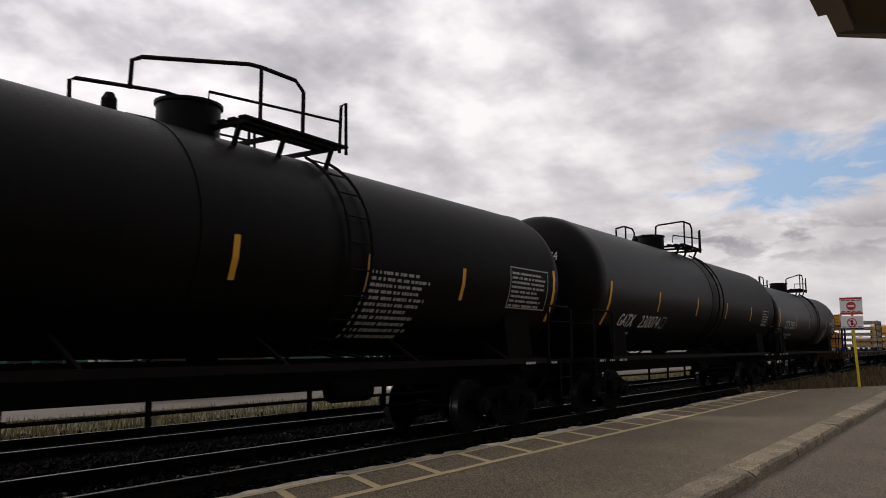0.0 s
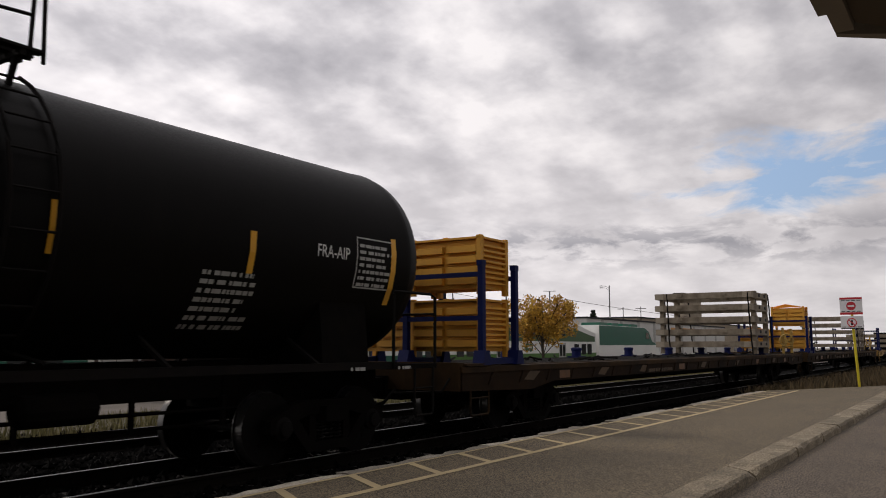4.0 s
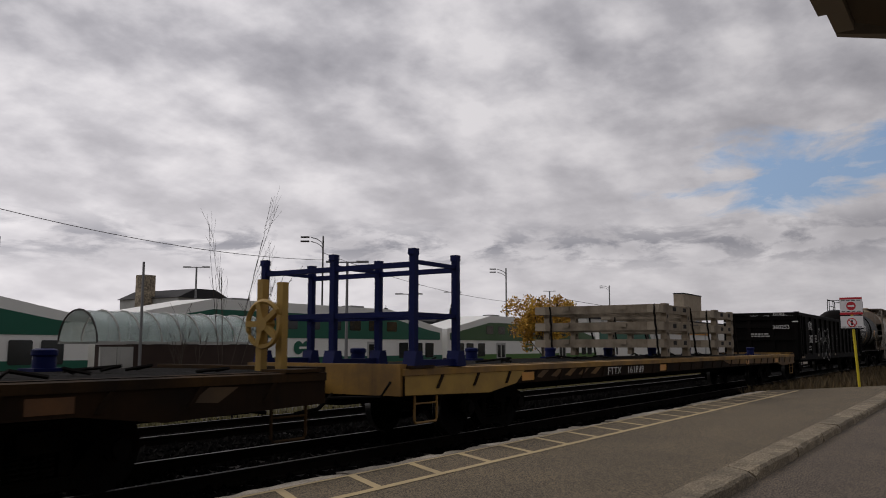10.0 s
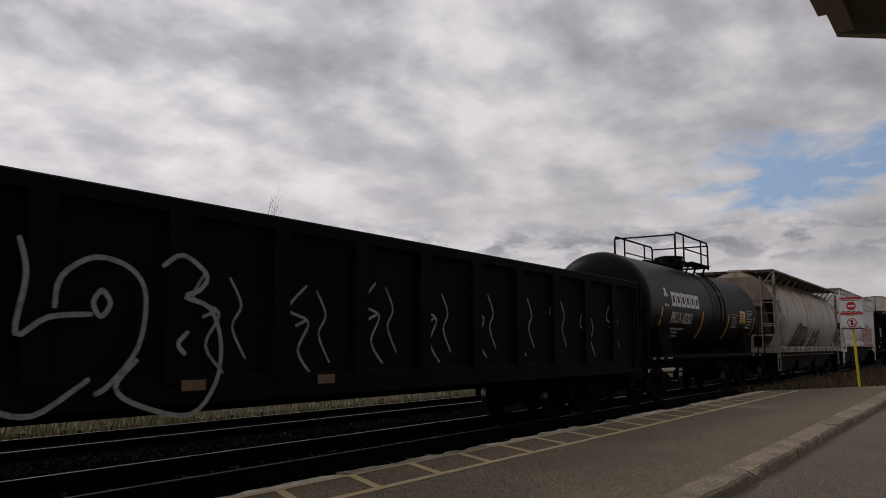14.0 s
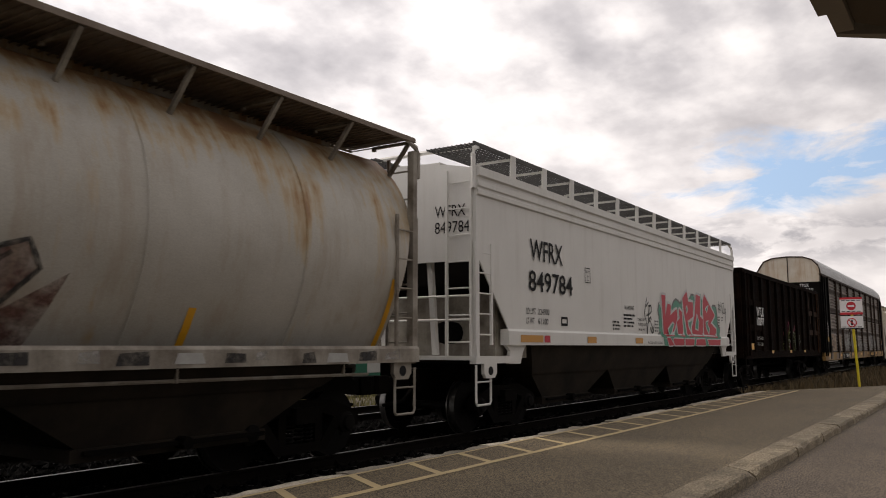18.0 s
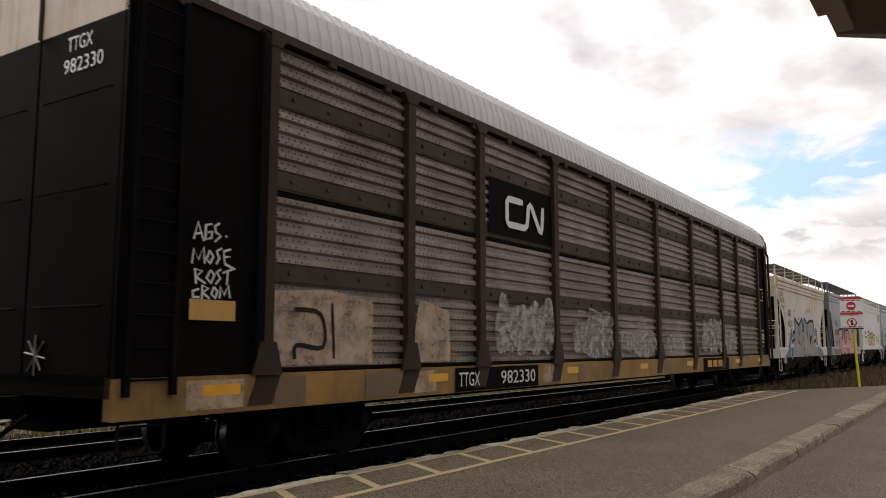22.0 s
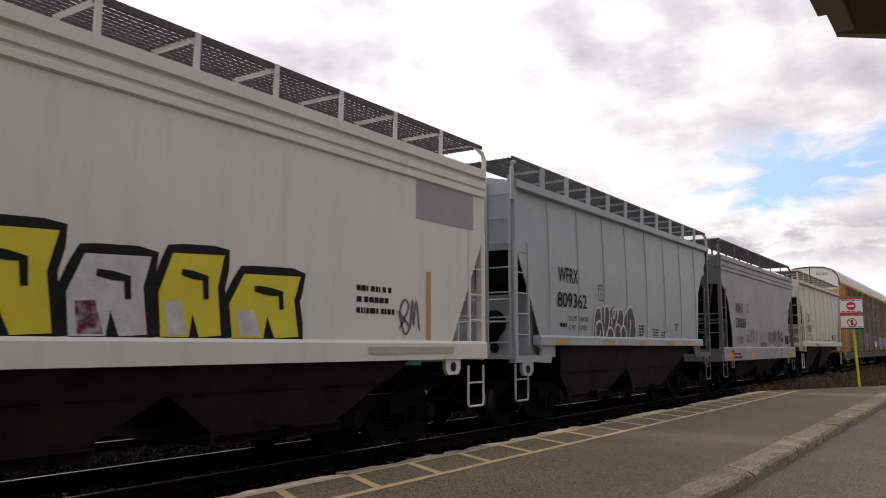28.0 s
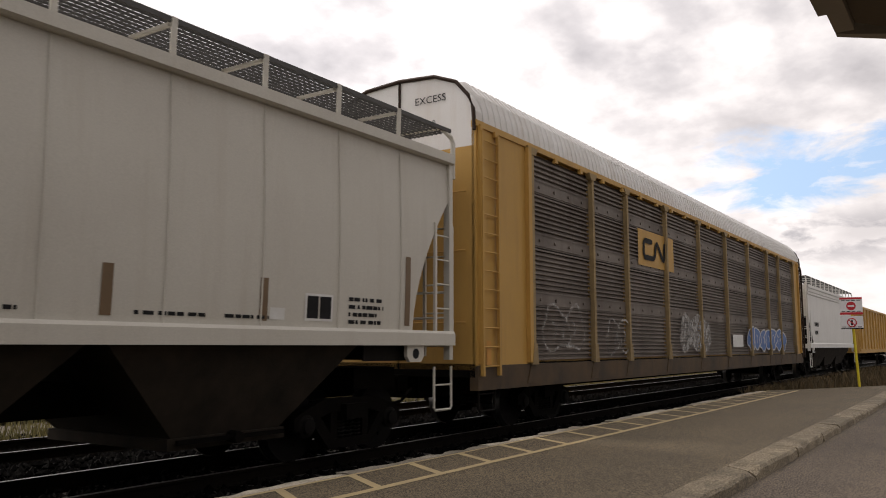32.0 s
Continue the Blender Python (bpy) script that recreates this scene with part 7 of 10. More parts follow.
def tank_end_lettering(car, body, y, z, size, material, width):
    """Lettering bent to the dished end of a tank."""
    R, cap, zc, ext = TANK_END[car.name]
    vs, fs = text_mesh(body, size, 0, 0, 1.0, width)

    def bend(a, b):
        r = min(0.999, math.hypot(y - a, z + b - zc) / R)
        return (cap * (1 - math.cos(math.asin(r ** (1 / 0.52)))) - 0.012 - ext, y - a, z + b)
    me = bpy.data.meshes.new("lettering")
    me.from_pydata([bend(a, b) for a, b in vs], [], fs)
    me.materials.append(material)
    part("lettering", me, material, car)


def tank_end_bars(car, y, z, rows, w, h, material):
    R, cap, zc, ext = TANK_END[car.name]
    bm = BM()
    for i in range(rows):
        a = y - R7.uniform(0, 0.1)
        while a > y - w * R7.uniform(0.75, 1):
            b = a - R7.uniform(0.05, 0.16)
            z0 = z - i * h
            bm.faces.new([bm.verts.new((cap * (1 - math.cos(math.asin(min(0.999, math.hypot(p, q - zc) / R) ** (1 / 0.52)))) - 0.012 - ext, p, q)) for p, q in ((a, z0), (b, z0), (b, z0 + h * 0.55), (a, z0 + h * 0.55))])
            a = b - 0.035
    part("small_lettering", bm, material, car, "unreadable small stencilled lettering")


def plate_mark(car, x, z, w, h, surf, body="C"):
    box_mark(car, x, z, x + w, z + h, surf, INK, 0.018)
    lettering(car, "PLATE", x + w * 0.14, z + h * 0.66, h * 0.17, surf, INK, w * 0.72)
    lettering(car, body, x + w * 0.33, z + h * 0.14, h * 0.36, surf, INK, w * 0.3)


def weights(car, x, z, a, b, surf, size=0.11, gap=0.21, material=None, w=1.0):
    """Load limit and light weight."""
    for i, (k, v) in enumerate((("LD LMT", a), ("LT WT", b))):
        lettering(car, k, x, z - i * gap, size, surf, material or INK, 0.36 * w if i == 0 else 0.30 * w)
        lettering(car, v, x + 0.45 * w, z - i * gap, size, surf, material or INK, 0.45 * w if i == 0 else 0.40 * w)


# tank cars
car, L, sd = tank("black tank car with dome platform and yellow reflectors", 0.15, 1.97, R=1.45, zc=2.80, dome=0.566)
tank_stripe(car, L, sd, (9.41, 11.74, 14.1), 2.26, 2.78)
tank_stripe(car, L, sd, (17.3,), 2.0, 3.0, 0.11)
text_bars(car, R7, 11.7, 2.62, 11, 1.5, 0.09, sd, MARKGREY)
label_panel(car, 15.6, 2.2, 17.05, 2.95, sd, MARKGREY, 8)

car, L, sd = tank("glossy black tank car with white reporting marks", 2.085, 3.86, R=1.57, zc=2.95, dome=0.463, ext=0.16)
tank_stripe(car, L, sd, (0.83,), 2.0, 2.98, 0.11)
tank_stripe(car, L, sd, (4.0, 7.22, 10.3, 13.48), 2.41, 2.91)
lettering(car, "GATX", 1.73, 1.98, 0.3, sd, MARK, 0.93, 0.004)
lettering(car, "230074", 3.09, 1.98, 0.3, sd, MARK, 1.34)
box_mark(car, 4.6, 1.99, 4.9, 2.28, sd, MARKGREY)
text_bars(car, R7, 1.6, 1.92, 2, 1.75, 0.12, sd, MARKGREY)
label_panel(car, 15.25, 2.3, 16.15, 2.85, sd, MARKGREY, 5)
tank_end_lettering(car, "GATX 230074", 0.48, 3.42, 0.18, MARK, 1.2)
tank_end_bars(car, 0.5, 3.28, 2, 0.8, 0.12, MARKGREY)
tank_end_bars(car, 0.45, 2.4, 4, 0.8, 0.1, MARKGREY)


def end_bars(car, y, z, rows, w, h, x, material):
    bm = BM()
    for i in range(rows):
        a = y
        while a > y - w * R7.uniform(0.75, 1):
            b = a - R7.uniform(0.06, 0.2)
            bm.faces.new([bm.verts.new(p) for p in ((x, a, z - i * h), (x, b, z - i * h), (x, b, z - i * h + h * 0.55), (x, a, z - i * h + h * 0.55))])
            a = b - 0.04
    part("small_lettering", bm, material, car, "unreadable small stencilled lettering")



car, L, sd = tank("black tank car with curved safety rails", 3.897, 5.49, R=1.45, zc=2.80, dome=0.526)
tank_stripe(car, L, sd, (0.92,), 2.1, 3.12, 0.12)
tank_stripe(car, L, sd, (4.33, 7.5, 9.8, 12.14), 2.35, 2.85)
tank_stripe(car, L, sd, (L - 0.95,), 2.1, 3.05, 0.11)
lettering(car, "CGTX", 2.05, 2.28, 0.33, sd, MARK, 0.87)
lettering(car, "23311", 3.08, 2.28, 0.33, sd, MARK, 0.94)
text_bars(car, R7, 2.0, 2.14, 2, 1.9, 0.14, sd, MARKGREY)
label_panel(car, 13.95, 2.3, 14.75, 3.0, sd, MARKGREY, 7)
text_bars(car, R7, 11.5, 2.4, 7, 0.95, 0.1, sd, MARKGREY)
lettering(car, "FRA-AIP", 13.2, 2.66, 0.16, sd, MARK, 0.6)
tank_end_lettering(car, "CGTX 23311", 0.55, 3.2, 0.18, MARK, 1.1)

# flat cars
F1T, F2T, F3T = (5.55, 8.34), (8.48, 11.24), (11.40, 14.155)
for a, b in (F1T, F2T, F3T):
    lab = {5.55: "grimy yellow flat car loaded with orange crates and steel frames", 8.48: "grimy yellow flat car with a crate rack and stacked frames", 11.40: "yellow flat car carrying low stacks of grey frames"}[a]
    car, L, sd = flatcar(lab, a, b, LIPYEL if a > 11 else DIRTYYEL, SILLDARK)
    wb = lambda x, z: -1.592
    if a > 11:
        lettering(car, "FTTX", 7.2, 0.90, 0.15, wb, MARK, 0.75)
        lettering(car, "161889", 8.35, 0.90, 0.15, wb, MARK, 0.98)
        patch(car, [(0.03, 1.08), (0.03, 0.81), (2.3, 0.75), (3.2, 0.87), (3.5, 1.08)], wb, DULLYEL, 0.003, label="yellow painted sill end", name="paint_patch")
        for q in range(5):
            patch(car, [(3.9 + q * 0.6, 0.95), (4.2 + q * 0.6, 1.07), (4.45 + q * 0.6, 1.07), (4.15 + q * 0.6, 0.93)], wb, SILLWEB, 0.003, label="old yellow paint", name="paint_patch")
        patch(car, [(L - 11.0, 1.08), (L - 10.2, 0.95), (L - 3.2, 0.87), (L - 2.3, 0.75), (L - 0.03, 0.81), (L - 0.03, 1.08)], wb, SILLWEB, 0.003, label="rust-stained yellow sill end", name="paint_patch")
    else:
        text_bars(car, R7, 8.2, 1.05, 1, 2.0, 0.16, wb, OCHREDIRTY)
    wb = lambda x, z: -1.592
    for q in (3.4, 10.5, 19.0, 23.5):
        quads(car, "reflector", [(q, 0.9, q + 0.45, 1.05)], wb, REFLO if a > 11 else REFLDIM, "orange reflective patch", 0.004)
    if a < 11:
        for q in (2.0, 5.2, 7.6, 12.4, 16.1, 21.5, 25.2):
            patch(car, [(q, 0.92), (q + 0.35, 0.9), (q + 0.62, 1.06), (q + 0.22, 1.07)], wb, OCHREDIRTY, 0.003, label="patch of old yellow paint", name="paint_patch")
    # hand brake stand at the trailing end
    if a < 11:
        bm = BM()
        beam(bm, (L - 0.42, -1.25, 1.2), (L - 0.42, -1.25, 2.3), 0.1)
        beam(bm, (L - 0.42, -0.9, 1.2), (L - 0.42, -0.9, 2.35), 0.1)
        part("brake_stand", bm, DULLYEL, car, "yellow stand of the hand brake")
        bm = BM()
        ring = [(L - 0.56, -1.08 + 0.28 * math.cos(k * math.tau / 20), 1.78 + 0.28 * math.sin(k * math.tau / 20)) for k in range(21)]
        rod(bm, ring, 0.035, 5)
        for k in range(5):
            beam(bm, (L - 0.56, -1.08, 1.78), (L - 0.56, -1.08 + 0.28 * math.cos(k * math.tau / 5), 1.78 + 0.28 * math.sin(k * math.tau / 5)), 0.07)
        lathe(bm, [(-0.6, 0.09), (-0.46, 0.09)], "x", 10, (L, -1.08, 1.78))
        part("brake_wheel", bm, DULLYEL, car, "yellow hand-brake wheel with five spokes")
    # container pedestals along the deck
    for k in range(7):
        x = 2.2 + (L - 4.2) * k / 6
        for y in (1.15, -1.2) if k == 5 else (1.15,):
            bm = BM()
            lathe(bm, [(1.2, 0.14), (1.38, 0.13), (1.40, 0.15), (1.46, 0.15), (1.48, 0.1)], "z", 12, (x, y, 0))
            box(bm, x - 0.22, y - 0.18, 1.2, x + 0.22, y + 0.18, 1.24)
            part("pedestal", bm, BLUEST, car, "blue container pedestal", True)
    bm = BM()
    for k in range(40):
        x, y = R7.uniform(1, L - 1), R7.uniform(-1.35, 1.35)
        rod(bm, [(x, y, 1.22), (x + R7.uniform(-0.3, 0.3), y + R7.uniform(-0.2, 0.2), 1.24 + R7.uniform(0, 0.05)), (x + R7.uniform(-0.5, 0.5), y + R7.uniform(-0.3, 0.3), 1.22)], 0.02, 4)
    tagged(part("chains", bm, STEEL, car, "loose tie-down chains lying on the deck"), kind="stuff")
    bm = BM()
    for x in (0.4, L - 0.4):
        box(bm, x - 0.3, -1.63, 1.19, x + 0.3, -1.2, 1.23)
    part("deck_plate", bm, DIRTYYEL, car)

# loads on the flat cars
MOVERS = []


def carried(ob, S, y, z):
    ob.location = (V * S + LEAD, YC + y, z)
    ob.scale = (KX, 1, 1)
    MOVERS.append((ob, V * S + LEAD, YC + y, z))
    return ob


def make_crate(lid):
    c = thing("crate", "orange ribbed steel crate" + (" with its lid ajar" if lid else " with a closed lid"), "crate", None, "crates in the racks")
    lx, ly, lz = 0.92, 1.5, 0.98
    bm = BM()
    box(bm, 0.08, 0.08, 0.1, lx - 0.08, ly - 0.08, lz - 0.03)
    part("body", bm, CRATE, c)
    for x in (0, lx):
        for y in (0, ly):
            bm = BM()
            box(bm, x - 0.045 + (0.045 if x == 0 else -0.045), y - 0.045 + (0.045 if y == 0 else -0.045), 0, x + 0.045 + (0.045 if x == 0 else -0.045), y + 0.045 + (0.045 if y == 0 else -0.045), lz + 0.04)
            part("corner_post", bm, CRATE, c)
    for k in range(8):
        z = 0.17 + k * 0.092
        bm = BM()
        prism(bm, [(0.0, z + 0.016), (0.0, z + 0.05), (0.085, z + 0.066), (0.085, z)], 0.1, lx - 0.1, "x")
        part("rib", bm, CRATE, c)
        for a, b in ((0.1, ly / 2 - 0.05), (ly / 2 + 0.05, ly - 0.1)):
            if k % 2 == 0:
                bm = BM()
                prism(bm, [(0.0, z + 0.01), (0.0, z + 0.12), (0.075, z + 0.14), (0.075, z)], a, b)
                part("rib", bm, CRATE, c)
    bm = BM()
    if lid:
        loft(bm, [[(-0.02, 0.0, lz), (lx + 0.02, 0.0, lz)], [(-0.02, ly * 0.55, lz + 0.16), (lx + 0.02, ly * 0.5, lz + 0.05)], [(-0.02, ly, lz), (lx + 0.02, ly, lz)]], False)
        bmesh.ops.solidify(bm, geom=bm.faces[:], thickness=0.02)
    else:
        box(bm, 0.0, 0.0, lz - 0.02, lx, ly, lz + 0.015)
        beam(bm, (0.02, ly / 2, lz + 0.02), (lx - 0.02, ly / 2, lz + 0.02), 0.08, 0.03)
    part("lid", bm, CRATE, c)
    return c


def make_rack(open_top):
    k = thing("crate_rack", "blue steel rack " + ("standing empty on a flat car" if open_top else "holding orange crates on a flat car"), "rack", None, "crate racks")
    ys = (-1.52, 0.04, 1.58)
    for x in (-0.12, 0.98):
        for y in ys:
            bm = BM()
            box(bm, x - 0.05, y - 0.05, 0.05, x + 0.05, y + 0.05, 1.74 if y else 1.66)
            box(bm, x - 0.07, y - 0.056, 1.66, x + 0.056, y + 0.056, 1.755)
            prism(bm, [(x - 0.13, 0), (x + 0.13, 0), (x + 0.07, 0.24), (x - 0.07, 0.24)], y - 0.11, y + 0.11)
            part("post", bm, BLUEST, k)
        for z in (0.78, 1.52):
            bm = BM()
            beam(bm, (x, ys[0], z), (x, ys[2], z), 0.07, 0.08)
            part("rail", bm, BLUEST, k)
    for y in ys:
        bm = BM()
        beam(bm, (-0.12, y, 0.06), (0.98, y, 0.06), 0.1)
        part("base_rail", bm, BLUEST, k)
        if open_top:
            for z in (1.56, 0.78):
                bm = BM()
                beam(bm, (-0.07, y, z), (0.93, y, z), 0.06)
                part("cross_rail", bm, BLUEST, k)
    return k


r0 = make_rack(False)
carried(r0, 5.635, 0, 1.2)
r1 = copy_thing(r0, pose(0, 0, 0))
carried(r1, 8.535, 0, 1.2)
carried(make_rack(True), 11.445, 0, 1.2)
c_shut, c_lid = make_crate(False), make_crate(True)
carried(c_shut, 5.637, -1.42, 1.32)
for S, y, z, src in ((5.637, -1.42, 2.40, c_shut), (5.637, 0.12, 1.32, c_shut), (5.637, 0.12, 2.40, c_shut), (8.537, -1.42, 1.32, c_shut), (8.537, 0.12, 1.32, c_lid)):
    carried(copy_thing(src, pose(0, 0, 0)), S, y, z)
carried(c_lid, 8.537, -1.42, 2.40)


def make_frame(paint):
    f = thing("steel_frame", "grey welded steel frame on short pedestal legs", "steel frame", None, "stacked steel frames")
    lx, ly, h = 2.55, 3.55, 0.22

    def channel(bm, a, b, inward):
        a, b = Vector(a), Vector(b)
        beam(bm, a, b, 0.03, h)
        o = Vector(inward) * 0.05
        up = Vector((0, 0, h / 2 - 0.012))
        beam(bm, a + o + up, b + o + up, 0.11, 0.022)
        beam(bm, a + o - up, b + o - up, 0.11, 0.022)
    z = h / 2
    for a, b, i in (((0, 0, z), (lx, 0, z), (0, 1, 0)), ((0, ly, z), (lx, ly, z), (0, -1, 0)), ((0, 0, z), (0, ly, z), (1, 0, 0)), ((lx, 0, z), (lx, ly, z), (-1, 0, 0))):
        bm = BM()
        channel(bm, a, b, i)
        part("edge_beam", bm, paint, f)
    for x in (0.75, 1.35, 1.95):
        bm = BM()
        beam(bm, (x, 0.03, h - 0.05), (x, ly - 0.03, h - 0.05), 0.10, 0.07)
        part("cross_beam", bm, paint, f)
    bm = BM()
    beam(bm, (0.05, 0.9, h - 0.12), (lx - 0.05, 1.5, h - 0.12), 0.06, 0.06)
    beam(bm, (0.05, 2.4, h - 0.12), (lx - 0.05, 1.8, h - 0.12), 0.06, 0.06)
    part("brace", bm, paint, f)
    for x in (0.62, lx - 0.2):
        for y in (0.06, ly - 0.06):
            bm = BM()
            prism(bm, [(x - 0.12, 0.02), (x + 0.12, 0.02), (x + 0.10, -0.08), (x + 0.13, -0.233), (x - 0.13, -0.233), (x - 0.10, -0.08)], y - 0.08, y + 0.08)
            part("pedestal_leg", bm, paint, f)
            bm = BM()
            prism(bm, [(x - 0.035, -0.04), (x + 0.035, -0.04), (x + 0.035, -0.11), (x, -0.15), (x - 0.035, -0.11)], y - 0.086, y - 0.081)
            part("slot", bm, INK, f, "dark slot in the leg")
    for x in (1.2, 2.05):
        bm = BM()
        box(bm, x - 0.13, -0.021, 0.07, x + 0.13, -0.0165, 0.18)
        part("fork_pocket", bm, INK, f, "dark fork pocket")
    for x in (0.55, lx - 0.3):
        bm = BM()
        box(bm, x - 0.14, -0.05, h - 0.005, x + 0.14, 0.09, h + 0.035)
        part("lifting_lug", bm, paint, f)
    for y in (0.95, 2.6):
        bm = BM()
        box(bm, -0.06, y - 0.09, 0.09, -0.016, y + 0.09, 0.2)
        part("lifting_lug", bm, paint, f)
    for y in (0.0, ly):
        bm = BM()
        s_ = 1 if y == 0 else -1
        prism(bm, [(-0.022, y + s_ * 0.3), (-0.022, y - s_ * 0.02), (0.3, y - s_ * 0.022), (0.3, y), (0.0, y), (0.0, y + s_ * 0.3)], 0.004, h - 0.004, "z")
        part("corner_plate", bm, FRAMETAN, f, "pale welded plate round the corner")
    return f


fr = make_frame(FRAMEST)
spots = []
for S, n in ((7.478, 5), (10.362, 5), (12.492, 3), (12.955, 3)):
    for k in range(n):
        spots.append((S + 0.0012 * ((k * 7) % 3 - 1), 1.48 + k * 0.455))
for i, (S, z) in enumerate(spots):
    ob = fr if i == 0 else copy_thing(fr, pose(0, 0, 0))
    carried(ob, S, -1.5, z)
for S, n in ((7.478, 5), (10.362, 5), (12.492, 3), (12.955, 3)):
    top = 1.50 + (n - 1) * 0.455 + 0.2
    ch = thing("tie_down_chain", "dark tie-down chains over a stack of steel frames", "chain", None, "tie-down chains")
    for p in (((0.0, 0.1, top), (-0.03, 0.1, top - 0.2), (-0.12, -0.02, 1.25)), ((2.55, -0.02, top), (2.6, -0.04, top - 0.3), (3.0, -0.02, 1.25)), ((0.0, 3.1, top), (-0.1, 3.0, 1.25)), ((2.55, 3.1, top), (2.75, 3.0, 1.25))):
        bm = BM()
        pts = []
        for a, b in zip(p, p[1:]):
            for s in range(8):
                q = Vector(a).lerp(Vector(b), s / 8)
                pts.append(q + Vector((0.012 * (s % 2), 0.012 * ((s + 1) % 2), 0)))
        pts.append(Vector(p[-1]))
        rod(bm, [v - Vector((0, 0, 1.2)) for v in pts], 0.028, 5)
        part("chain", bm, STEEL, ch)
    carried(ch, S, -1.5, 1.2)

# gondola with chalky spray paint
car, L, sd = gondola("black gondola car with chalk-white spray paint", 14.274, 16.33, GONBLACK, 2.9, 0.93, 14)


def gs(x, z):
    return -1.66


lettering(car, "NOKL", 1.94, 2.28, 0.4, gs, MARK, 1.0)
lettering(car, "3602", 2.10, 1.69, 0.36, gs, MARK, 0.88)
lettering(car, "53", 3.55, 1.71, 0.36, gs, MARK, 0.42)
text_bars(car, R7, 2.05, 1.6, 2, 0.65, 0.13, gs, MARKGREY)
gpl = lambda x, z: -1.562
for p in [[(4.9, 2.4), (4.57, 2.31), (4.45, 2.01), (4.54, 1.65), (4.65, 1.49), (4.52, 1.4), (4.49, 1.09)], [(4.9, 2.4), (5.07, 2.2), (5.05, 1.87), (4.87, 1.71), (4.85, 1.6), (4.77, 1.7)], [(5.08, 1.89), (5.36, 1.93), (5.43, 1.72), (5.39, 1.17), (5.53, 0.98), (5.86, 0.91), (6.2, 1.1), (6.36, 1.21)], [(5.66, 2.45), (5.74, 2.12), (5.68, 1.61), (5.95, 1.76), (6.36, 1.8)], [(6, 1.84), (6.05, 2.13), (6.36, 2.33), (6.73, 2.25), (6.9, 1.99), (6.84, 1.5), (6.56, 1.15), (6.41, 1.06)], [(6.44, 2.04), (6.36, 1.91), (6.44, 1.78), (6.53, 1.91), (6.44, 2.04)], [(7.07, 2.3), (7.31, 2.44), (7.61, 2.26), (7.54, 2.1), (7.36, 2.01), (7.66, 1.91), (7.82, 1.56), (7.77, 1.12), (7.46, 0.81), (6.89, 0.93), (6.62, 1.12), (6.84, 1.38)], [(7.41, 1.66), (7.29, 1.53), (7.38, 1.42)]]:
    stroke(car, p, 0.05, gs, CHALK, 0.012, False, True, label="chalk-white sprayed outline")
for x in (4.28, 7.35, 9.3):
    quads(car, "reflector", [(x, 1.05, x + 0.3, 1.16)], gs, BROWNST, "dull orange reflector")
rg = random.Random(41)
for i in range(9):
    x = 7.75 + i * 1.35
    z = rg.uniform(2.2, 2.5)
    stroke(car, [(x + rg.uniform(-0.1, 0.1), z), (x - 0.22, z - 0.3), (x + 0.12, z - 0.45), (x - 0.05, z - 0.8), (x + 0.2, z - 1.1)], 0.035, gpl, CHALK, 0.009, False, True, label="chalk-white sprayed outline")
    stroke(car, [(x + 0.25, z - 0.05), (x + 0.42, z - 0.35), (x + 0.3, z - 0.6), (x + 0.5, z - 0.95)], 0.03, gpl, CHALK, 0.009, False, True, label="chalk-white sprayed outline")
    stroke(car, [(x - 0.1, z - 0.5), (x + 0.1, z - 0.42)], 0.05, gpl, CHALK, 0.010, label="chalk-white sprayed outline")
quads(car, "reflector", [(0.1, 0.99, 0.95, 1.08)], gs, BROWNST, "dull orange reflector")
end_lettering(car, "NOKL", -0.6, 2.91, 0.12, -0.065, MARK, 0.5)
end_lettering(car, "360253", -0.55, 2.3, 0.17, -0.06, MARK, 0.7)
end_bars(car, 0.4, 2.05, 2, 0.8, 0.1, -0.06, MARKGREY)
for y in (-1.5, 1.5):
    bm = BM()
    box(bm, -0.06, y - 0.12, 2.6, -0.03, y + 0.12, 2.65)
    part("worn_patch", bm, MARK, car, "bare bright patch on the corner")

# short tank car: the owner's mark as plain blocks
car, L, sd = tank("short black tank car with bold white blocks for a mark", 16.416, 17.66, R=1.38, zc=2.65, dome=0.54, shift=-0.95, boxy=True)
tank_stripe(car, L, sd, (1.42, 5.05, 7.9, L - 0.95), 1.75, 2.57, 0.1)
for k in range(6):
    x = 2.2 + k * 0.415
    box_mark(car, x, 2.62, x + 0.36, 3.02, sd, MARK, 0.1, "block_mark")
quads(car, "emblem", [(1.63, 2.6, 1.74, 2.95), (1.82, 2.6, 1.93, 2.95), (1.70, 2.93, 1.86, 3.1)], sd, MARK, "plain white emblem")
lettering(car, "PROX", 2.21, 2.16, 0.31, sd, MARK, 0.85)
lettering(car, "60202", 3.16, 2.16, 0.31, sd, MARK, 0.84)
text_bars(car, R7, 2.1, 2.08, 3, 1.4, 0.1, sd, MARKGREY)
label_panel(car, 8.34, 2.15, 9.0, 2.6, sd, MARKGREY, 5)
quads(car, "placard", [(9.32, 2.32, 10.05, 2.75)], sd, REFLY, "yellow instruction placard")
text_bars(car, R7, 9.38, 2.7, 4, 0.6, 0.09, sd, INK)
label_panel(car, 10.2, 2.16, 11.0, 2.8, sd, MARKGREY, 6)
tank_end_lettering(car, "PROX 60202", 0.5, 3.0, 0.17, MARK, 0.95)

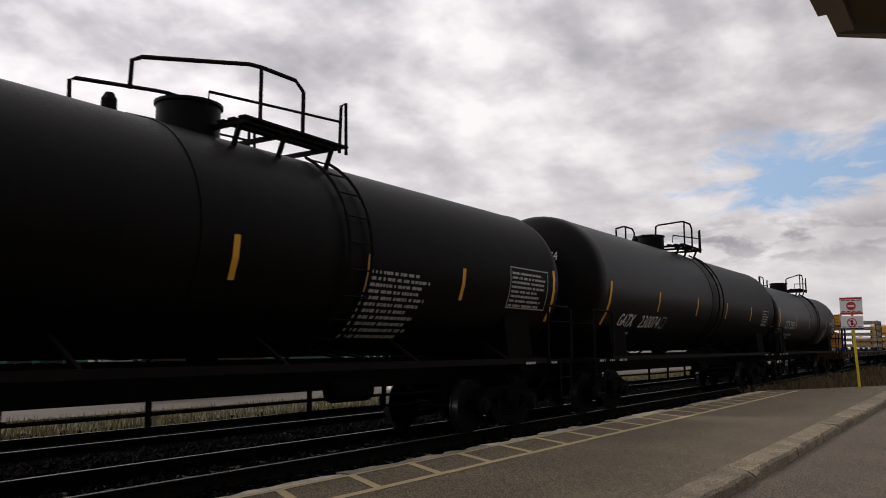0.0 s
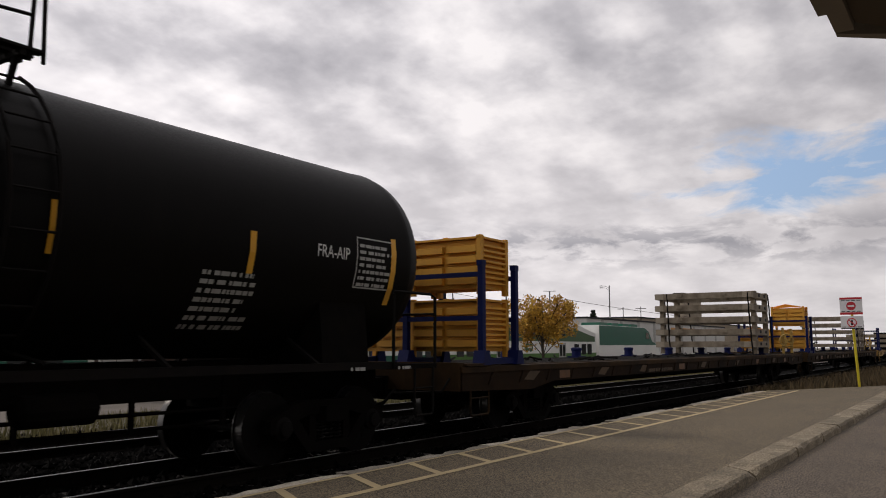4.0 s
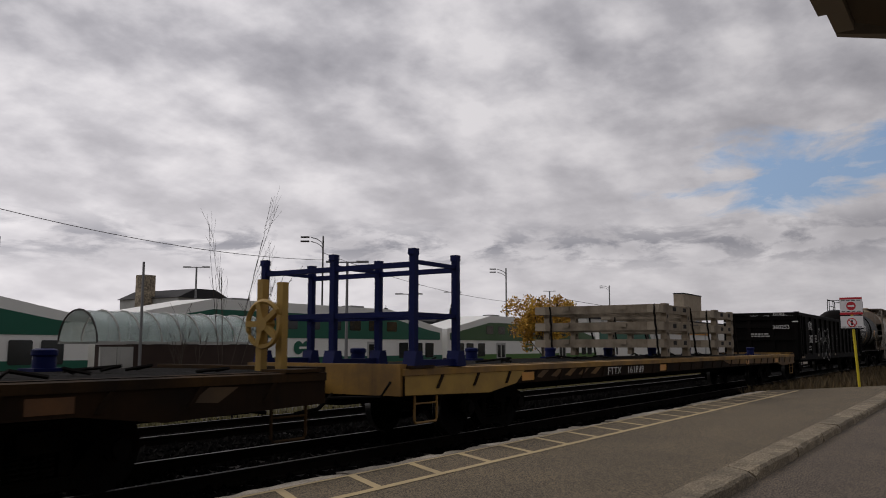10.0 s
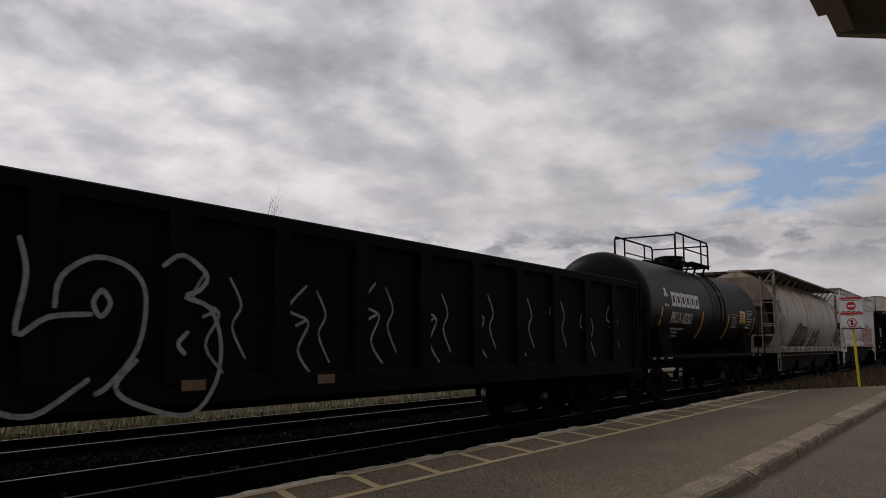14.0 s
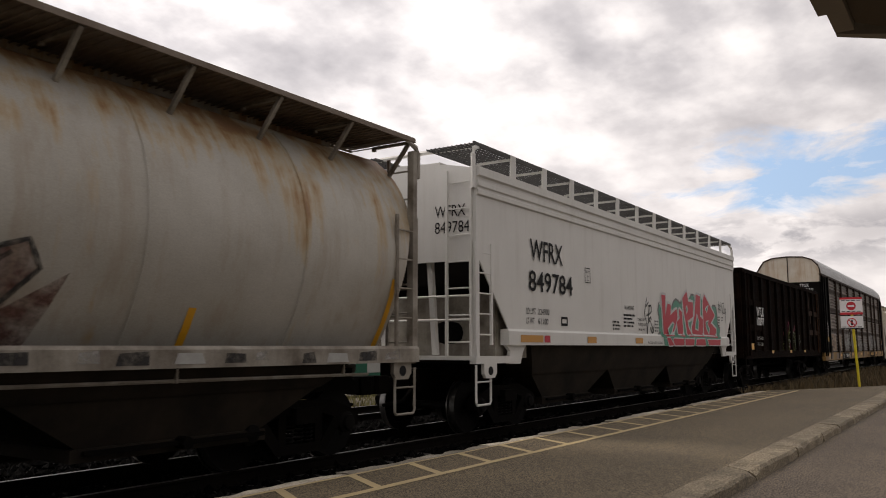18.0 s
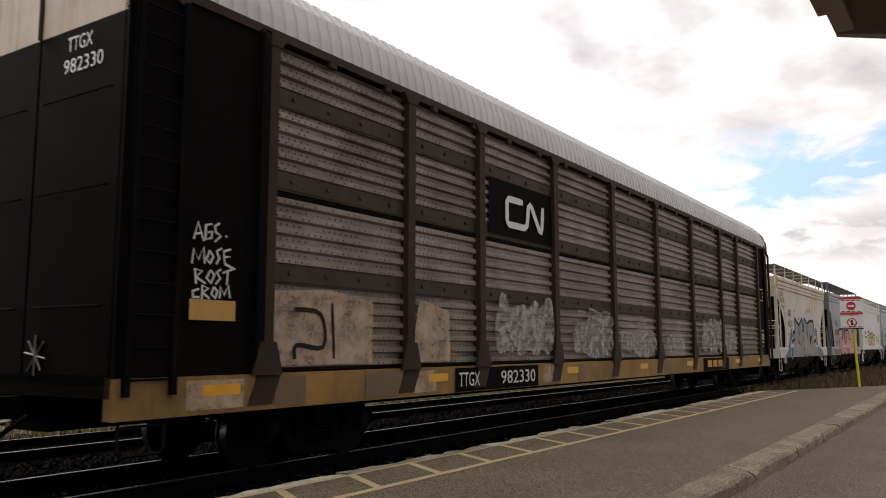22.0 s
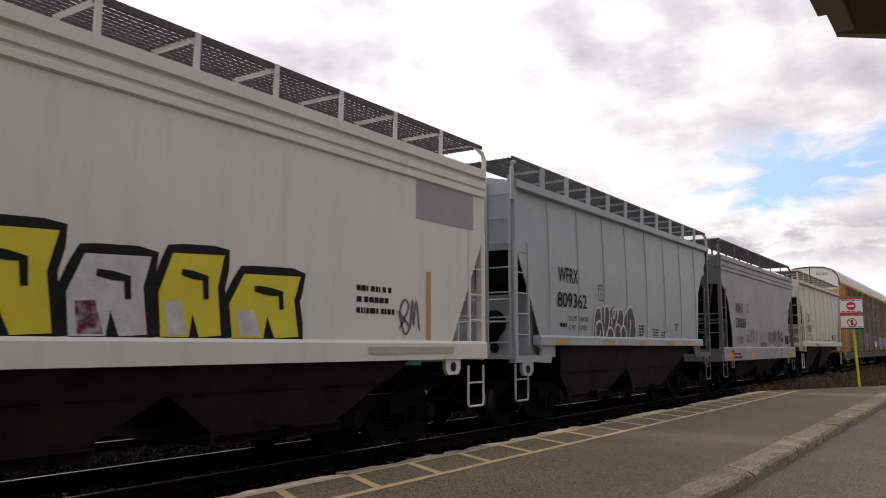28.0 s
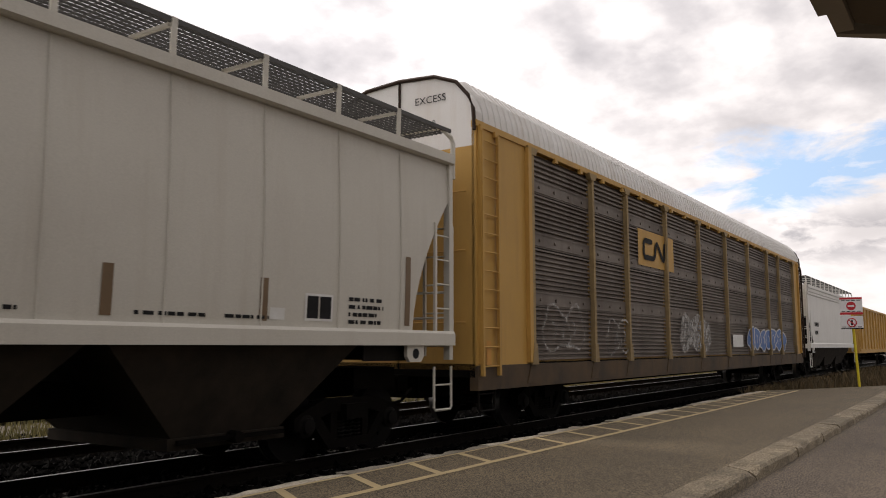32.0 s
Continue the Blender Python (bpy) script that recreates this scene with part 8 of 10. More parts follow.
# rust-streaked cream hopper
car, L, sd = hopper("rust-streaked cream covered hopper car with rounded sides", 17.855, 19.43, RUSTHOP, 4.36, 1.47, 1.28, 0.35, 3.5, True, 0.0, 12, 3, 7, GRIMYWHITE, None, 0.2, 0.22, board=BROWNFR, slope=BROWNFR, rtop=2.75, sillp=GRIMYWHITE, endp=BROWNFR)
lettering(car, "LATX", 0.72, 2.40, 0.35, sd, INK, 0.8)
lettering(car, "7016", 0.74, 2.04, 0.33, sd, INK, 0.73)
box_mark(car, 1.82, 2.28, 2.07, 2.6, sd, INK)
weights(car, 0.72, 1.86, "201600 LBS", "61000 LBS", sd, 0.09, 0.16, INK, 1.1)
text_bars(car, R7, 1.95, 1.95, 2, 0.6, 0.14, sd, INK)
for x in (0.5, 3.3, 5.8, 8.7, 11.8, 15.05):
    quads(car, "reflector", [(x - 0.05, 1.5, x + 0.05, 2.45 if x in (0.5, 15.05) else 1.92)], sd, REFLY, "vertical yellow reflective strip", 0.012)
for p in [[(3.82, 1.51), (4.07, 2.01), (4.28, 2.36), (4.91, 2.57), (5.29, 2.44), (6.55, 2.38), (7.11, 2), (7.36, 1.52)]]:
    patch_round(car, p, sd, FADEK, 0.010, label="faded black block piece")
    stroke(car, p[:-1], 0.06, sd, INK, 0.016, label="black outline of the faded piece")
for p in [[(6.42, 1.53), (6.48, 2), (6.42, 2.2), (6.7, 2.15), (6.82, 1.91), (6.96, 1.5)]]:
    patch_round(car, p, sd, FADER, 0.014, label="faded maroon part of the piece")
for p in [[(4.18, 1.68), (4.34, 2.17), (4.67, 2.31), (4.51, 1.91), (4.44, 1.61)], [(4.75, 1.61), (4.86, 2.16), (5.1, 2.37), (5.29, 1.94), (5.23, 1.57), (5.02, 1.85)], [(5.43, 1.61), (5.52, 2.23), (5.85, 2.34), (5.89, 1.96), (5.72, 1.62)], [(6.04, 1.96), (6.25, 2.32), (6.63, 2.25), (6.86, 1.72)]]:
    patch_round(car, p, sd, FADEW, 0.018, label="pale worn letter in the piece")
for p in [[(8.03, 1.51), (8.18, 1.86), (8.24, 2.22), (8.52, 2.41), (8.85, 2.22), (8.83, 2.01), (9.02, 2.12), (9.94, 2.45), (10.08, 2.2), (9.82, 1.82), (10.36, 2.18), (10.13, 1.51)]]:
    patch_round(car, p, sd, FADER, 0.010, label="faded maroon block piece")
for p in [[(8.24, 2.22), (8.52, 2.41), (8.85, 2.22), (8.75, 1.83)], [(9.02, 2.12), (9.94, 2.45), (10.08, 2.2), (9.63, 1.68), (9.51, 1.57)], [(8.37, 2.19), (8.33, 1.86), (8.15, 1.54)], [(8.33, 1.9), (8.47, 1.54)], [(9.15, 1.8), (9.08, 2.06), (9.38, 1.99), (9.81, 2.33)]]:
    stroke(car, p, 0.05, sd, FADEK, 0.016, label="black outline of the maroon piece")
for p in [[(6.46, 2.59), (6.63, 2.7), (6.52, 2.49), (6.73, 2.52)], [(6.82, 2.72), (6.88, 2.66), (6.83, 2.51)], [(6.62, 2.31), (6.8, 2.38), (6.88, 2.27)], [(6.91, 2.38), (6.95, 2.26), (7.02, 2.42), (7.09, 2.29)], [(8.31, 2.47), (8.57, 2.54)], [(9.01, 2.36), (9.18, 2.42), (9.07, 2.28), (9.28, 2.31)]]:
    stroke(car, p, 0.03, sd, FADEK, 0.012, label="thin black tag line")
for i, (w, wd) in enumerate((("DO NOT", 0.58), ("HAMMER", 0.56), ("ON CAR", 0.54))):
    lettering(car, w, 7.44 - 0.03 * i, 2.31 - 0.185 * i, 0.11, sd, INK, wd)
# small pipe under the sill, and patched paint on it
bm = BM()
rod(bm, [(0.9, -1.45, 1.13), (L / 2, -1.45, 1.16), (L - 0.9, -1.45, 1.13)], 0.022, 6)
for k in range(6):
    x = 1.4 + (L - 2.8) * k / 5
    beam(bm, (x, -1.45, 1.3), (x, -1.45, 1.12), 0.05, 0.03)
part("air_pipe", bm, GRIMYWHITE, car, "thin pale pipe hung under the sill")
rg = random.Random(51)
for k in range(26):
    x, w = 0.6 + k * 0.57 + rg.uniform(-0.1, 0.1), rg.uniform(0.15, 0.42)
    z = rg.uniform(1.30, 1.36)
    patch(car, [(x, z), (x + w, z), (x + w * rg.uniform(0.8, 1.05), z + rg.uniform(0.08, 0.14)), (x + w * 0.1, z + rg.uniform(0.08, 0.13))], lambda x, z: -1.632, (FADEK, FADEW, FADEK, MARKGREY)[k % 4], 0.004, label="worn paint patch on the sill", name="paint_patch")
spray(car, 0.5, 1.0, 2.85, 3.5, sd, [3, 5], None, FADEK, None, 0.0, 0.05, 14)

# white hopper with red lettering sprayed on
car, L, sd = hopper("white covered hopper car with red and teal spray paint", 19.598, 21.21, WHITEHOP, 4.49, 1.77, 1.53, 1.05, 3.04, False, 0.0, 13, 3, 0, full=False, head=2.42, headp=GRIMYWHITE)
lettering(car, "WFRX", 1.80, 3.10, 0.40, sd, INK, 1.34, 0.004)
lettering(car, "849784", 1.74, 2.52, 0.39, sd, INK, 1.82, 0.004)
plate_mark(car, 4.19, 2.84, 0.27, 0.32, sd)
weights(car, 1.65, 2.1, "224900", "61100", sd, 0.11, 0.18)
box_mark(car, 3.05, 1.91, 3.34, 2.09, sd, INK, 0.05)
lettering(car, "WARNING", 6.3, 2.36, 0.1, sd, INK, 0.6)
text_bars(car, R7, 6.25, 2.3, 4, 0.75, 0.085, sd, INK)
text_bars(car, R7, 5.6, 2.12, 3, 0.5, 0.08, sd, INK)
for i, (w, wd) in enumerate((("CARBOLINE 992", 0.6), ("INTERIOR COATED", 0.66), ("04-20  HRI", 0.42))):
    lettering(car, w, 7.1 + 0.03 * i, 2.12 - 0.12 * i, 0.075, sd, INK, wd)
zsp = 1.81
s2 = lambda x, z: sd(x, z) - (0.056 if z < zsp else 0.0)
lettering(car, "VENT CAR WHEN UNLOADING", 7.64, 1.57, 0.06, lambda x, z: sd(x, z) - 0.052, INK, 1.0)
for p in [[(8.58, 1.77), (8.58, 2.28), (8.53, 2.42), (8.64, 2.63), (8.81, 2.45), (9.21, 2.49), (9.59, 2.56), (9.76, 2.71), (10.02, 2.78), (10.3, 2.7), (10.4, 2.78), (10.57, 2.61), (11.04, 2.84), (11.26, 2.99), (11.53, 2.99), (11.65, 2.76), (12.18, 3.07), (12.31, 2.87), (13.13, 2.68), (13.53, 2.8), (13.79, 2.68), (13.84, 2.16), (14.11, 2.06), (13.99, 1.77), (12.85, 1.52), (8.89, 1.52), (8.8, 1.56), (8.77, 1.73)]]:
    patch(car, p, s2, GREENP, 0.005, zsp, label="teal spray-painted backing")
for p in [[(8.64, 2.65), (8.53, 2.42), (8.6, 2.26), (8.56, 2.24)], [(9.59, 2.54), (9.76, 2.71), (9.99, 2.78), (10.3, 2.69), (10.38, 2.77)], [(11.26, 2.87), (11.26, 2.97), (11.53, 2.99)], [(13.33, 2.76), (13.74, 2.7), (13.86, 2.16), (14.11, 2.09)], [(8.46, 1.8), (8.69, 1.88)]]:
    stroke(car, p, 0.06, sd, GREYP, 0.008, False, True, label="grey edge of the teal backing")
for p in [[(8.8, 2.84), (9.11, 2.84), (9.06, 2.29), (9.26, 2.64), (9.51, 2.6), (9.46, 2.34), (9.97, 2.52), (10.03, 2.29), (9.78, 1.99), (9.6, 1.78), (8.91, 1.76), (8.86, 2.3)], [(10.15, 2.55), (10.41, 2.44), (10.47, 1.77), (10.05, 1.79), (9.95, 2.17), (10.19, 2.27)], [(10.49, 2.83), (10.86, 3.06), (10.99, 2.77), (11.41, 2.76), (11.38, 2.35), (10.88, 2.22), (10.95, 2.04), (11.28, 1.79), (10.85, 1.77), (10.69, 2.21), (10.55, 2.52)], [(11.72, 3.02), (12.11, 2.97), (12.05, 2.39), (12.31, 2.3), (12.27, 1.78), (11.28, 1.79), (11.24, 2.05), (11.53, 2.4)], [(12.35, 2.83), (12.53, 3.05), (13.53, 2.46), (13.08, 2.21), (13.63, 2.04), (13.57, 1.77), (12.4, 1.79), (12.35, 2.1)]]:
    stroke(car, p, 0.15, s2, WHITEP, 0.010, True, label="white edge of the red piece")
    patch(car, p, s2, REDP, 0.014, zsp, label="red spray-painted letter")
for p in [[(8.98, 1.73), (9.24, 1.73), (9.54, 1.54), (9.14, 1.53)], [(9.53, 1.72), (10.36, 1.71), (10.36, 1.54), (9.59, 1.54), (9.45, 1.67)], [(10.45, 1.71), (11.28, 1.71), (11.21, 1.54), (10.46, 1.54)], [(11.47, 1.71), (12.27, 1.72), (12.35, 1.54), (11.39, 1.54)], [(12.53, 1.71), (13.89, 1.71), (13.83, 1.55), (12.66, 1.55)]]:
    stroke(car, p, 0.06, s2, WHITEP, 0.010, True, label="white edge of the red piece")
    patch(car, p, s2, REDP, 0.014, None, label="red spray-painted letter")
for p in [[(9.15, 1.79), (9.22, 1.96), (9.6, 2.15), (9.72, 2.11), (9.45, 1.81)], [(10.75, 2.58), (10.85, 2.64), (10.91, 2.53), (10.78, 2.42)], [(11.73, 2.44), (11.89, 2.23), (11.81, 1.98), (11.52, 2.01)], [(12.57, 2.24), (12.85, 2.28), (12.75, 2.17), (12.94, 2.02), (12.85, 1.88), (12.59, 2.06)], [(12.55, 2.62), (12.89, 2.75), (12.71, 2.53)]]:
    patch(car, p, s2, GREENP, 0.017, None, label="teal gap in the red piece")
    stroke(car, p, 0.05, s2, WHITEP, 0.019, True, label="white edge of the teal gap")
for p in [[(13.93, 2.83), (14.26, 2.78)], [(13.93, 2.69), (14.28, 2.65)], [(14.06, 2.93), (13.97, 2.56)], [(14.23, 2.92), (14.11, 2.55)], [(14.31, 2.88), (14.45, 2.52)], [(14.4, 2.87), (14.63, 2.89), (14.42, 2.59), (14.65, 2.55)], [(14.8, 2.69), (14.63, 2.71), (14.62, 2.56), (14.84, 2.62), (14.8, 2.72), (14.74, 2.26)]]:
    stroke(car, p, 0.035, sd, GREYP, 0.010, label="thin grey sprayed figure")
for p in [[(7.76, 2.72), (7.59, 2.32), (7.71, 2.07), (7.72, 1.8)], [(7.67, 2.47), (7.87, 2.61)], [(7.84, 2.5), (8.02, 2.52), (8.03, 2.36), (7.68, 2.26)], [(7.92, 2.51), (7.82, 2.15)], [(7.82, 2.14), (7.97, 2.23), (8.04, 2.16)], [(7.75, 1.8), (7.8, 2.06), (7.94, 2.14), (8.13, 1.92), (8.06, 1.85), (7.95, 1.98)], [(8.21, 2.03), (8.16, 1.85)]]:
    stroke(car, p, 0.05, sd, FADEK, 0.010, False, True, label="faded grey tag")
text_bars(car, R7, 13.88, 2.48, 4, 0.26, 0.085, sd, INK)
text_bars(car, R7, 14.28, 2.48, 2, 0.2, 0.085, sd, INK)
text_bars(car, R7, 8.27, 2.2, 4, 0.36, 0.08, sd, GREYP)
sl = lambda x, z: sd(x, z) - 0.052
for a, b in ((1.35, 2.2), (4.15, 4.6), (6.83, 7.3), (12.2, 12.7)):
    quads(car, "reflector", [(a, 1.58, b, 1.71)], sl, REFLO, "faded orange reflector")
quads(car, "reflector", [(2.25, 1.58, 2.48, 1.71)], sl, REDP, "red reflector")
end_lettering(car, "WFRX", -0.75, 3.7, 0.2, -0.004, INK, 0.62)
end_lettering(car, "849784", -0.75, 3.42, 0.2, -0.004, INK, 0.7)
end_bars(car, 0.6, 3.8, 5, 0.8, 0.1, -0.004, INK)

# tall brown gondola
car, L, sd = gondola("tall dark brown gondola car with ribbed sides", 21.315, 22.79, GONBROWN, 4.1, 1.1, 11, "gondola_car", tail=RUSTPATCH, belts=True, caps=False)
gs2 = lambda x, z: -1.66
gpan = lambda x, z: -1.57
lettering(car, "WTLX", 1.62, 2.60, 0.34, gs2, MARK, 1.08, 0.01)
lettering(car, "10297", 1.62, 2.27, 0.3, gs2, MARK, 1.1, 0.01)
weights(car, 1.6, 1.75, "199700", "62900", gs2, 0.12, 0.22, MARKGREY)
quads(car, "reflector", [(0.75, 1.4, 1.1, 1.62)], gs2, REFLY, "orange reflective patch")
for q in (3.85, 7.22, 10.25):
    quads(car, "reflector", [(q, 1.25, q + 0.35, 1.36)], gs2, REFLY, "orange reflective patch")
for p in [[(6.43, 2.1), (6.45, 2.29), (6.59, 2.47), (6.77, 2.54), (6.93, 2.56), (6.98, 2.31), (6.96, 2.08), (6.81, 1.68), (6.6, 1.55), (6.49, 1.92)], [(7.31, 2.07), (7.34, 2.34), (7.46, 2.56), (7.76, 2.62), (7.84, 2.44), (7.62, 2.24)], [(7.5, 1.58), (7.79, 1.76), (7.8, 1.4), (7.61, 1.4)], [(8.26, 2.29), (8.34, 2.39), (8.52, 2.27), (8.69, 2.35), (8.88, 2.47), (8.84, 2.19), (8.52, 2.11)], [(9.32, 2.43), (9.74, 2.54), (9.74, 2.36), (9.37, 2.3)]]:
    patch(car, p, gpan, PURPLEP, 0.006, label="crimson spray paint between the ribs")
for p in [[(6.26, 1.23), (6.3, 1.65), (6.47, 1.76), (6.57, 1.52), (6.81, 1.68), (6.97, 1.74), (6.98, 1.63), (6.73, 1.41), (6.6, 1.2)], [(6.61, 2.42), (6.72, 2.37), (6.76, 2.21), (6.65, 2.24)], [(6.79, 2.25), (6.97, 2.39), (6.98, 2.24), (6.82, 2.21)], [(7.33, 2.04), (7.62, 2.24), (7.72, 2.43), (7.85, 2.29), (7.7, 2.06), (7.86, 1.98), (7.79, 1.82), (7.42, 1.67), (7.31, 1.66), (7.34, 1.9)], [(7.32, 1.55), (7.46, 1.59), (7.61, 1.37), (7.43, 1.34), (7.33, 1.4)], [(8.3, 2.16), (8.5, 2.11), (8.51, 1.72), (8.32, 1.65)], [(8.63, 2.15), (8.79, 2.19), (8.84, 1.32), (8.68, 1.2), (8.28, 1.4), (8.28, 1.55), (8.49, 1.55), (8.65, 1.46)], [(9.3, 2.26), (9.64, 2.39), (9.69, 2.17), (9.49, 1.95), (9.83, 2.01), (9.84, 1.74), (9.5, 1.24), (9.22, 1.18), (9.49, 1.63), (9.33, 1.8)]]:
    patch(car, p, gpan, LIMEP, 0.009, label="lime spray paint between the ribs")
for p in [[(6.55, 2.1), (6.56, 1.95), (6.49, 1.78), (6.49, 1.65), (6.54, 1.52)], [(6.97, 2.08), (6.98, 1.66), (6.82, 1.52), (6.68, 1.28)], [(6.95, 2.52), (6.93, 2.45), (6.98, 2.34)], [(6.62, 2.43), (6.69, 2.38)], [(6.82, 2.18), (6.94, 1.97)], [(7.74, 2.47), (7.71, 2.37), (7.79, 2.27)], [(7.85, 2.34), (7.79, 2.15), (7.66, 2.06)], [(7.79, 1.78), (7.46, 1.59), (7.59, 1.4)], [(7.81, 1.78), (7.8, 1.4), (7.73, 1.22)], [(7.34, 1.78), (7.63, 1.8)], [(8.3, 2.31), (8.43, 2.12), (8.54, 2.11), (8.51, 1.72), (8.32, 1.6)], [(8.86, 2.38), (8.77, 1.99), (8.84, 1.32), (8.68, 1.16)], [(9.38, 2.01), (9.35, 2.15), (9.48, 2.2)], [(9.83, 2.01), (9.82, 1.71), (9.4, 1.21)], [(9.39, 1.8), (9.65, 1.86)]]:
    stroke(car, p, 0.03, gpan, CHALK, 0.012, label="thin white sprayed line")
for k in range(7):
    patch(car, [(L - 2.6 + 0.3 * k + q * 0.12, 1.6 + 0.33 * ((k * 5) % 7) + dz) for q, dz in ((0, 0), (1.6, 0.05), (2.1, 0.4), (1.2, 0.62), (0.2, 0.5))], gpan, RUSTPATCH, 0.005 + 0.001 * k, label="ragged orange rust patch", name="rust_patch")
bm = BM()
box(bm, -0.074, -1.18, 3.38, -0.066, -0.52, 3.60)
part("plate", bm, MARKGREY, car, "dirty white plate with dark letters")
end_lettering(car, "WTLX", -0.57, 3.41, 0.16, -0.075, INK, 0.55)
end_lettering(car, "10297", -0.6, 3.2, 0.14, -0.066, MARKGREY, 0.5)

# brown auto rack
car, L, sd = autorack("brown and galvanised enclosed auto rack car", 22.948, 25.723, BROWNRACK, RACKBLACK, ROOFGALV, CAPRUST, SILLYEL, girt=GIRTBROWN, dots=True, corr=6)
px = lambda x, z: -1.605
quads(car, "mark_panel", [(6.78, 3.45, 9.2, 4.42)], lambda x, z: -1.585, RACKBLACK, "dark panel behind the emblem")
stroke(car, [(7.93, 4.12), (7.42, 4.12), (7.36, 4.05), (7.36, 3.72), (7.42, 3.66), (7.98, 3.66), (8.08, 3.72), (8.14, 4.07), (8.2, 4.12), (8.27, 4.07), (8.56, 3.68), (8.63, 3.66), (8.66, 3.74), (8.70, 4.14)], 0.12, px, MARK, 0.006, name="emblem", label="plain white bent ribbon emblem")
sl = lambda x, z: -1.62
quads(car, "number_panel", [(5.7, 0.80, 8.4, 1.17)], sl, RACKBLACK, "black panel on the sill", 0.01)
lettering(car, "TTGX", 5.78, 0.88, 0.22, lambda x, z: -1.635, MARK, 0.6)
lettering(car, "982330", 7.05, 0.88, 0.22, lambda x, z: -1.635, MARK, 1.2)
quads(car, "number_panel", [(18.5, 0.80, 21.2, 1.17)], sl, RACKBLACK, "black panel on the sill", 0.01)
for k in range(3):
    quads(car, "block_mark", [(18.9 + k * 0.55, 0.9, 19.33 + k * 0.55, 1.1)], sl, YELLOW, "plain yellow block mark", 0.014)
for x in (1.0, 5.0, 9.6, 13.5, 17.0, 22.0, 25.0):
    quads(car, "reflector", [(x, 0.98, x + 0.5, 1.1)], sl, REFLY, "orange reflective patch", 0.012)
for q, w in ((2.0, 0.5), (3.6, 0.7), (10.1, 0.3), (15.2, 0.5)):
    quads(car, "rust_patch", [(q, 0.82, q + w, 1.16)], sl, BROWNST, "bare brown patch", 0.009)
for q in (0.8, 4.45, 8.6):
    quads(car, "paint_patch", [(q, 0.84, q + 0.75, 1.15)], sl, ORANGEPALE, "pale worn paint patch", 0.0095)
ed = lambda x, z: -1.62
for p in [[(0.82, 2.63), (0.87, 2.82), (0.95, 2.62)], [(0.84, 2.69), (0.93, 2.71)], [(1.05, 2.82), (0.97, 2.8), (0.97, 2.64), (1.05, 2.67), (1.05, 2.74), (1.0, 2.72)], [(1.15, 2.84), (1.09, 2.8), (1.1, 2.74), (1.17, 2.7), (1.09, 2.63)], [(1.23, 2.71), (1.26, 2.7)], [(0.81, 2.37), (0.83, 2.53), (0.89, 2.42), (0.95, 2.56), (0.97, 2.38)], [(1.03, 2.53), (0.99, 2.43), (1.04, 2.39), (1.08, 2.47), (1.03, 2.53)], [(1.19, 2.57), (1.12, 2.53), (1.16, 2.46), (1.12, 2.39)], [(1.31, 2.57), (1.22, 2.54), (1.22, 2.48), (1.31, 2.49), (1.22, 2.47), (1.24, 2.4), (1.38, 2.35)], [(0.87, 2.16), (0.85, 2.32), (0.94, 2.3), (0.87, 2.23), (0.99, 2.17)], [(1.05, 2.32), (1.0, 2.23), (1.06, 2.18), (1.1, 2.27), (1.05, 2.32)], [(1.19, 2.34), (1.13, 2.3), (1.18, 2.24), (1.12, 2.17)], [(1.21, 2.3), (1.34, 2.35)], [(1.28, 2.32), (1.27, 2.17)], [(0.91, 2.11), (0.83, 2.08), (0.84, 2.02), (0.92, 2.02)], [(0.95, 2.0), (0.95, 2.15), (1.03, 2.12), (0.96, 2.07), (1.05, 2.01)], [(1.1, 2.14), (1.07, 2.06), (1.12, 2.02), (1.15, 2.1), (1.1, 2.14)], [(1.18, 2.02), (1.19, 2.15), (1.24, 2.06), (1.29, 2.17), (1.32, 2.03)]]:
    stroke(car, p, 0.032, ed, WHITEP, 0.01, label="white hand-sprayed letter")
for p in [[(-0.012, -0.25, 1.2), (-0.012, -0.25, 1.62)], [(-0.012, -0.06, 1.44), (-0.012, -0.44, 1.38)], [(-0.012, -0.12, 1.56), (-0.012, -0.38, 1.26)], [(-0.012, -0.40, 1.55), (-0.012, -0.12, 1.25)]]:
    bm = BM()
    rod(bm, p, 0.011, 4)
    part("spray_line", bm, MARKGREY, car, "stroke of a grey sprayed star")
quads(car, "placard", [(0.8, 1.78, 1.4, 2.0)], ed, OCHRE, "small ochre placard")
patch(car, [(1.9, 1.28), (3.75, 1.28), (3.75, 2.1), (2.9, 2.22), (1.95, 2.15)], px, ORANGEPALE, 0.004, label="pale orange sprayed block")
stroke(car, [(2.3, 1.95), (2.75, 1.9), (2.8, 1.5), (2.35, 1.52), (2.32, 1.35)], 0.06, px, INK, 0.01, False, True)
stroke(car, [(2.95, 2.05), (3.0, 1.35)], 0.05, px, INK, 0.01)
patch(car, [(4.6, 1.28), (5.6, 1.28), (5.55, 2.05), (4.8, 2.2)], px, ORANGEPALE, 0.004, label="pale orange buffed paint")
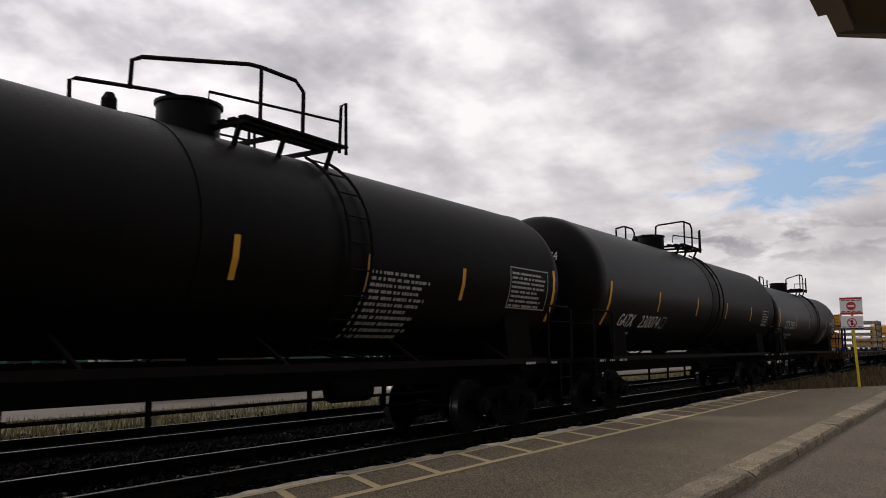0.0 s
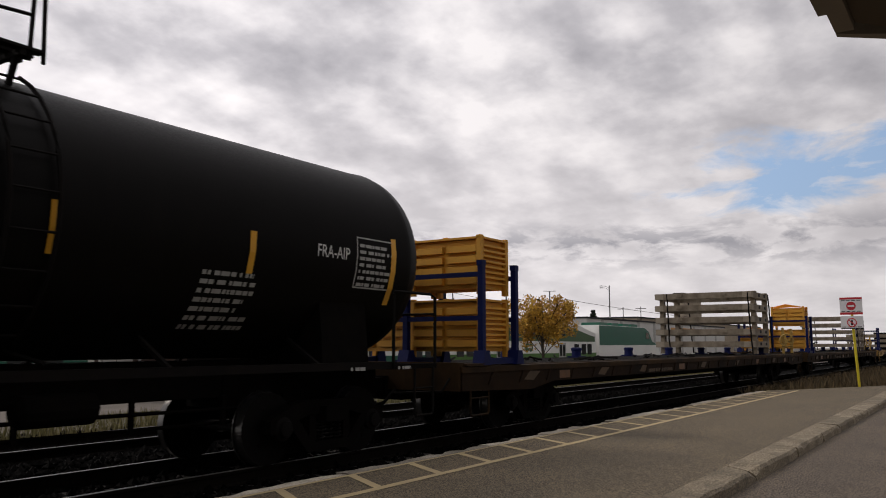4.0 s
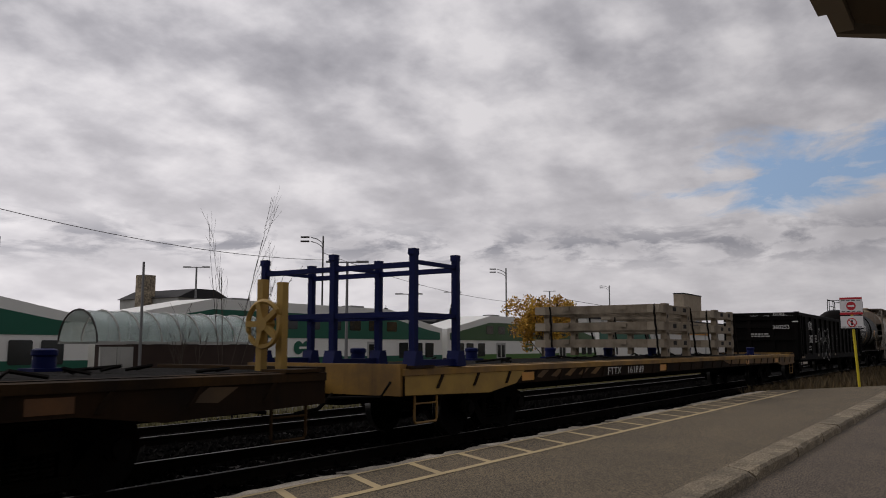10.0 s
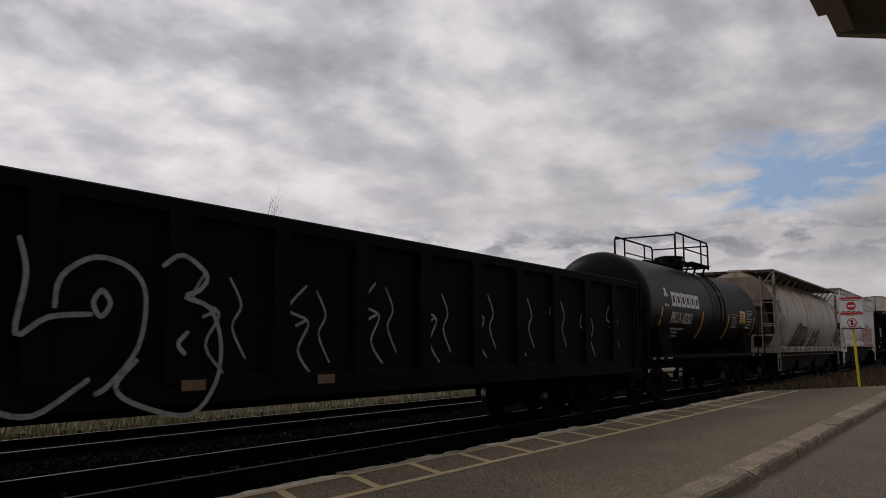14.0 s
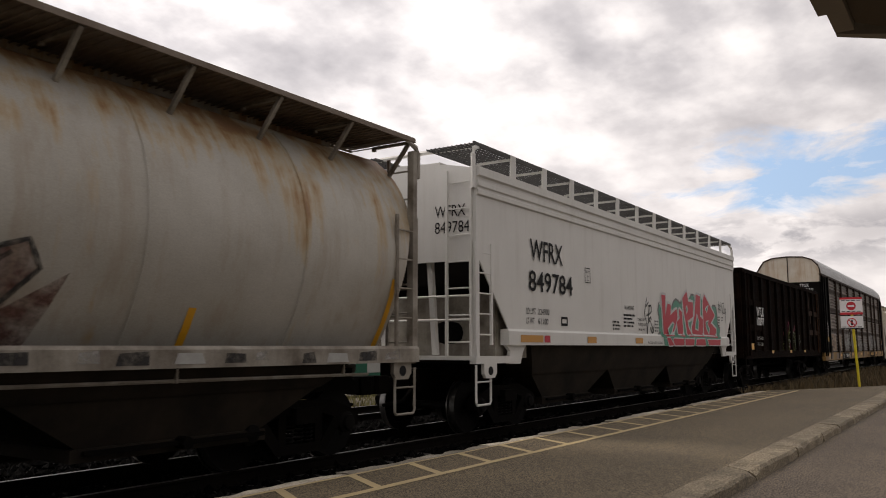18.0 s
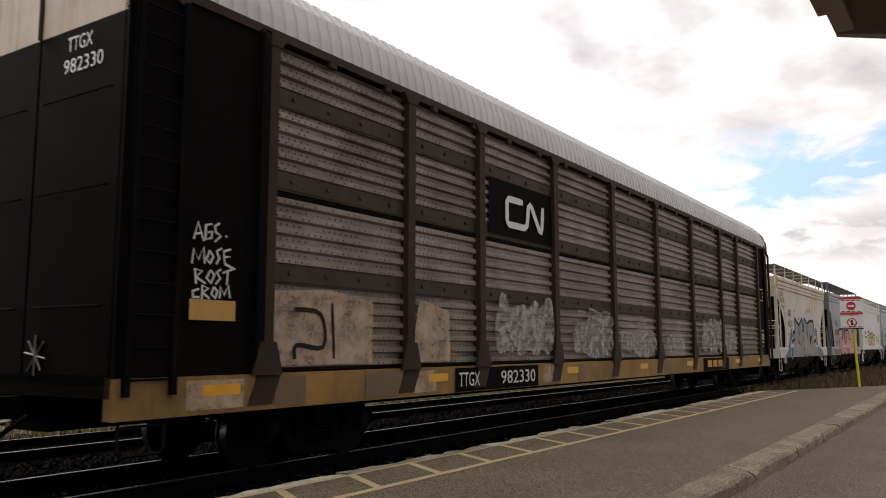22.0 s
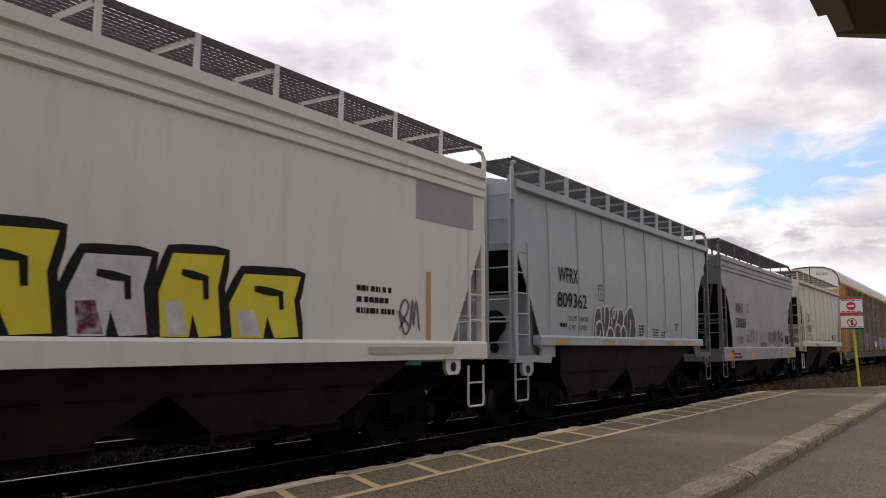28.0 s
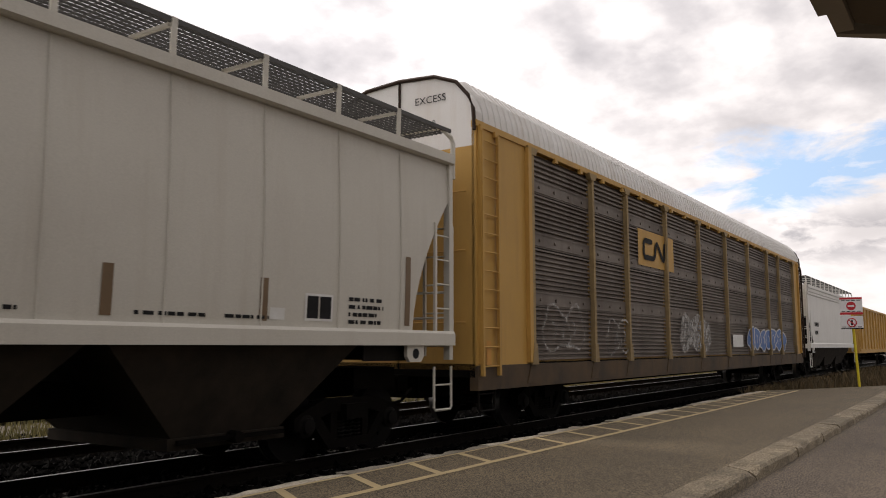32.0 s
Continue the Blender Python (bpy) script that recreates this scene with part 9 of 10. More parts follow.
for p in [[(9.99, 1.42), (9.94, 1.75), (10.09, 1.98), (10.39, 1.93), (10.73, 2.12), (11.3, 2.12), (11.78, 2.19), (12.02, 1.94), (11.95, 1.32), (11.22, 1.3), (10.88, 1.27), (10.42, 1.38)], [(12.43, 1.51), (12.39, 1.79), (12.79, 1.87), (13.36, 1.91), (14, 1.93), (14.35, 1.94), (14.73, 1.71), (14.73, 1.37), (14.16, 1.24), (13.44, 1.25), (12.91, 1.39)], [(15.28, 1.52), (15.36, 1.72), (15.88, 1.81), (16.95, 1.75), (16.94, 1.35), (16.16, 1.28), (15.53, 1.34)]]:
    patch(car, p, px, FADEW, 0.004, label="worn chalk-white spray fill")
for p in [[(10.14, 2.24), (10.17, 2.08), (10.28, 1.99)], [(10.14, 2.24), (10.37, 2.22), (10.69, 2.17), (10.75, 2.29), (11.26, 2.19), (11.31, 1.98)], [(10.69, 2.17), (10.75, 1.95)], [(11.3, 2.16), (11.47, 2.26), (11.82, 2.2), (11.97, 2.01), (12.03, 1.71), (11.76, 1.66), (11.7, 1.92)], [(9.96, 1.72), (10.03, 1.42), (10.42, 1.4), (10.7, 1.31), (10.88, 1.34), (11.03, 1.27), (11.18, 1.41), (11.26, 1.3)], [(10.13, 1.86), (10.39, 1.9)], [(10.4, 1.7), (10.6, 1.74), (10.58, 1.54)], [(11.03, 2.03), (11.18, 2.1), (11.35, 2.02), (11.28, 1.87)], [(12.42, 1.67), (12.39, 1.81), (12.6, 1.84), (12.66, 1.68)], [(13.36, 1.93), (13.42, 2.08), (13.55, 2), (13.49, 1.89)], [(13.74, 1.94), (13.87, 2.1), (14, 2), (13.91, 1.83)], [(12.48, 1.59), (12.69, 1.47), (12.8, 1.53)], [(15.53, 1.34), (15.57, 1.67), (15.84, 1.76), (15.88, 1.36)]]:
    stroke(car, p, 0.05, px, FADEW, 0.012, False, True, label="worn chalk-white sprayed line")
for p in [[(9.86, 1.9), (9.97, 2), (10.1, 1.93), (10.04, 1.8), (9.89, 1.81), (9.86, 1.9)], [(12.92, 1.33), (13.14, 1.41), (13.32, 1.26)], [(15.32, 1.52), (15.45, 1.75), (15.79, 1.86)], [(15.57, 1.52), (15.7, 1.73), (15.86, 1.6), (15.79, 1.33)]]:
    stroke(car, p, 0.03, px, FADEK, 0.014, False, True, label="thin black sprayed line")
for i, (a, b, h, n) in enumerate(((7.0, 9.0, 2.35, 4), (18.6, 20.6, 2.35, 4), (20.9, 22.2, 2.1, 3))):
    bubbles(car, a, b, 1.32, h, px, n, FADEW, FADEW, 50 + i, 0.045, True, "faded chalk-white bubble lettering")
end_lettering(car, "TTGX", -0.55, 4.62, 0.16, -0.01, MARK, 0.45)
end_lettering(car, "982330", -0.5, 4.38, 0.16, -0.01, MARK, 0.7)
text_bars(car, R7, 25.75, 2.2, 5, 0.4, 0.14, ed, MARKGREY)
quads(car, "placard", [(25.65, 1.75, 26.15, 1.98)], ed, OCHRE, "small ochre placard")
box_mark(car, 25.7, 3.2, 26.2, 3.65, ed, MARK)

# hoppers behind the rack
car, L, sd = hopper("cream covered hopper car with blue and grey spray paint", 25.875, 26.995, TANHOP, 4.34, 1.43, 1.06, 1.25, 3.64, False, 0.0, 6, 3, 0, bulk=True, notch=0.8, walk_h=0.5, endlad=False, webp=GRIMYWHITE, edge=((3.64, 0.0), (3.24, 0.56), (3.13, 0.6), (3.02, 0.80), (2.72, 1.10), (2.50, 1.25), (2.25, 1.37), (1.91, 1.36), (1.43, 1.24)))
lettering(car, "SHPX", 1.95, 2.78, 0.32, sd, INK, 0.67, 0.002)
lettering(car, "432107", 1.9, 2.34, 0.29, sd, INK, 0.88, 0.002)
weights(car, 1.86, 1.98, "232600", "53400", sd, 0.1, 0.22)
plate_mark(car, 3.23, 2.8, 0.28, 0.3, sd)
patch(car, [(1.30, 1.5), (1.42, 1.5), (1.53, 2.56), (1.43, 2.56)], sd, REFLO, 0.006, label="vertical orange strip", name="reflector")
zsp = 1.47
s2 = lambda x, z: sd(x, z) - (0.056 if z < zsp else 0.0)
main = [(2.04, 1.07), (2.64, 1.64), (2.54, 1.73), (2.96, 1.79), (2.82, 2.15), (3.13, 2.12), (3.25, 2.29), (3.3, 2.75), (4.16, 2.46), (4.89, 2.78), (4.97, 2.18), (5.2, 2.26), (5.41, 2.81), (6.11, 2.57), (6.73, 2.72), (7.73, 2.72), (7.78, 2.04), (7.63, 1.69), (8.13, 1.86), (8.29, 1.53), (8.74, 1.07), (3.05, 1.07)]
blue_a = [(0.84, 1.07), (1.41, 1.3), (1.86, 1.55), (2.26, 1.91), (2.46, 2.19), (2.81, 2.31), (2.82, 2.14), (2.92, 1.86), (2.6, 1.73), (2.63, 1.62), (2.04, 1.07)]
blue_b = [(7.53, 1.69), (7.83, 2.23), (8.25, 2.45), (8.64, 2.33), (8.74, 1.59), (9.63, 1.29), (10.01, 1.07), (8.79, 1.07), (8.35, 1.53), (8.3, 2.09), (7.93, 1.75)]
for p in (blue_a, blue_b):
    patch(car, p, s2, BLUEP, 0.005, zsp, label="blue spray-painted sweep")
stroke(car, blue_a[:6], 0.06, s2, PURPLEP, 0.004, False, True, label="violet edge of the blue sweep")
patch(car, [(4.01, 2.67), (4.2, 2.82), (4.47, 2.74), (4.25, 2.57)], sd, BLUEP, 0.005)
stroke(car, main[:-1], 0.36, s2, WHITEP, 0.008, label="white halo round the grey piece")
patch(car, [(4.99, 2.77), (5.23, 2.75), (5.24, 2.38), (5.03, 2.3)], sd, BLUEP, 0.010)
patch(car, main, s2, CHROME, 0.012, zsp, label="dark silver block piece")
stroke(car, main[:-1], 0.13, s2, INK, 0.015, label="black outline of the grey piece")
for p in ([(3.0, 2.0), (3.13, 1.76), (3.01, 1.72)], [(4.12, 2.45), (4.2, 2.46), (4.19, 2.06), (4.01, 1.85), (4.16, 1.67), (4.31, 1.54), (3.87, 1.7)], [(4.9, 2.14), (5.01, 1.97), (5.33, 1.71), (5.01, 1.83)], [(6.03, 2.51), (6.17, 2.5), (6.04, 1.81), (5.95, 2.14)], [(6.61, 2.28), (6.67, 1.98), (7.34, 2.03), (6.97, 1.83), (6.7, 1.55), (6.57, 1.87)], [(4.46, 1.86), (4.59, 1.59), (4.5, 1.59)], [(4.76, 1.08), (4.89, 1.22), (5.06, 1.08)], [(5.85, 1.08), (5.97, 1.2), (6.1, 1.08)], [(4.72, 1.42), (4.85, 1.46), (4.95, 1.35), (4.82, 1.33)]):
    patch(car, p, s2, INK, 0.017, None, label="black gap between the blocks")
for x, z0, h in ((3.72, 1.5, 0.56), (5.6, 1.5, 0.52), (7.55, 1.5, 0.52), (9.42, 1.5, 0.8)):
    quads(car, "reflector", [(x, z0, x + 0.12, z0 + h)], sd, REFLY, "vertical yellow strip", 0.02)
# thin black tag lines beside the end
HAPPY = [[(0.19, 3.73), (0.24, 3.67), (0.31, 3.6), (0.38, 3.53), (0.46, 3.59), (0.39, 3.47), (0.46, 3.56), (0.46, 3.42)], [(0.5, 3.75), (0.61, 3.52)], [(0.6, 3.71), (0.66, 3.54)], [(0.56, 3.62), (0.64, 3.64)], [(0.68, 3.54), (0.71, 3.74), (0.78, 3.56)], [(0.68, 3.62), (0.77, 3.64)], [(0.81, 3.57), (0.78, 3.76), (0.84, 3.78), (0.85, 3.7), (0.8, 3.66)], [(0.89, 3.6), (0.86, 3.78), (0.93, 3.79), (0.94, 3.71), (0.88, 3.68)], [(0.95, 3.79), (1.02, 3.7), (1.02, 3.77), (1.05, 3.61), (1.13, 3.47), (1.19, 3.3)]]
BDAY = [[(0.57, 3.47), (0.63, 3.31), (0.7, 3.35), (0.65, 3.41), (0.7, 3.47), (0.57, 3.47)], [(0.71, 3.46), (0.75, 3.33), (0.83, 3.39), (0.78, 3.49), (0.71, 3.46)], [(0.85, 3.34), (0.89, 3.54), (0.99, 3.37)], [(0.87, 3.43), (0.96, 3.46)], [(0.99, 3.53), (1.06, 3.44), (1.14, 3.54), (1.06, 3.44), (1.08, 3.38)], [(1.18, 3.47), (1.29, 3.3), (1.3, 3.51), (1.2, 3.36), (1.31, 3.57), (1.39, 3.4), (1.57, 3.21), (1.72, 3.18)]]
BELOW = [[(0.76, 3.28), (0.81, 3.14), (0.68, 3.17)], [(0.88, 3.22), (0.93, 3.07)], [(0.95, 3.22), (0.99, 3.08)], [(0.9, 3.14), (0.97, 3.16)], [(1.02, 3.21), (1.01, 3.1), (1.07, 3.11), (1.09, 3.22), (1.02, 3.21)], [(1.11, 3.08), (1.12, 3.24), (1.2, 2.96), (1.21, 3.22)], [(1.35, 3.25), (1.23, 3.17), (1.33, 3.14), (1.21, 3.06)], [(1.16, 3.08), (1.24, 2.9), (1.45, 2.6), (1.53, 2.78), (1.62, 3.0)]]
for p in HAPPY + BDAY + BELOW:
    stroke(car, p, 0.026, sd, INK, 0.013, label="thin black hand-drawn letter")
for p in [[(6.03, 3.28), (5.85, 3.23), (6.03, 3.12), (5.85, 3.01)], [(6.15, 3.19), (6.11, 3.06), (6.27, 3.09), (6.27, 3.21), (6.15, 3.19)], [(6.4, 3.31), (6.36, 3.08)], [(6.59, 3.35), (6.55, 3.11)], [(6.39, 3.2), (6.59, 3.24)], [(6.73, 3.26), (6.7, 3.12)], [(6.93, 3.3), (6.75, 3.2), (6.89, 3.11), (6.94, 3.21), (6.83, 3.2)], [(7.0, 3.35), (6.89, 3.13), (7.04, 3.26), (7.14, 3.11), (7.32, 3.03), (7.35, 2.92)]]:
    stroke(car, p, 0.024, sd, INK, 0.013, label="thin black hand-drawn letter")
for p in [[(8.7, 2.62), (8.85, 2.72), (9.0, 2.6), (9.2, 2.75)], [(8.8, 2.5), (9.1, 2.58), (9.35, 2.5)]]:
    stroke(car, p, 0.05, sd, PINKP, 0.008, False, True, label="faint pink scribble")
end_lettering(car, "SHPX", -0.7, 3.9, 0.17, -0.004, INK, 0.5)
end_lettering(car, "432107", -0.7, 3.66, 0.17, -0.004, INK, 0.6)

for t0, t1, num, seed, lab in ((27.16, 28.315, "330005", 81, "grey covered hopper car with pink spray paint"), (31.06, 32.17, "330068", 91, "dusty grey covered hopper car with faded scribbled paint")):
    car, L, sd = hopper(lab, t0, t1, GREYHOP, 4.42, 1.45, 1.05, 1.15, 3.61, True, 0.0, 6, 3, 0, bulk=True, endp=GREYEND, endpost=GREYEND, endlad=False, notch=0.8, walk_h=0.54, webp=GREYEND, edge=((3.61, 0.03), (3.26, 0.53), (3.01, 0.78), (2.59, 0.94), (1.95, 1.15), (1.45, 1.17)))
    lettering(car, "NAHX", 1.66, 2.64, 0.35, sd, INK, 0.89, 0.003)
    lettering(car, num, 1.56, 2.14, 0.34, sd, INK, 1.34, 0.003)
    plate_mark(car, 3.08, 2.68, 0.27, 0.32, sd)
    weights(car, 1.57, 1.74, "229600", "56400", sd, 0.1, 0.13)
    text_bars(car, R7, 0.72, 1.42, 1, 0.5, 0.09, lambda x, z: sd(x, z) - 0.055, INK)
    low = lambda x, z: sd(x, z) - 0.055
    if num == "330005":
        quads(car, "reflector", [(1.42, 1.5, 1.53, 2.55)], sd, REFLY, "vertical yellow strip")
        zsp = 1.49
        s2 = lambda x, z: sd(x, z) - (0.056 if z < zsp else 0.0)
        amber = [(2.62, 1.5), (2.74, 2.02), (2.92, 2.06), (2.89, 1.09), (2.05, 1.07), (2.29, 1.27)]
        patch(car, amber, s2, ORANGEP, 0.005, zsp, label="orange sprayed backing")
        patch(car, [(6.5, 2.12), (7.7, 2.2), (7.7, 1.95), (6.5, 1.9)], s2, ORANGEP, 0.005, None, label="orange sprayed backing")
        pink = [(2.95, 2.45), (4.13, 2.5), (4.02, 1.82), (4.63, 2.4), (4.85, 1.77), (5.05, 2.43), (6.59, 2.46), (6.53, 1.93), (7.63, 1.97), (7.75, 2.41), (8.93, 2.43), (8.64, 1.49), (8.03, 1.08), (2.93, 1.08)]
        patch(car, pink, s2, PINKP, 0.009, zsp, label="pale pink block piece")
        for p in [[(5.03, 2.35), (6.39, 2.37), (6.35, 2.18), (5.76, 1.76), (5.21, 1.68), (4.98, 1.54), (5.04, 1.98)], [(3.39, 1.99), (3.87, 2.12), (3.82, 1.89), (3.5, 1.84)], [(5.22, 1.41), (6.32, 1.44), (6.24, 1.09), (5.37, 1.09)], [(3.02, 1.4), (3.26, 1.43), (3.23, 1.09), (3.01, 1.08)]]:
            patch(car, p, s2, HOTPINK, 0.0105, None, label="stronger pink part of the piece")
        stroke(car, pink, 0.07, s2, INK, 0.0125, True, label="black outline of the pink piece")
        stroke(car, [(2.95, 2.49), (4.13, 2.55)], 0.1, s2, INK, 0.013)
        stroke(car, [(5.05, 2.48), (6.6, 2.51)], 0.1, s2, INK, 0.013)
        for p in ([(4.13, 2.5), (4.37, 2.58), (4.2, 2.03), (3.97, 1.76)], [(4.38, 2.17), (4.68, 2.51), (4.92, 2.49), (4.86, 1.7), (4.63, 2.36)], [(4.09, 1.1), (4.36, 1.39), (4.61, 1.36), (4.51, 1.09)], [(6.59, 2.46), (6.83, 2.44), (6.64, 1.94), (6.53, 1.93)]):
            patch(car, p, s2, DARKGREEN, 0.015, None, label="dark green shadow of the pink piece")
        for p in ([(3.0, 2.09), (3.2, 1.86), (3.72, 1.51), (4.86, 1.51), (5.41, 1.68), (6.01, 1.88), (6.53, 2.17)], [(3.89, 1.43), (4.18, 1.2), (4.46, 1.43)], [(5.19, 1.39), (5.33, 1.09)], [(7.71, 1.54), (8.21, 1.85), (8.74, 2.09)]):
            stroke(car, [(x, z - 0.045) for x, z in p], 0.04, s2, INK, 0.015, False, True)
            stroke(car, p, 0.045, s2, WHITEP, 0.017, False, True, label="thin white sprayed line")
        lettering(car, "1993", 2.3, 1.14, 0.22, low, INK, 0.5)
        for x in (3.72, 6.75, 9.3):
            quads(car, "reflector", [(x, 1.52, x + 0.11, 2.0)], sd, REFLO, "vertical yellow strip", 0.02)
    else:
        for p in [[(2.91, 1.61), (3.23, 1.77), (3.4, 1.9)], [(3.26, 1.68), (3.27, 1.89), (3.41, 2.05)], [(3.47, 2.05), (3.51, 1.81), (3.66, 2.1), (3.59, 1.62)], [(3.68, 1.72), (3.7, 2.01), (3.82, 2.16), (3.88, 2.02), (3.79, 1.72)], [(3.91, 2.12), (3.87, 1.76), (3.83, 1.48)], [(3.96, 1.79), (4.24, 2), (4.02, 2.06)], [(4.03, 1.86), (4.19, 1.63), (4.28, 2.01)], [(4.24, 1.63), (4.32, 2.08), (4.41, 1.84), (4.3, 1.6)], [(4.45, 1.7), (4.47, 2.12)], [(4.92, 1.53), (5.03, 2.08), (5.13, 1.72)], [(5.23, 1.68), (5.35, 2.1), (5.41, 1.88)], [(5.47, 1.57), (5.62, 2.04), (5.81, 1.89)], [(3.1, 2.06), (3.34, 2.09)], [(3.25, 1.59), (3.48, 1.78)], [(3.37, 1.56), (3.54, 1.9)]]:
            stroke(car, p, 0.035, sd, FADEK, 0.012, label="thin faded scribble")
        for p in [[(7.09, 1.5), (7.08, 1.97), (7.37, 2.14), (7.6, 1.99), (8.01, 2.17), (8.32, 1.96), (8.56, 2.1), (8.77, 1.99), (8.69, 1.74), (8.61, 1.5)], [(2.92, 1.61), (2.93, 1.92), (3.19, 1.98), (3.27, 1.74), (3.13, 1.6)]]:
            patch(car, p, sd, DUSTPALE, 0.006, label="pale worn spray fill")
        for p in [[(7.11, 1.5), (7.06, 1.98), (7.37, 2.15), (7.6, 2), (7.64, 1.5)], [(7.6, 1.99), (8.01, 2.19), (8.36, 1.96), (8.29, 1.51)], [(8.4, 2.01), (8.6, 2.11), (8.77, 2), (8.69, 1.74), (8.46, 1.67), (8.32, 1.86)]]:
            stroke(car, p, 0.03, sd, INK, 0.012, label="thin black sprayed outline")
        for p in [[(7.35, 2.1), (7.32, 1.85), (7.37, 1.72)], [(8, 2.13), (7.94, 1.82), (7.98, 1.6)], [(8.31, 1.86), (8.51, 1.75), (8.7, 1.84)]]:
            stroke(car, p, 0.10, sd, INK, 0.014, label="thick black sprayed stroke")
        quads(car, "paint_patch", [(4.91, 1.5, 5.93, 1.66), (6.22, 1.62, 7.15, 2.05)], sd, DUSTP, "grey repainted panel", 0.010)
        lettering(car, "CAUTION", 5.2, 1.55, 0.07, sd, INK, 0.42)
        text_bars(car, R7, 6.3, 2.02, 4, 0.75, 0.10, sd, INK)
        stroke(car, [(7.0, 1.22), (7.05, 1.36), (7.2, 1.42)], 0.03, low, INK, 0.006, False, True)
        stroke(car, [(8.0, 1.1), (8.25, 1.3), (8.1, 1.42)], 0.05, low, INK, 0.006, False, True)
        for q, w in ((0.2, 0.9), (3.3, 0.6), (10.2, 0.5)):
            quads(car, "reflector", [(q, 1.1, q + w, 1.3)], low, REFLO, "orange reflector")
    quads(car, "placard", [(9.2, 1.62, 9.5, 1.95), (9.54, 1.62, 9.84, 1.95)], sd, INK, "small black data panels")
    text_bars(car, R7, 0.9, 1.36, 2, 1.3, 0.12, low, INK)
    end_lettering(car, "NAHX", -0.35, 4.12, 0.17, -0.004, INK, 0.5)
    end_lettering(car, num, -0.35, 3.9, 0.17, -0.004, INK, 0.72)
    end_bars(car, 0.5, 3.75, 5, 0.6, 0.1, -0.004, INK)

car, L, sd = hopper("white covered hopper car with a grey patch", 28.445, 29.62, WHITEHOP, 4.45, 1.55, 1.31, 0.95, 3.35, False, 0.0, 10, 3, 0, slope=WHITEHOP)
quads(car, "paint_patch", [(9.7, 3.4, 11.25, 4.1)], sd, GREYPL, "grey painted-out patch")
quads(car, "reflector", [(9.95, 1.6, 10.07, 2.62)], sd, REFLO, "vertical orange strip")
text_bars(car, R7, 8.4, 2.4, 3, 0.9, 0.15, sd, INK)
for k, (x, w, h) in enumerate(((3.4, 0.95, 0.95), (4.5, 0.8, 0.8), (5.45, 0.75, 0.9), (6.35, 1.0, 0.75))):
    blk = [(x, 1.6), (x + w * 0.45, 1.6), (x + w * 0.5, 1.85), (x + w * 0.62, 1.6), (x + w, 1.62), (x + w * 0.92, 1.6 + h * 0.6), (x + w * 1.02, 1.6 + h), (x + w * 0.15, 1.6 + h * 0.96), (x - w * 0.05, 1.6 + h * 0.5)]
    stroke(car, blk, 0.2, sd, INK, 0.008, True, label="black edge of the lemon piece")
    patch(car, blk, sd, WHITEP if k == 1 else YELP, 0.011, label="lemon and white block of spray paint")
    patch(car, [(x + w * 0.1, 1.62), (x + w * 0.42, 1.62), (x + w * 0.3, 1.6 + h * 0.42), (x + w * 0.05, 1.6 + h * 0.4)], sd, WHITEP if k != 1 else PURPLEP, 0.014, label="white lower half of the block")
    stroke(car, [(x + w * 0.3, 1.6 + h * 0.75), (x + w * 0.7, 1.6 + h * 0.7), (x + w * 0.72, 1.6 + h * 0.45)], 0.09, sd, INK, 0.016, label="black gap in the block")
text_bars(car, R7, 1.8, 2.7, 2, 0.9, 0.3, sd, INK)
quads(car, "sill_stain", [(8.6, 1.4, 10.6, 1.5)], lambda x, z: sd(x, z) - 0.055, MARKGREY, "scuffed lettering band")
spray(car, 9.3, 9.8, 1.7, 2.2, sd, [5, 0], None, GREYP, None, 0.0, 0.04, 102)

car, L, sd = hopper("blue-grey covered hopper car with white outlines sprayed on", 29.728, 30.917, BLUEGREY, 4.50, 1.68, 1.53, 0.95, 3.35, False, 0.05, 11, 3, 9, full=False, head=2.5, hole=True, tailp=GREYEND, tail_edge=((4.04, 0.0), (3.98, 0.2), (3.88, 0.31), (3.65, 0.33), (3.61, 0.54), (3.42, 0.72), (3.05, 1.0), (2.6, 1.06), (1.68, 1.12)))
lettering(car, "WFRX", 1.66, 2.78, 0.30, sd, INK, 0.9, 0.003)
lettering(car, "809362", 1.62, 2.28, 0.30, sd, INK, 1.35, 0.003)
plate_mark(car, 3.57, 2.5, 0.27, 0.34, sd)
weights(car, 2.15, 2.02, "234100", "51900", sd, 0.1, 0.18)
text_bars(car, R7, 1.75, 2.05, 1, 0.4, 0.16, sd, INK)
low = lambda x, z: -1.633
for p in [[(3.31, 1.67), (3.35, 2.11), (3.46, 2.33), (3.66, 2.34), (3.79, 2.41), (4.07, 2.4), (4.19, 2.29), (4.41, 2.42), (4.57, 2.29), (4.8, 2.36), (4.98, 2.17), (5.41, 2.44), (5.64, 2.21), (5.73, 1.9), (5.69, 1.7)]]:
    patch_round(car, p, sd, SMOKE, 0.010, label="dark smoky spray fill")
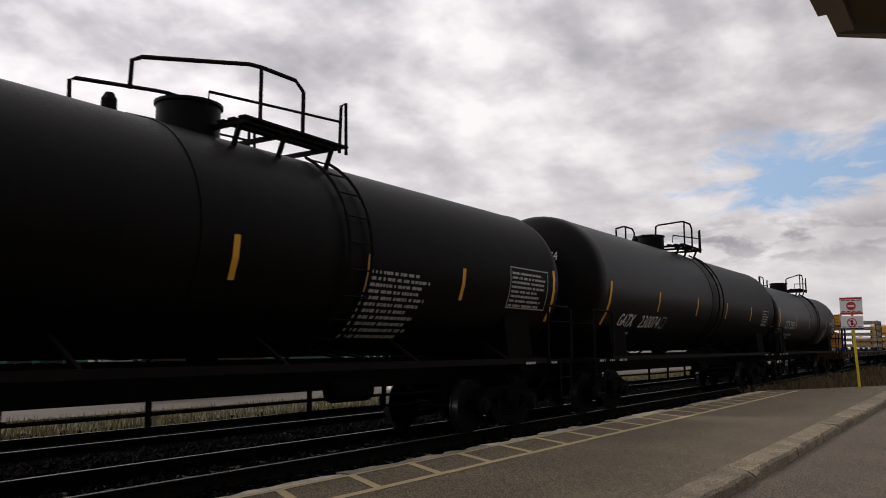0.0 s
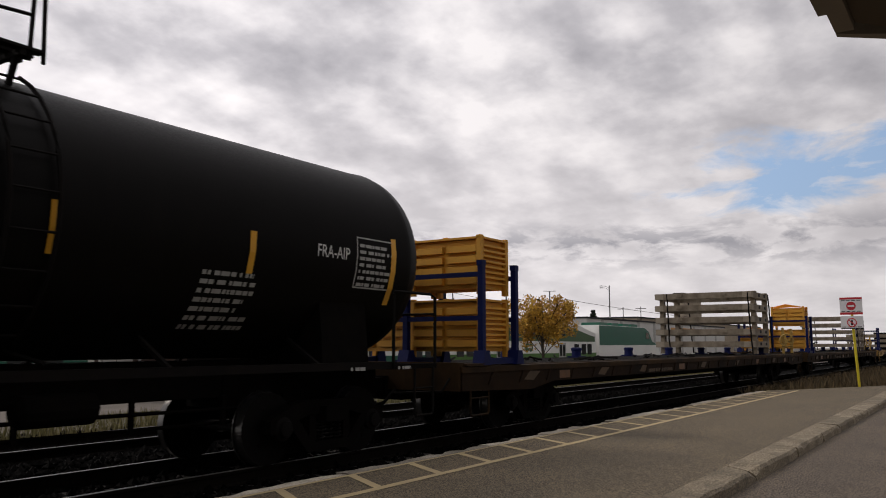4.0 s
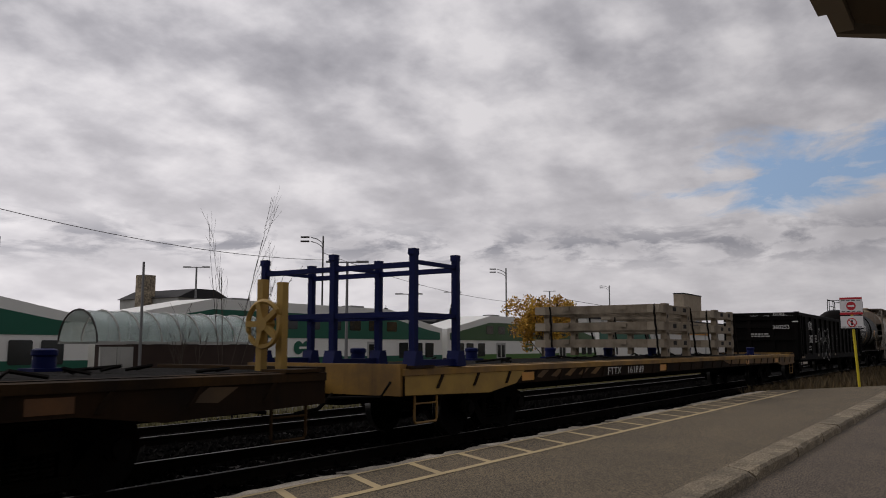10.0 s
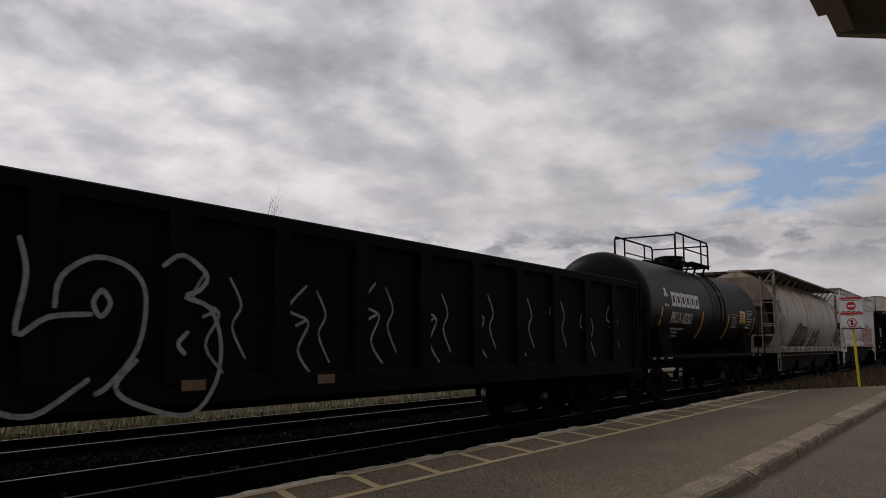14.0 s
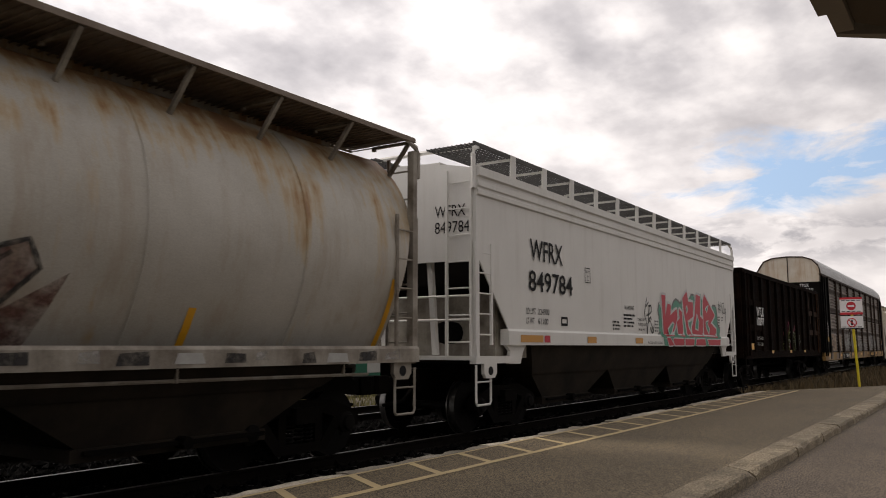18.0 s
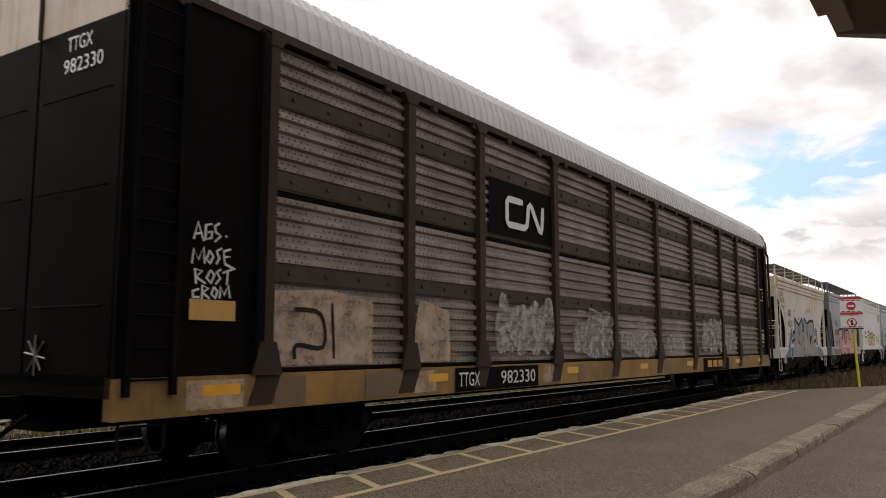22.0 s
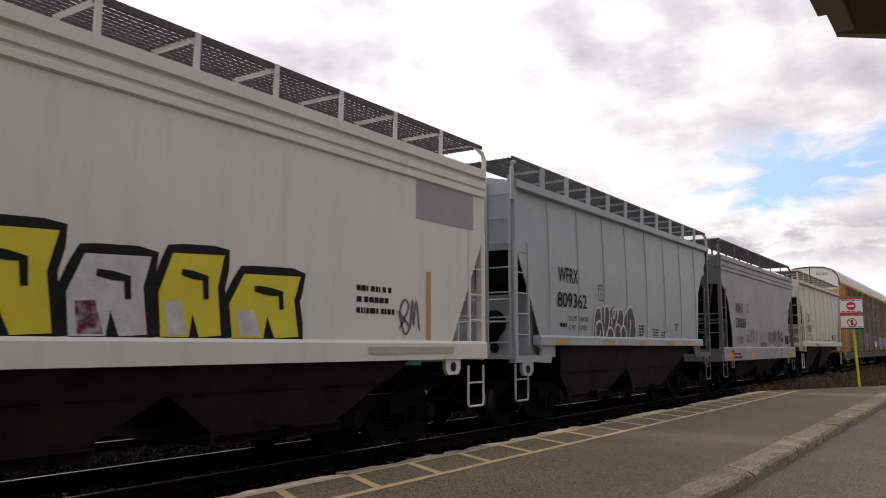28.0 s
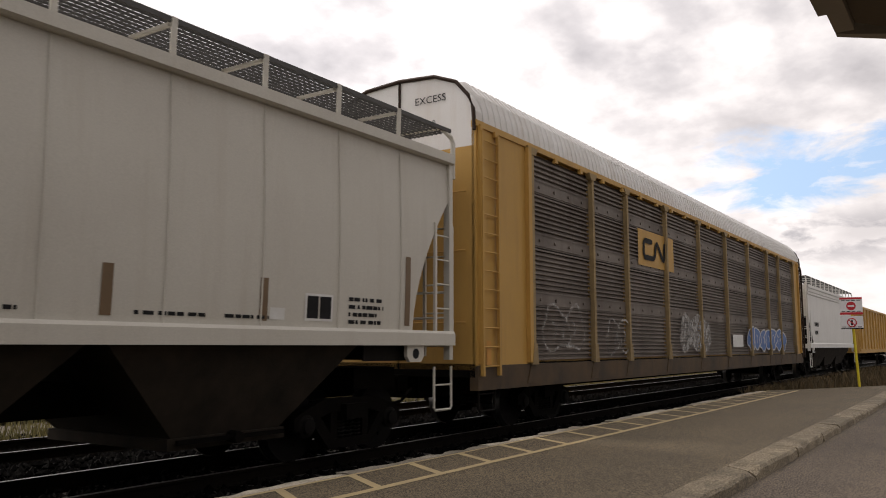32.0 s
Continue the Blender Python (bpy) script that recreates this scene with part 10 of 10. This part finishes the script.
for p in [[(3.3, 1.67), (3.31, 1.95), (3.36, 2.18), (3.49, 2.34), (3.64, 2.32), (3.7, 2.18), (3.69, 2.07)], [(3.66, 1.86), (3.63, 1.73), (3.52, 1.69), (3.42, 1.77), (3.43, 1.96), (3.57, 2.05), (3.72, 2.02), (3.8, 1.84), (3.84, 1.68)], [(3.7, 2.1), (3.69, 2.31), (3.77, 2.4), (3.86, 2.37), (3.86, 2.03)], [(3.87, 2.24), (3.9, 2.36), (4.04, 2.4), (4.13, 2.32), (4.15, 2.15), (4.09, 1.9), (3.97, 1.7), (4.06, 1.87), (4.23, 1.93), (4.37, 1.83), (4.42, 1.68)], [(4.26, 2.16), (4.29, 1.99)], [(4.38, 2.14), (4.32, 2.25), (4.39, 2.35), (4.47, 2.29), (4.42, 2.14), (4.38, 2.14)], [(4.45, 2.31), (4.56, 2.35), (4.61, 2.21), (4.53, 2.03), (4.46, 1.92), (4.45, 1.69)], [(4.5, 1.95), (4.61, 2.01), (4.78, 1.93), (4.82, 1.7)], [(4.61, 2.18), (4.7, 2.33), (4.87, 2.36), (4.97, 2.22), (4.92, 1.99), (4.72, 1.84)], [(4.82, 1.93), (4.98, 1.98), (5.11, 1.85), (5.16, 1.7)], [(4.98, 2.17), (5.19, 2.37), (5.41, 2.44), (5.57, 2.33), (5.69, 2.09), (5.73, 1.87), (5.69, 1.7)], [(5.4, 2.14), (5.32, 1.74)], [(6.26, 1.88), (6.31, 2.05), (6.44, 2.02), (6.37, 1.85), (6.16, 1.72)], [(6.6, 2.03), (6.5, 1.79), (6.64, 1.79)], [(7.79, 1.73), (7.82, 2.04), (7.95, 2.14), (8.02, 1.97), (7.85, 1.75)], [(8.05, 1.75), (8.18, 2.09)], [(8.18, 1.79), (8.32, 2.1), (8.39, 1.79)], [(8.46, 1.8), (8.53, 2.07)], [(8.64, 1.84), (8.75, 2), (8.86, 1.96)]]:
    stroke(car, p, 0.05, sd, WHITEP, 0.016, False, True, label="white sprayed outline")
for p in [[(3.32, 1.67), (3.33, 1.53)], [(4.36, 1.68), (4.39, 1.53)], [(4.42, 1.68), (4.44, 1.54)], [(4.79, 1.69), (4.82, 1.53)], [(5.15, 1.7), (5.14, 1.54)]]:
    stroke(car, p, 0.04, low, WHITEP, 0.010, label="white sprayed outline")
for x, z, r, w in ((5.95, 2.05, 4, 0.38), (6.9, 1.98, 4, 0.4), (7.5, 1.92, 3, 0.3), (8.55, 2.15, 3, 0.35)):
    text_bars(car, R7, x, z, r, w, 0.07, sd, INK)
low = lambda x, z: -1.633
for a in (1.45, 3.7, 5.85, 7.75, 9.1):
    quads(car, "reflector", [(a, 1.55, a + 0.55, 1.65)], low, REFLO, "orange reflector")
end_lettering(car, "WFRX", -0.1, 4.05, 0.2, -0.004, INK, 0.6)
end_lettering(car, "809362", -0.1, 3.78, 0.2, -0.004, INK, 0.75)

car, L, sd = hopper("cream covered hopper car with brown stripes", 32.35, 33.525, CREAMHOP, 4.52, 1.70, 1.52, 0.98, 3.85, True, 0.06, 9, 3, 9, notch=0.0, head=2.55, headp=GRIMYWHITE)
lettering(car, "TILX", 1.58, 2.68, 0.38, sd, INK, 0.66)
lettering(car, "333028", 1.5, 2.2, 0.34, sd, INK, 0.96)
plate_mark(car, 3.1, 2.43, 0.24, 0.3, sd)
weights(car, 1.44, 1.98, "232700", "53300", sd, 0.09, 0.15, INK, 0.9)
end_lettering(car, "TILX", -0.25, 4.22, 0.17, -0.004, INK, 0.42)
end_lettering(car, "333028", -0.25, 3.98, 0.17, -0.004, INK, 0.62)
for x, h in ((1.37, 2.83), (3.9, 2.3), (5.8, 2.3), (7.75, 2.3), (10.45, 2.8)):
    quads(car, "brown_stripe", [(x - 0.06, 1.8, x + 0.06, h)], sd, BROWNST, "vertical brown strip")
box_mark(car, 2.53, 1.8, 2.83, 1.98, sd, INK, 0.04)
box_mark(car, 8.41, 1.82, 8.9, 2.16, sd, MARK, 0.03)
quads(car, "placard", [(8.45, 1.85, 8.64, 2.13), (8.67, 1.85, 8.87, 2.13)], sd, INK, "small black data panels")
quads(car, "placard", [(7.85, 1.82, 8.08, 1.96)], sd, MARK, "small white placard")
text_bars(car, R7, 9.2, 2.2, 4, 0.8, 0.1, sd, INK)
for x in (4.1, 6.1, 7.2):
    text_bars(car, R7, x, 1.9, 1, 0.9, 0.08, sd, INK)
spray(car, 3.2, 4.1, 1.55, 1.66, lambda x, z: -1.633, [0, 1, 2, 3], None, INK, None, 0.0, 0.03, 121)

# ochre auto rack
car, L, sd = autorack("ochre enclosed auto rack car with grey panels", 33.595, 36.385, OCHRE, OCHRE, ROOFWHITE, ROOFWHITE, OCHREDIRTY, panel=PANBROWN, girt=PANBROWN, corr=11, slim=True)
px = lambda x, z: -1.605
quads(car, "mark_panel", [(7.3, 3.5, 9.9, 4.4)], lambda x, z: -1.585, OCHRE, "ochre panel behind the emblem")
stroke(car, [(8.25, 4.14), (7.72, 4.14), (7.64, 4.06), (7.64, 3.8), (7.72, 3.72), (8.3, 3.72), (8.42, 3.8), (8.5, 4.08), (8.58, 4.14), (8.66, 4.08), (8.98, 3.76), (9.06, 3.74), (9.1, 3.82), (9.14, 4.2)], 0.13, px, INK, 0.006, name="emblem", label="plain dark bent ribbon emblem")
for a, b, h, n, f, o, sd_ in ((2.4, 4.0, 2.35, 2, None, FADEW, 131), (5.3, 6.5, 2.1, 2, None, FADEW, 132), (10.3, 12.9, 2.4, 3, FADEW, FADEW, 133), (17.5, 23.5, 2.2, 7, BLUEP, WHITEP, 134)):
    bubbles(car, a, b, 1.35, h, px, n, f, o, sd_, 0.05, True, "weathered bubble lettering")
quads(car, "spray_fill", [(15.5, 1.5, 16.8, 1.9)], px, MARK, "white paint block")
for i, w in enumerate(("EXCESS", "HIGH CAR")):
    end_lettering(car, w, -0.35 + 0.2 * i, 5.75 - 0.45 * i, 0.13, -0.01, INK, 0.65)
    end_lettering(car, w, 1.0, 5.75 - 0.45 * i, 0.13, -0.01, INK, 0.65)
quads(car, "reflector", [(0.25, 1.2, 0.4, 1.6)], lambda x, z: -1.62, REFLO, "orange reflector")

# tail cars
car, L, sd = hopper("white covered hopper car near the tail", 36.55, 38.1, WHITEHOP, 4.45, 1.65, 1.45)
text_bars(car, R7, 1.5, 2.9, 2, 1.2, 0.4, sd, INK)
gondola("ochre box-sided car near the tail", 38.25, 40.4, OCHRE, 4.1, 1.1, 12)


def motions():
    for ob, x in CARS:
        walk(ob, [(0.0, pose(x, YC, 0)), (32.0, pose(x - V * 32.0, YC, 0))])
    for w, dx in WHEELS:
        walk(w, [(k / 15, pose(dx, 0, 0.457, 0, -math.degrees(V / 15 * k / 0.457) % 360, 0)) for k in range(481)])
    for ob, x, y, z in MOVERS:
        walk(ob, [(0.0, pose(x, y, z)), (32.0, pose(x - V * 32.0, y, z))])


motions()
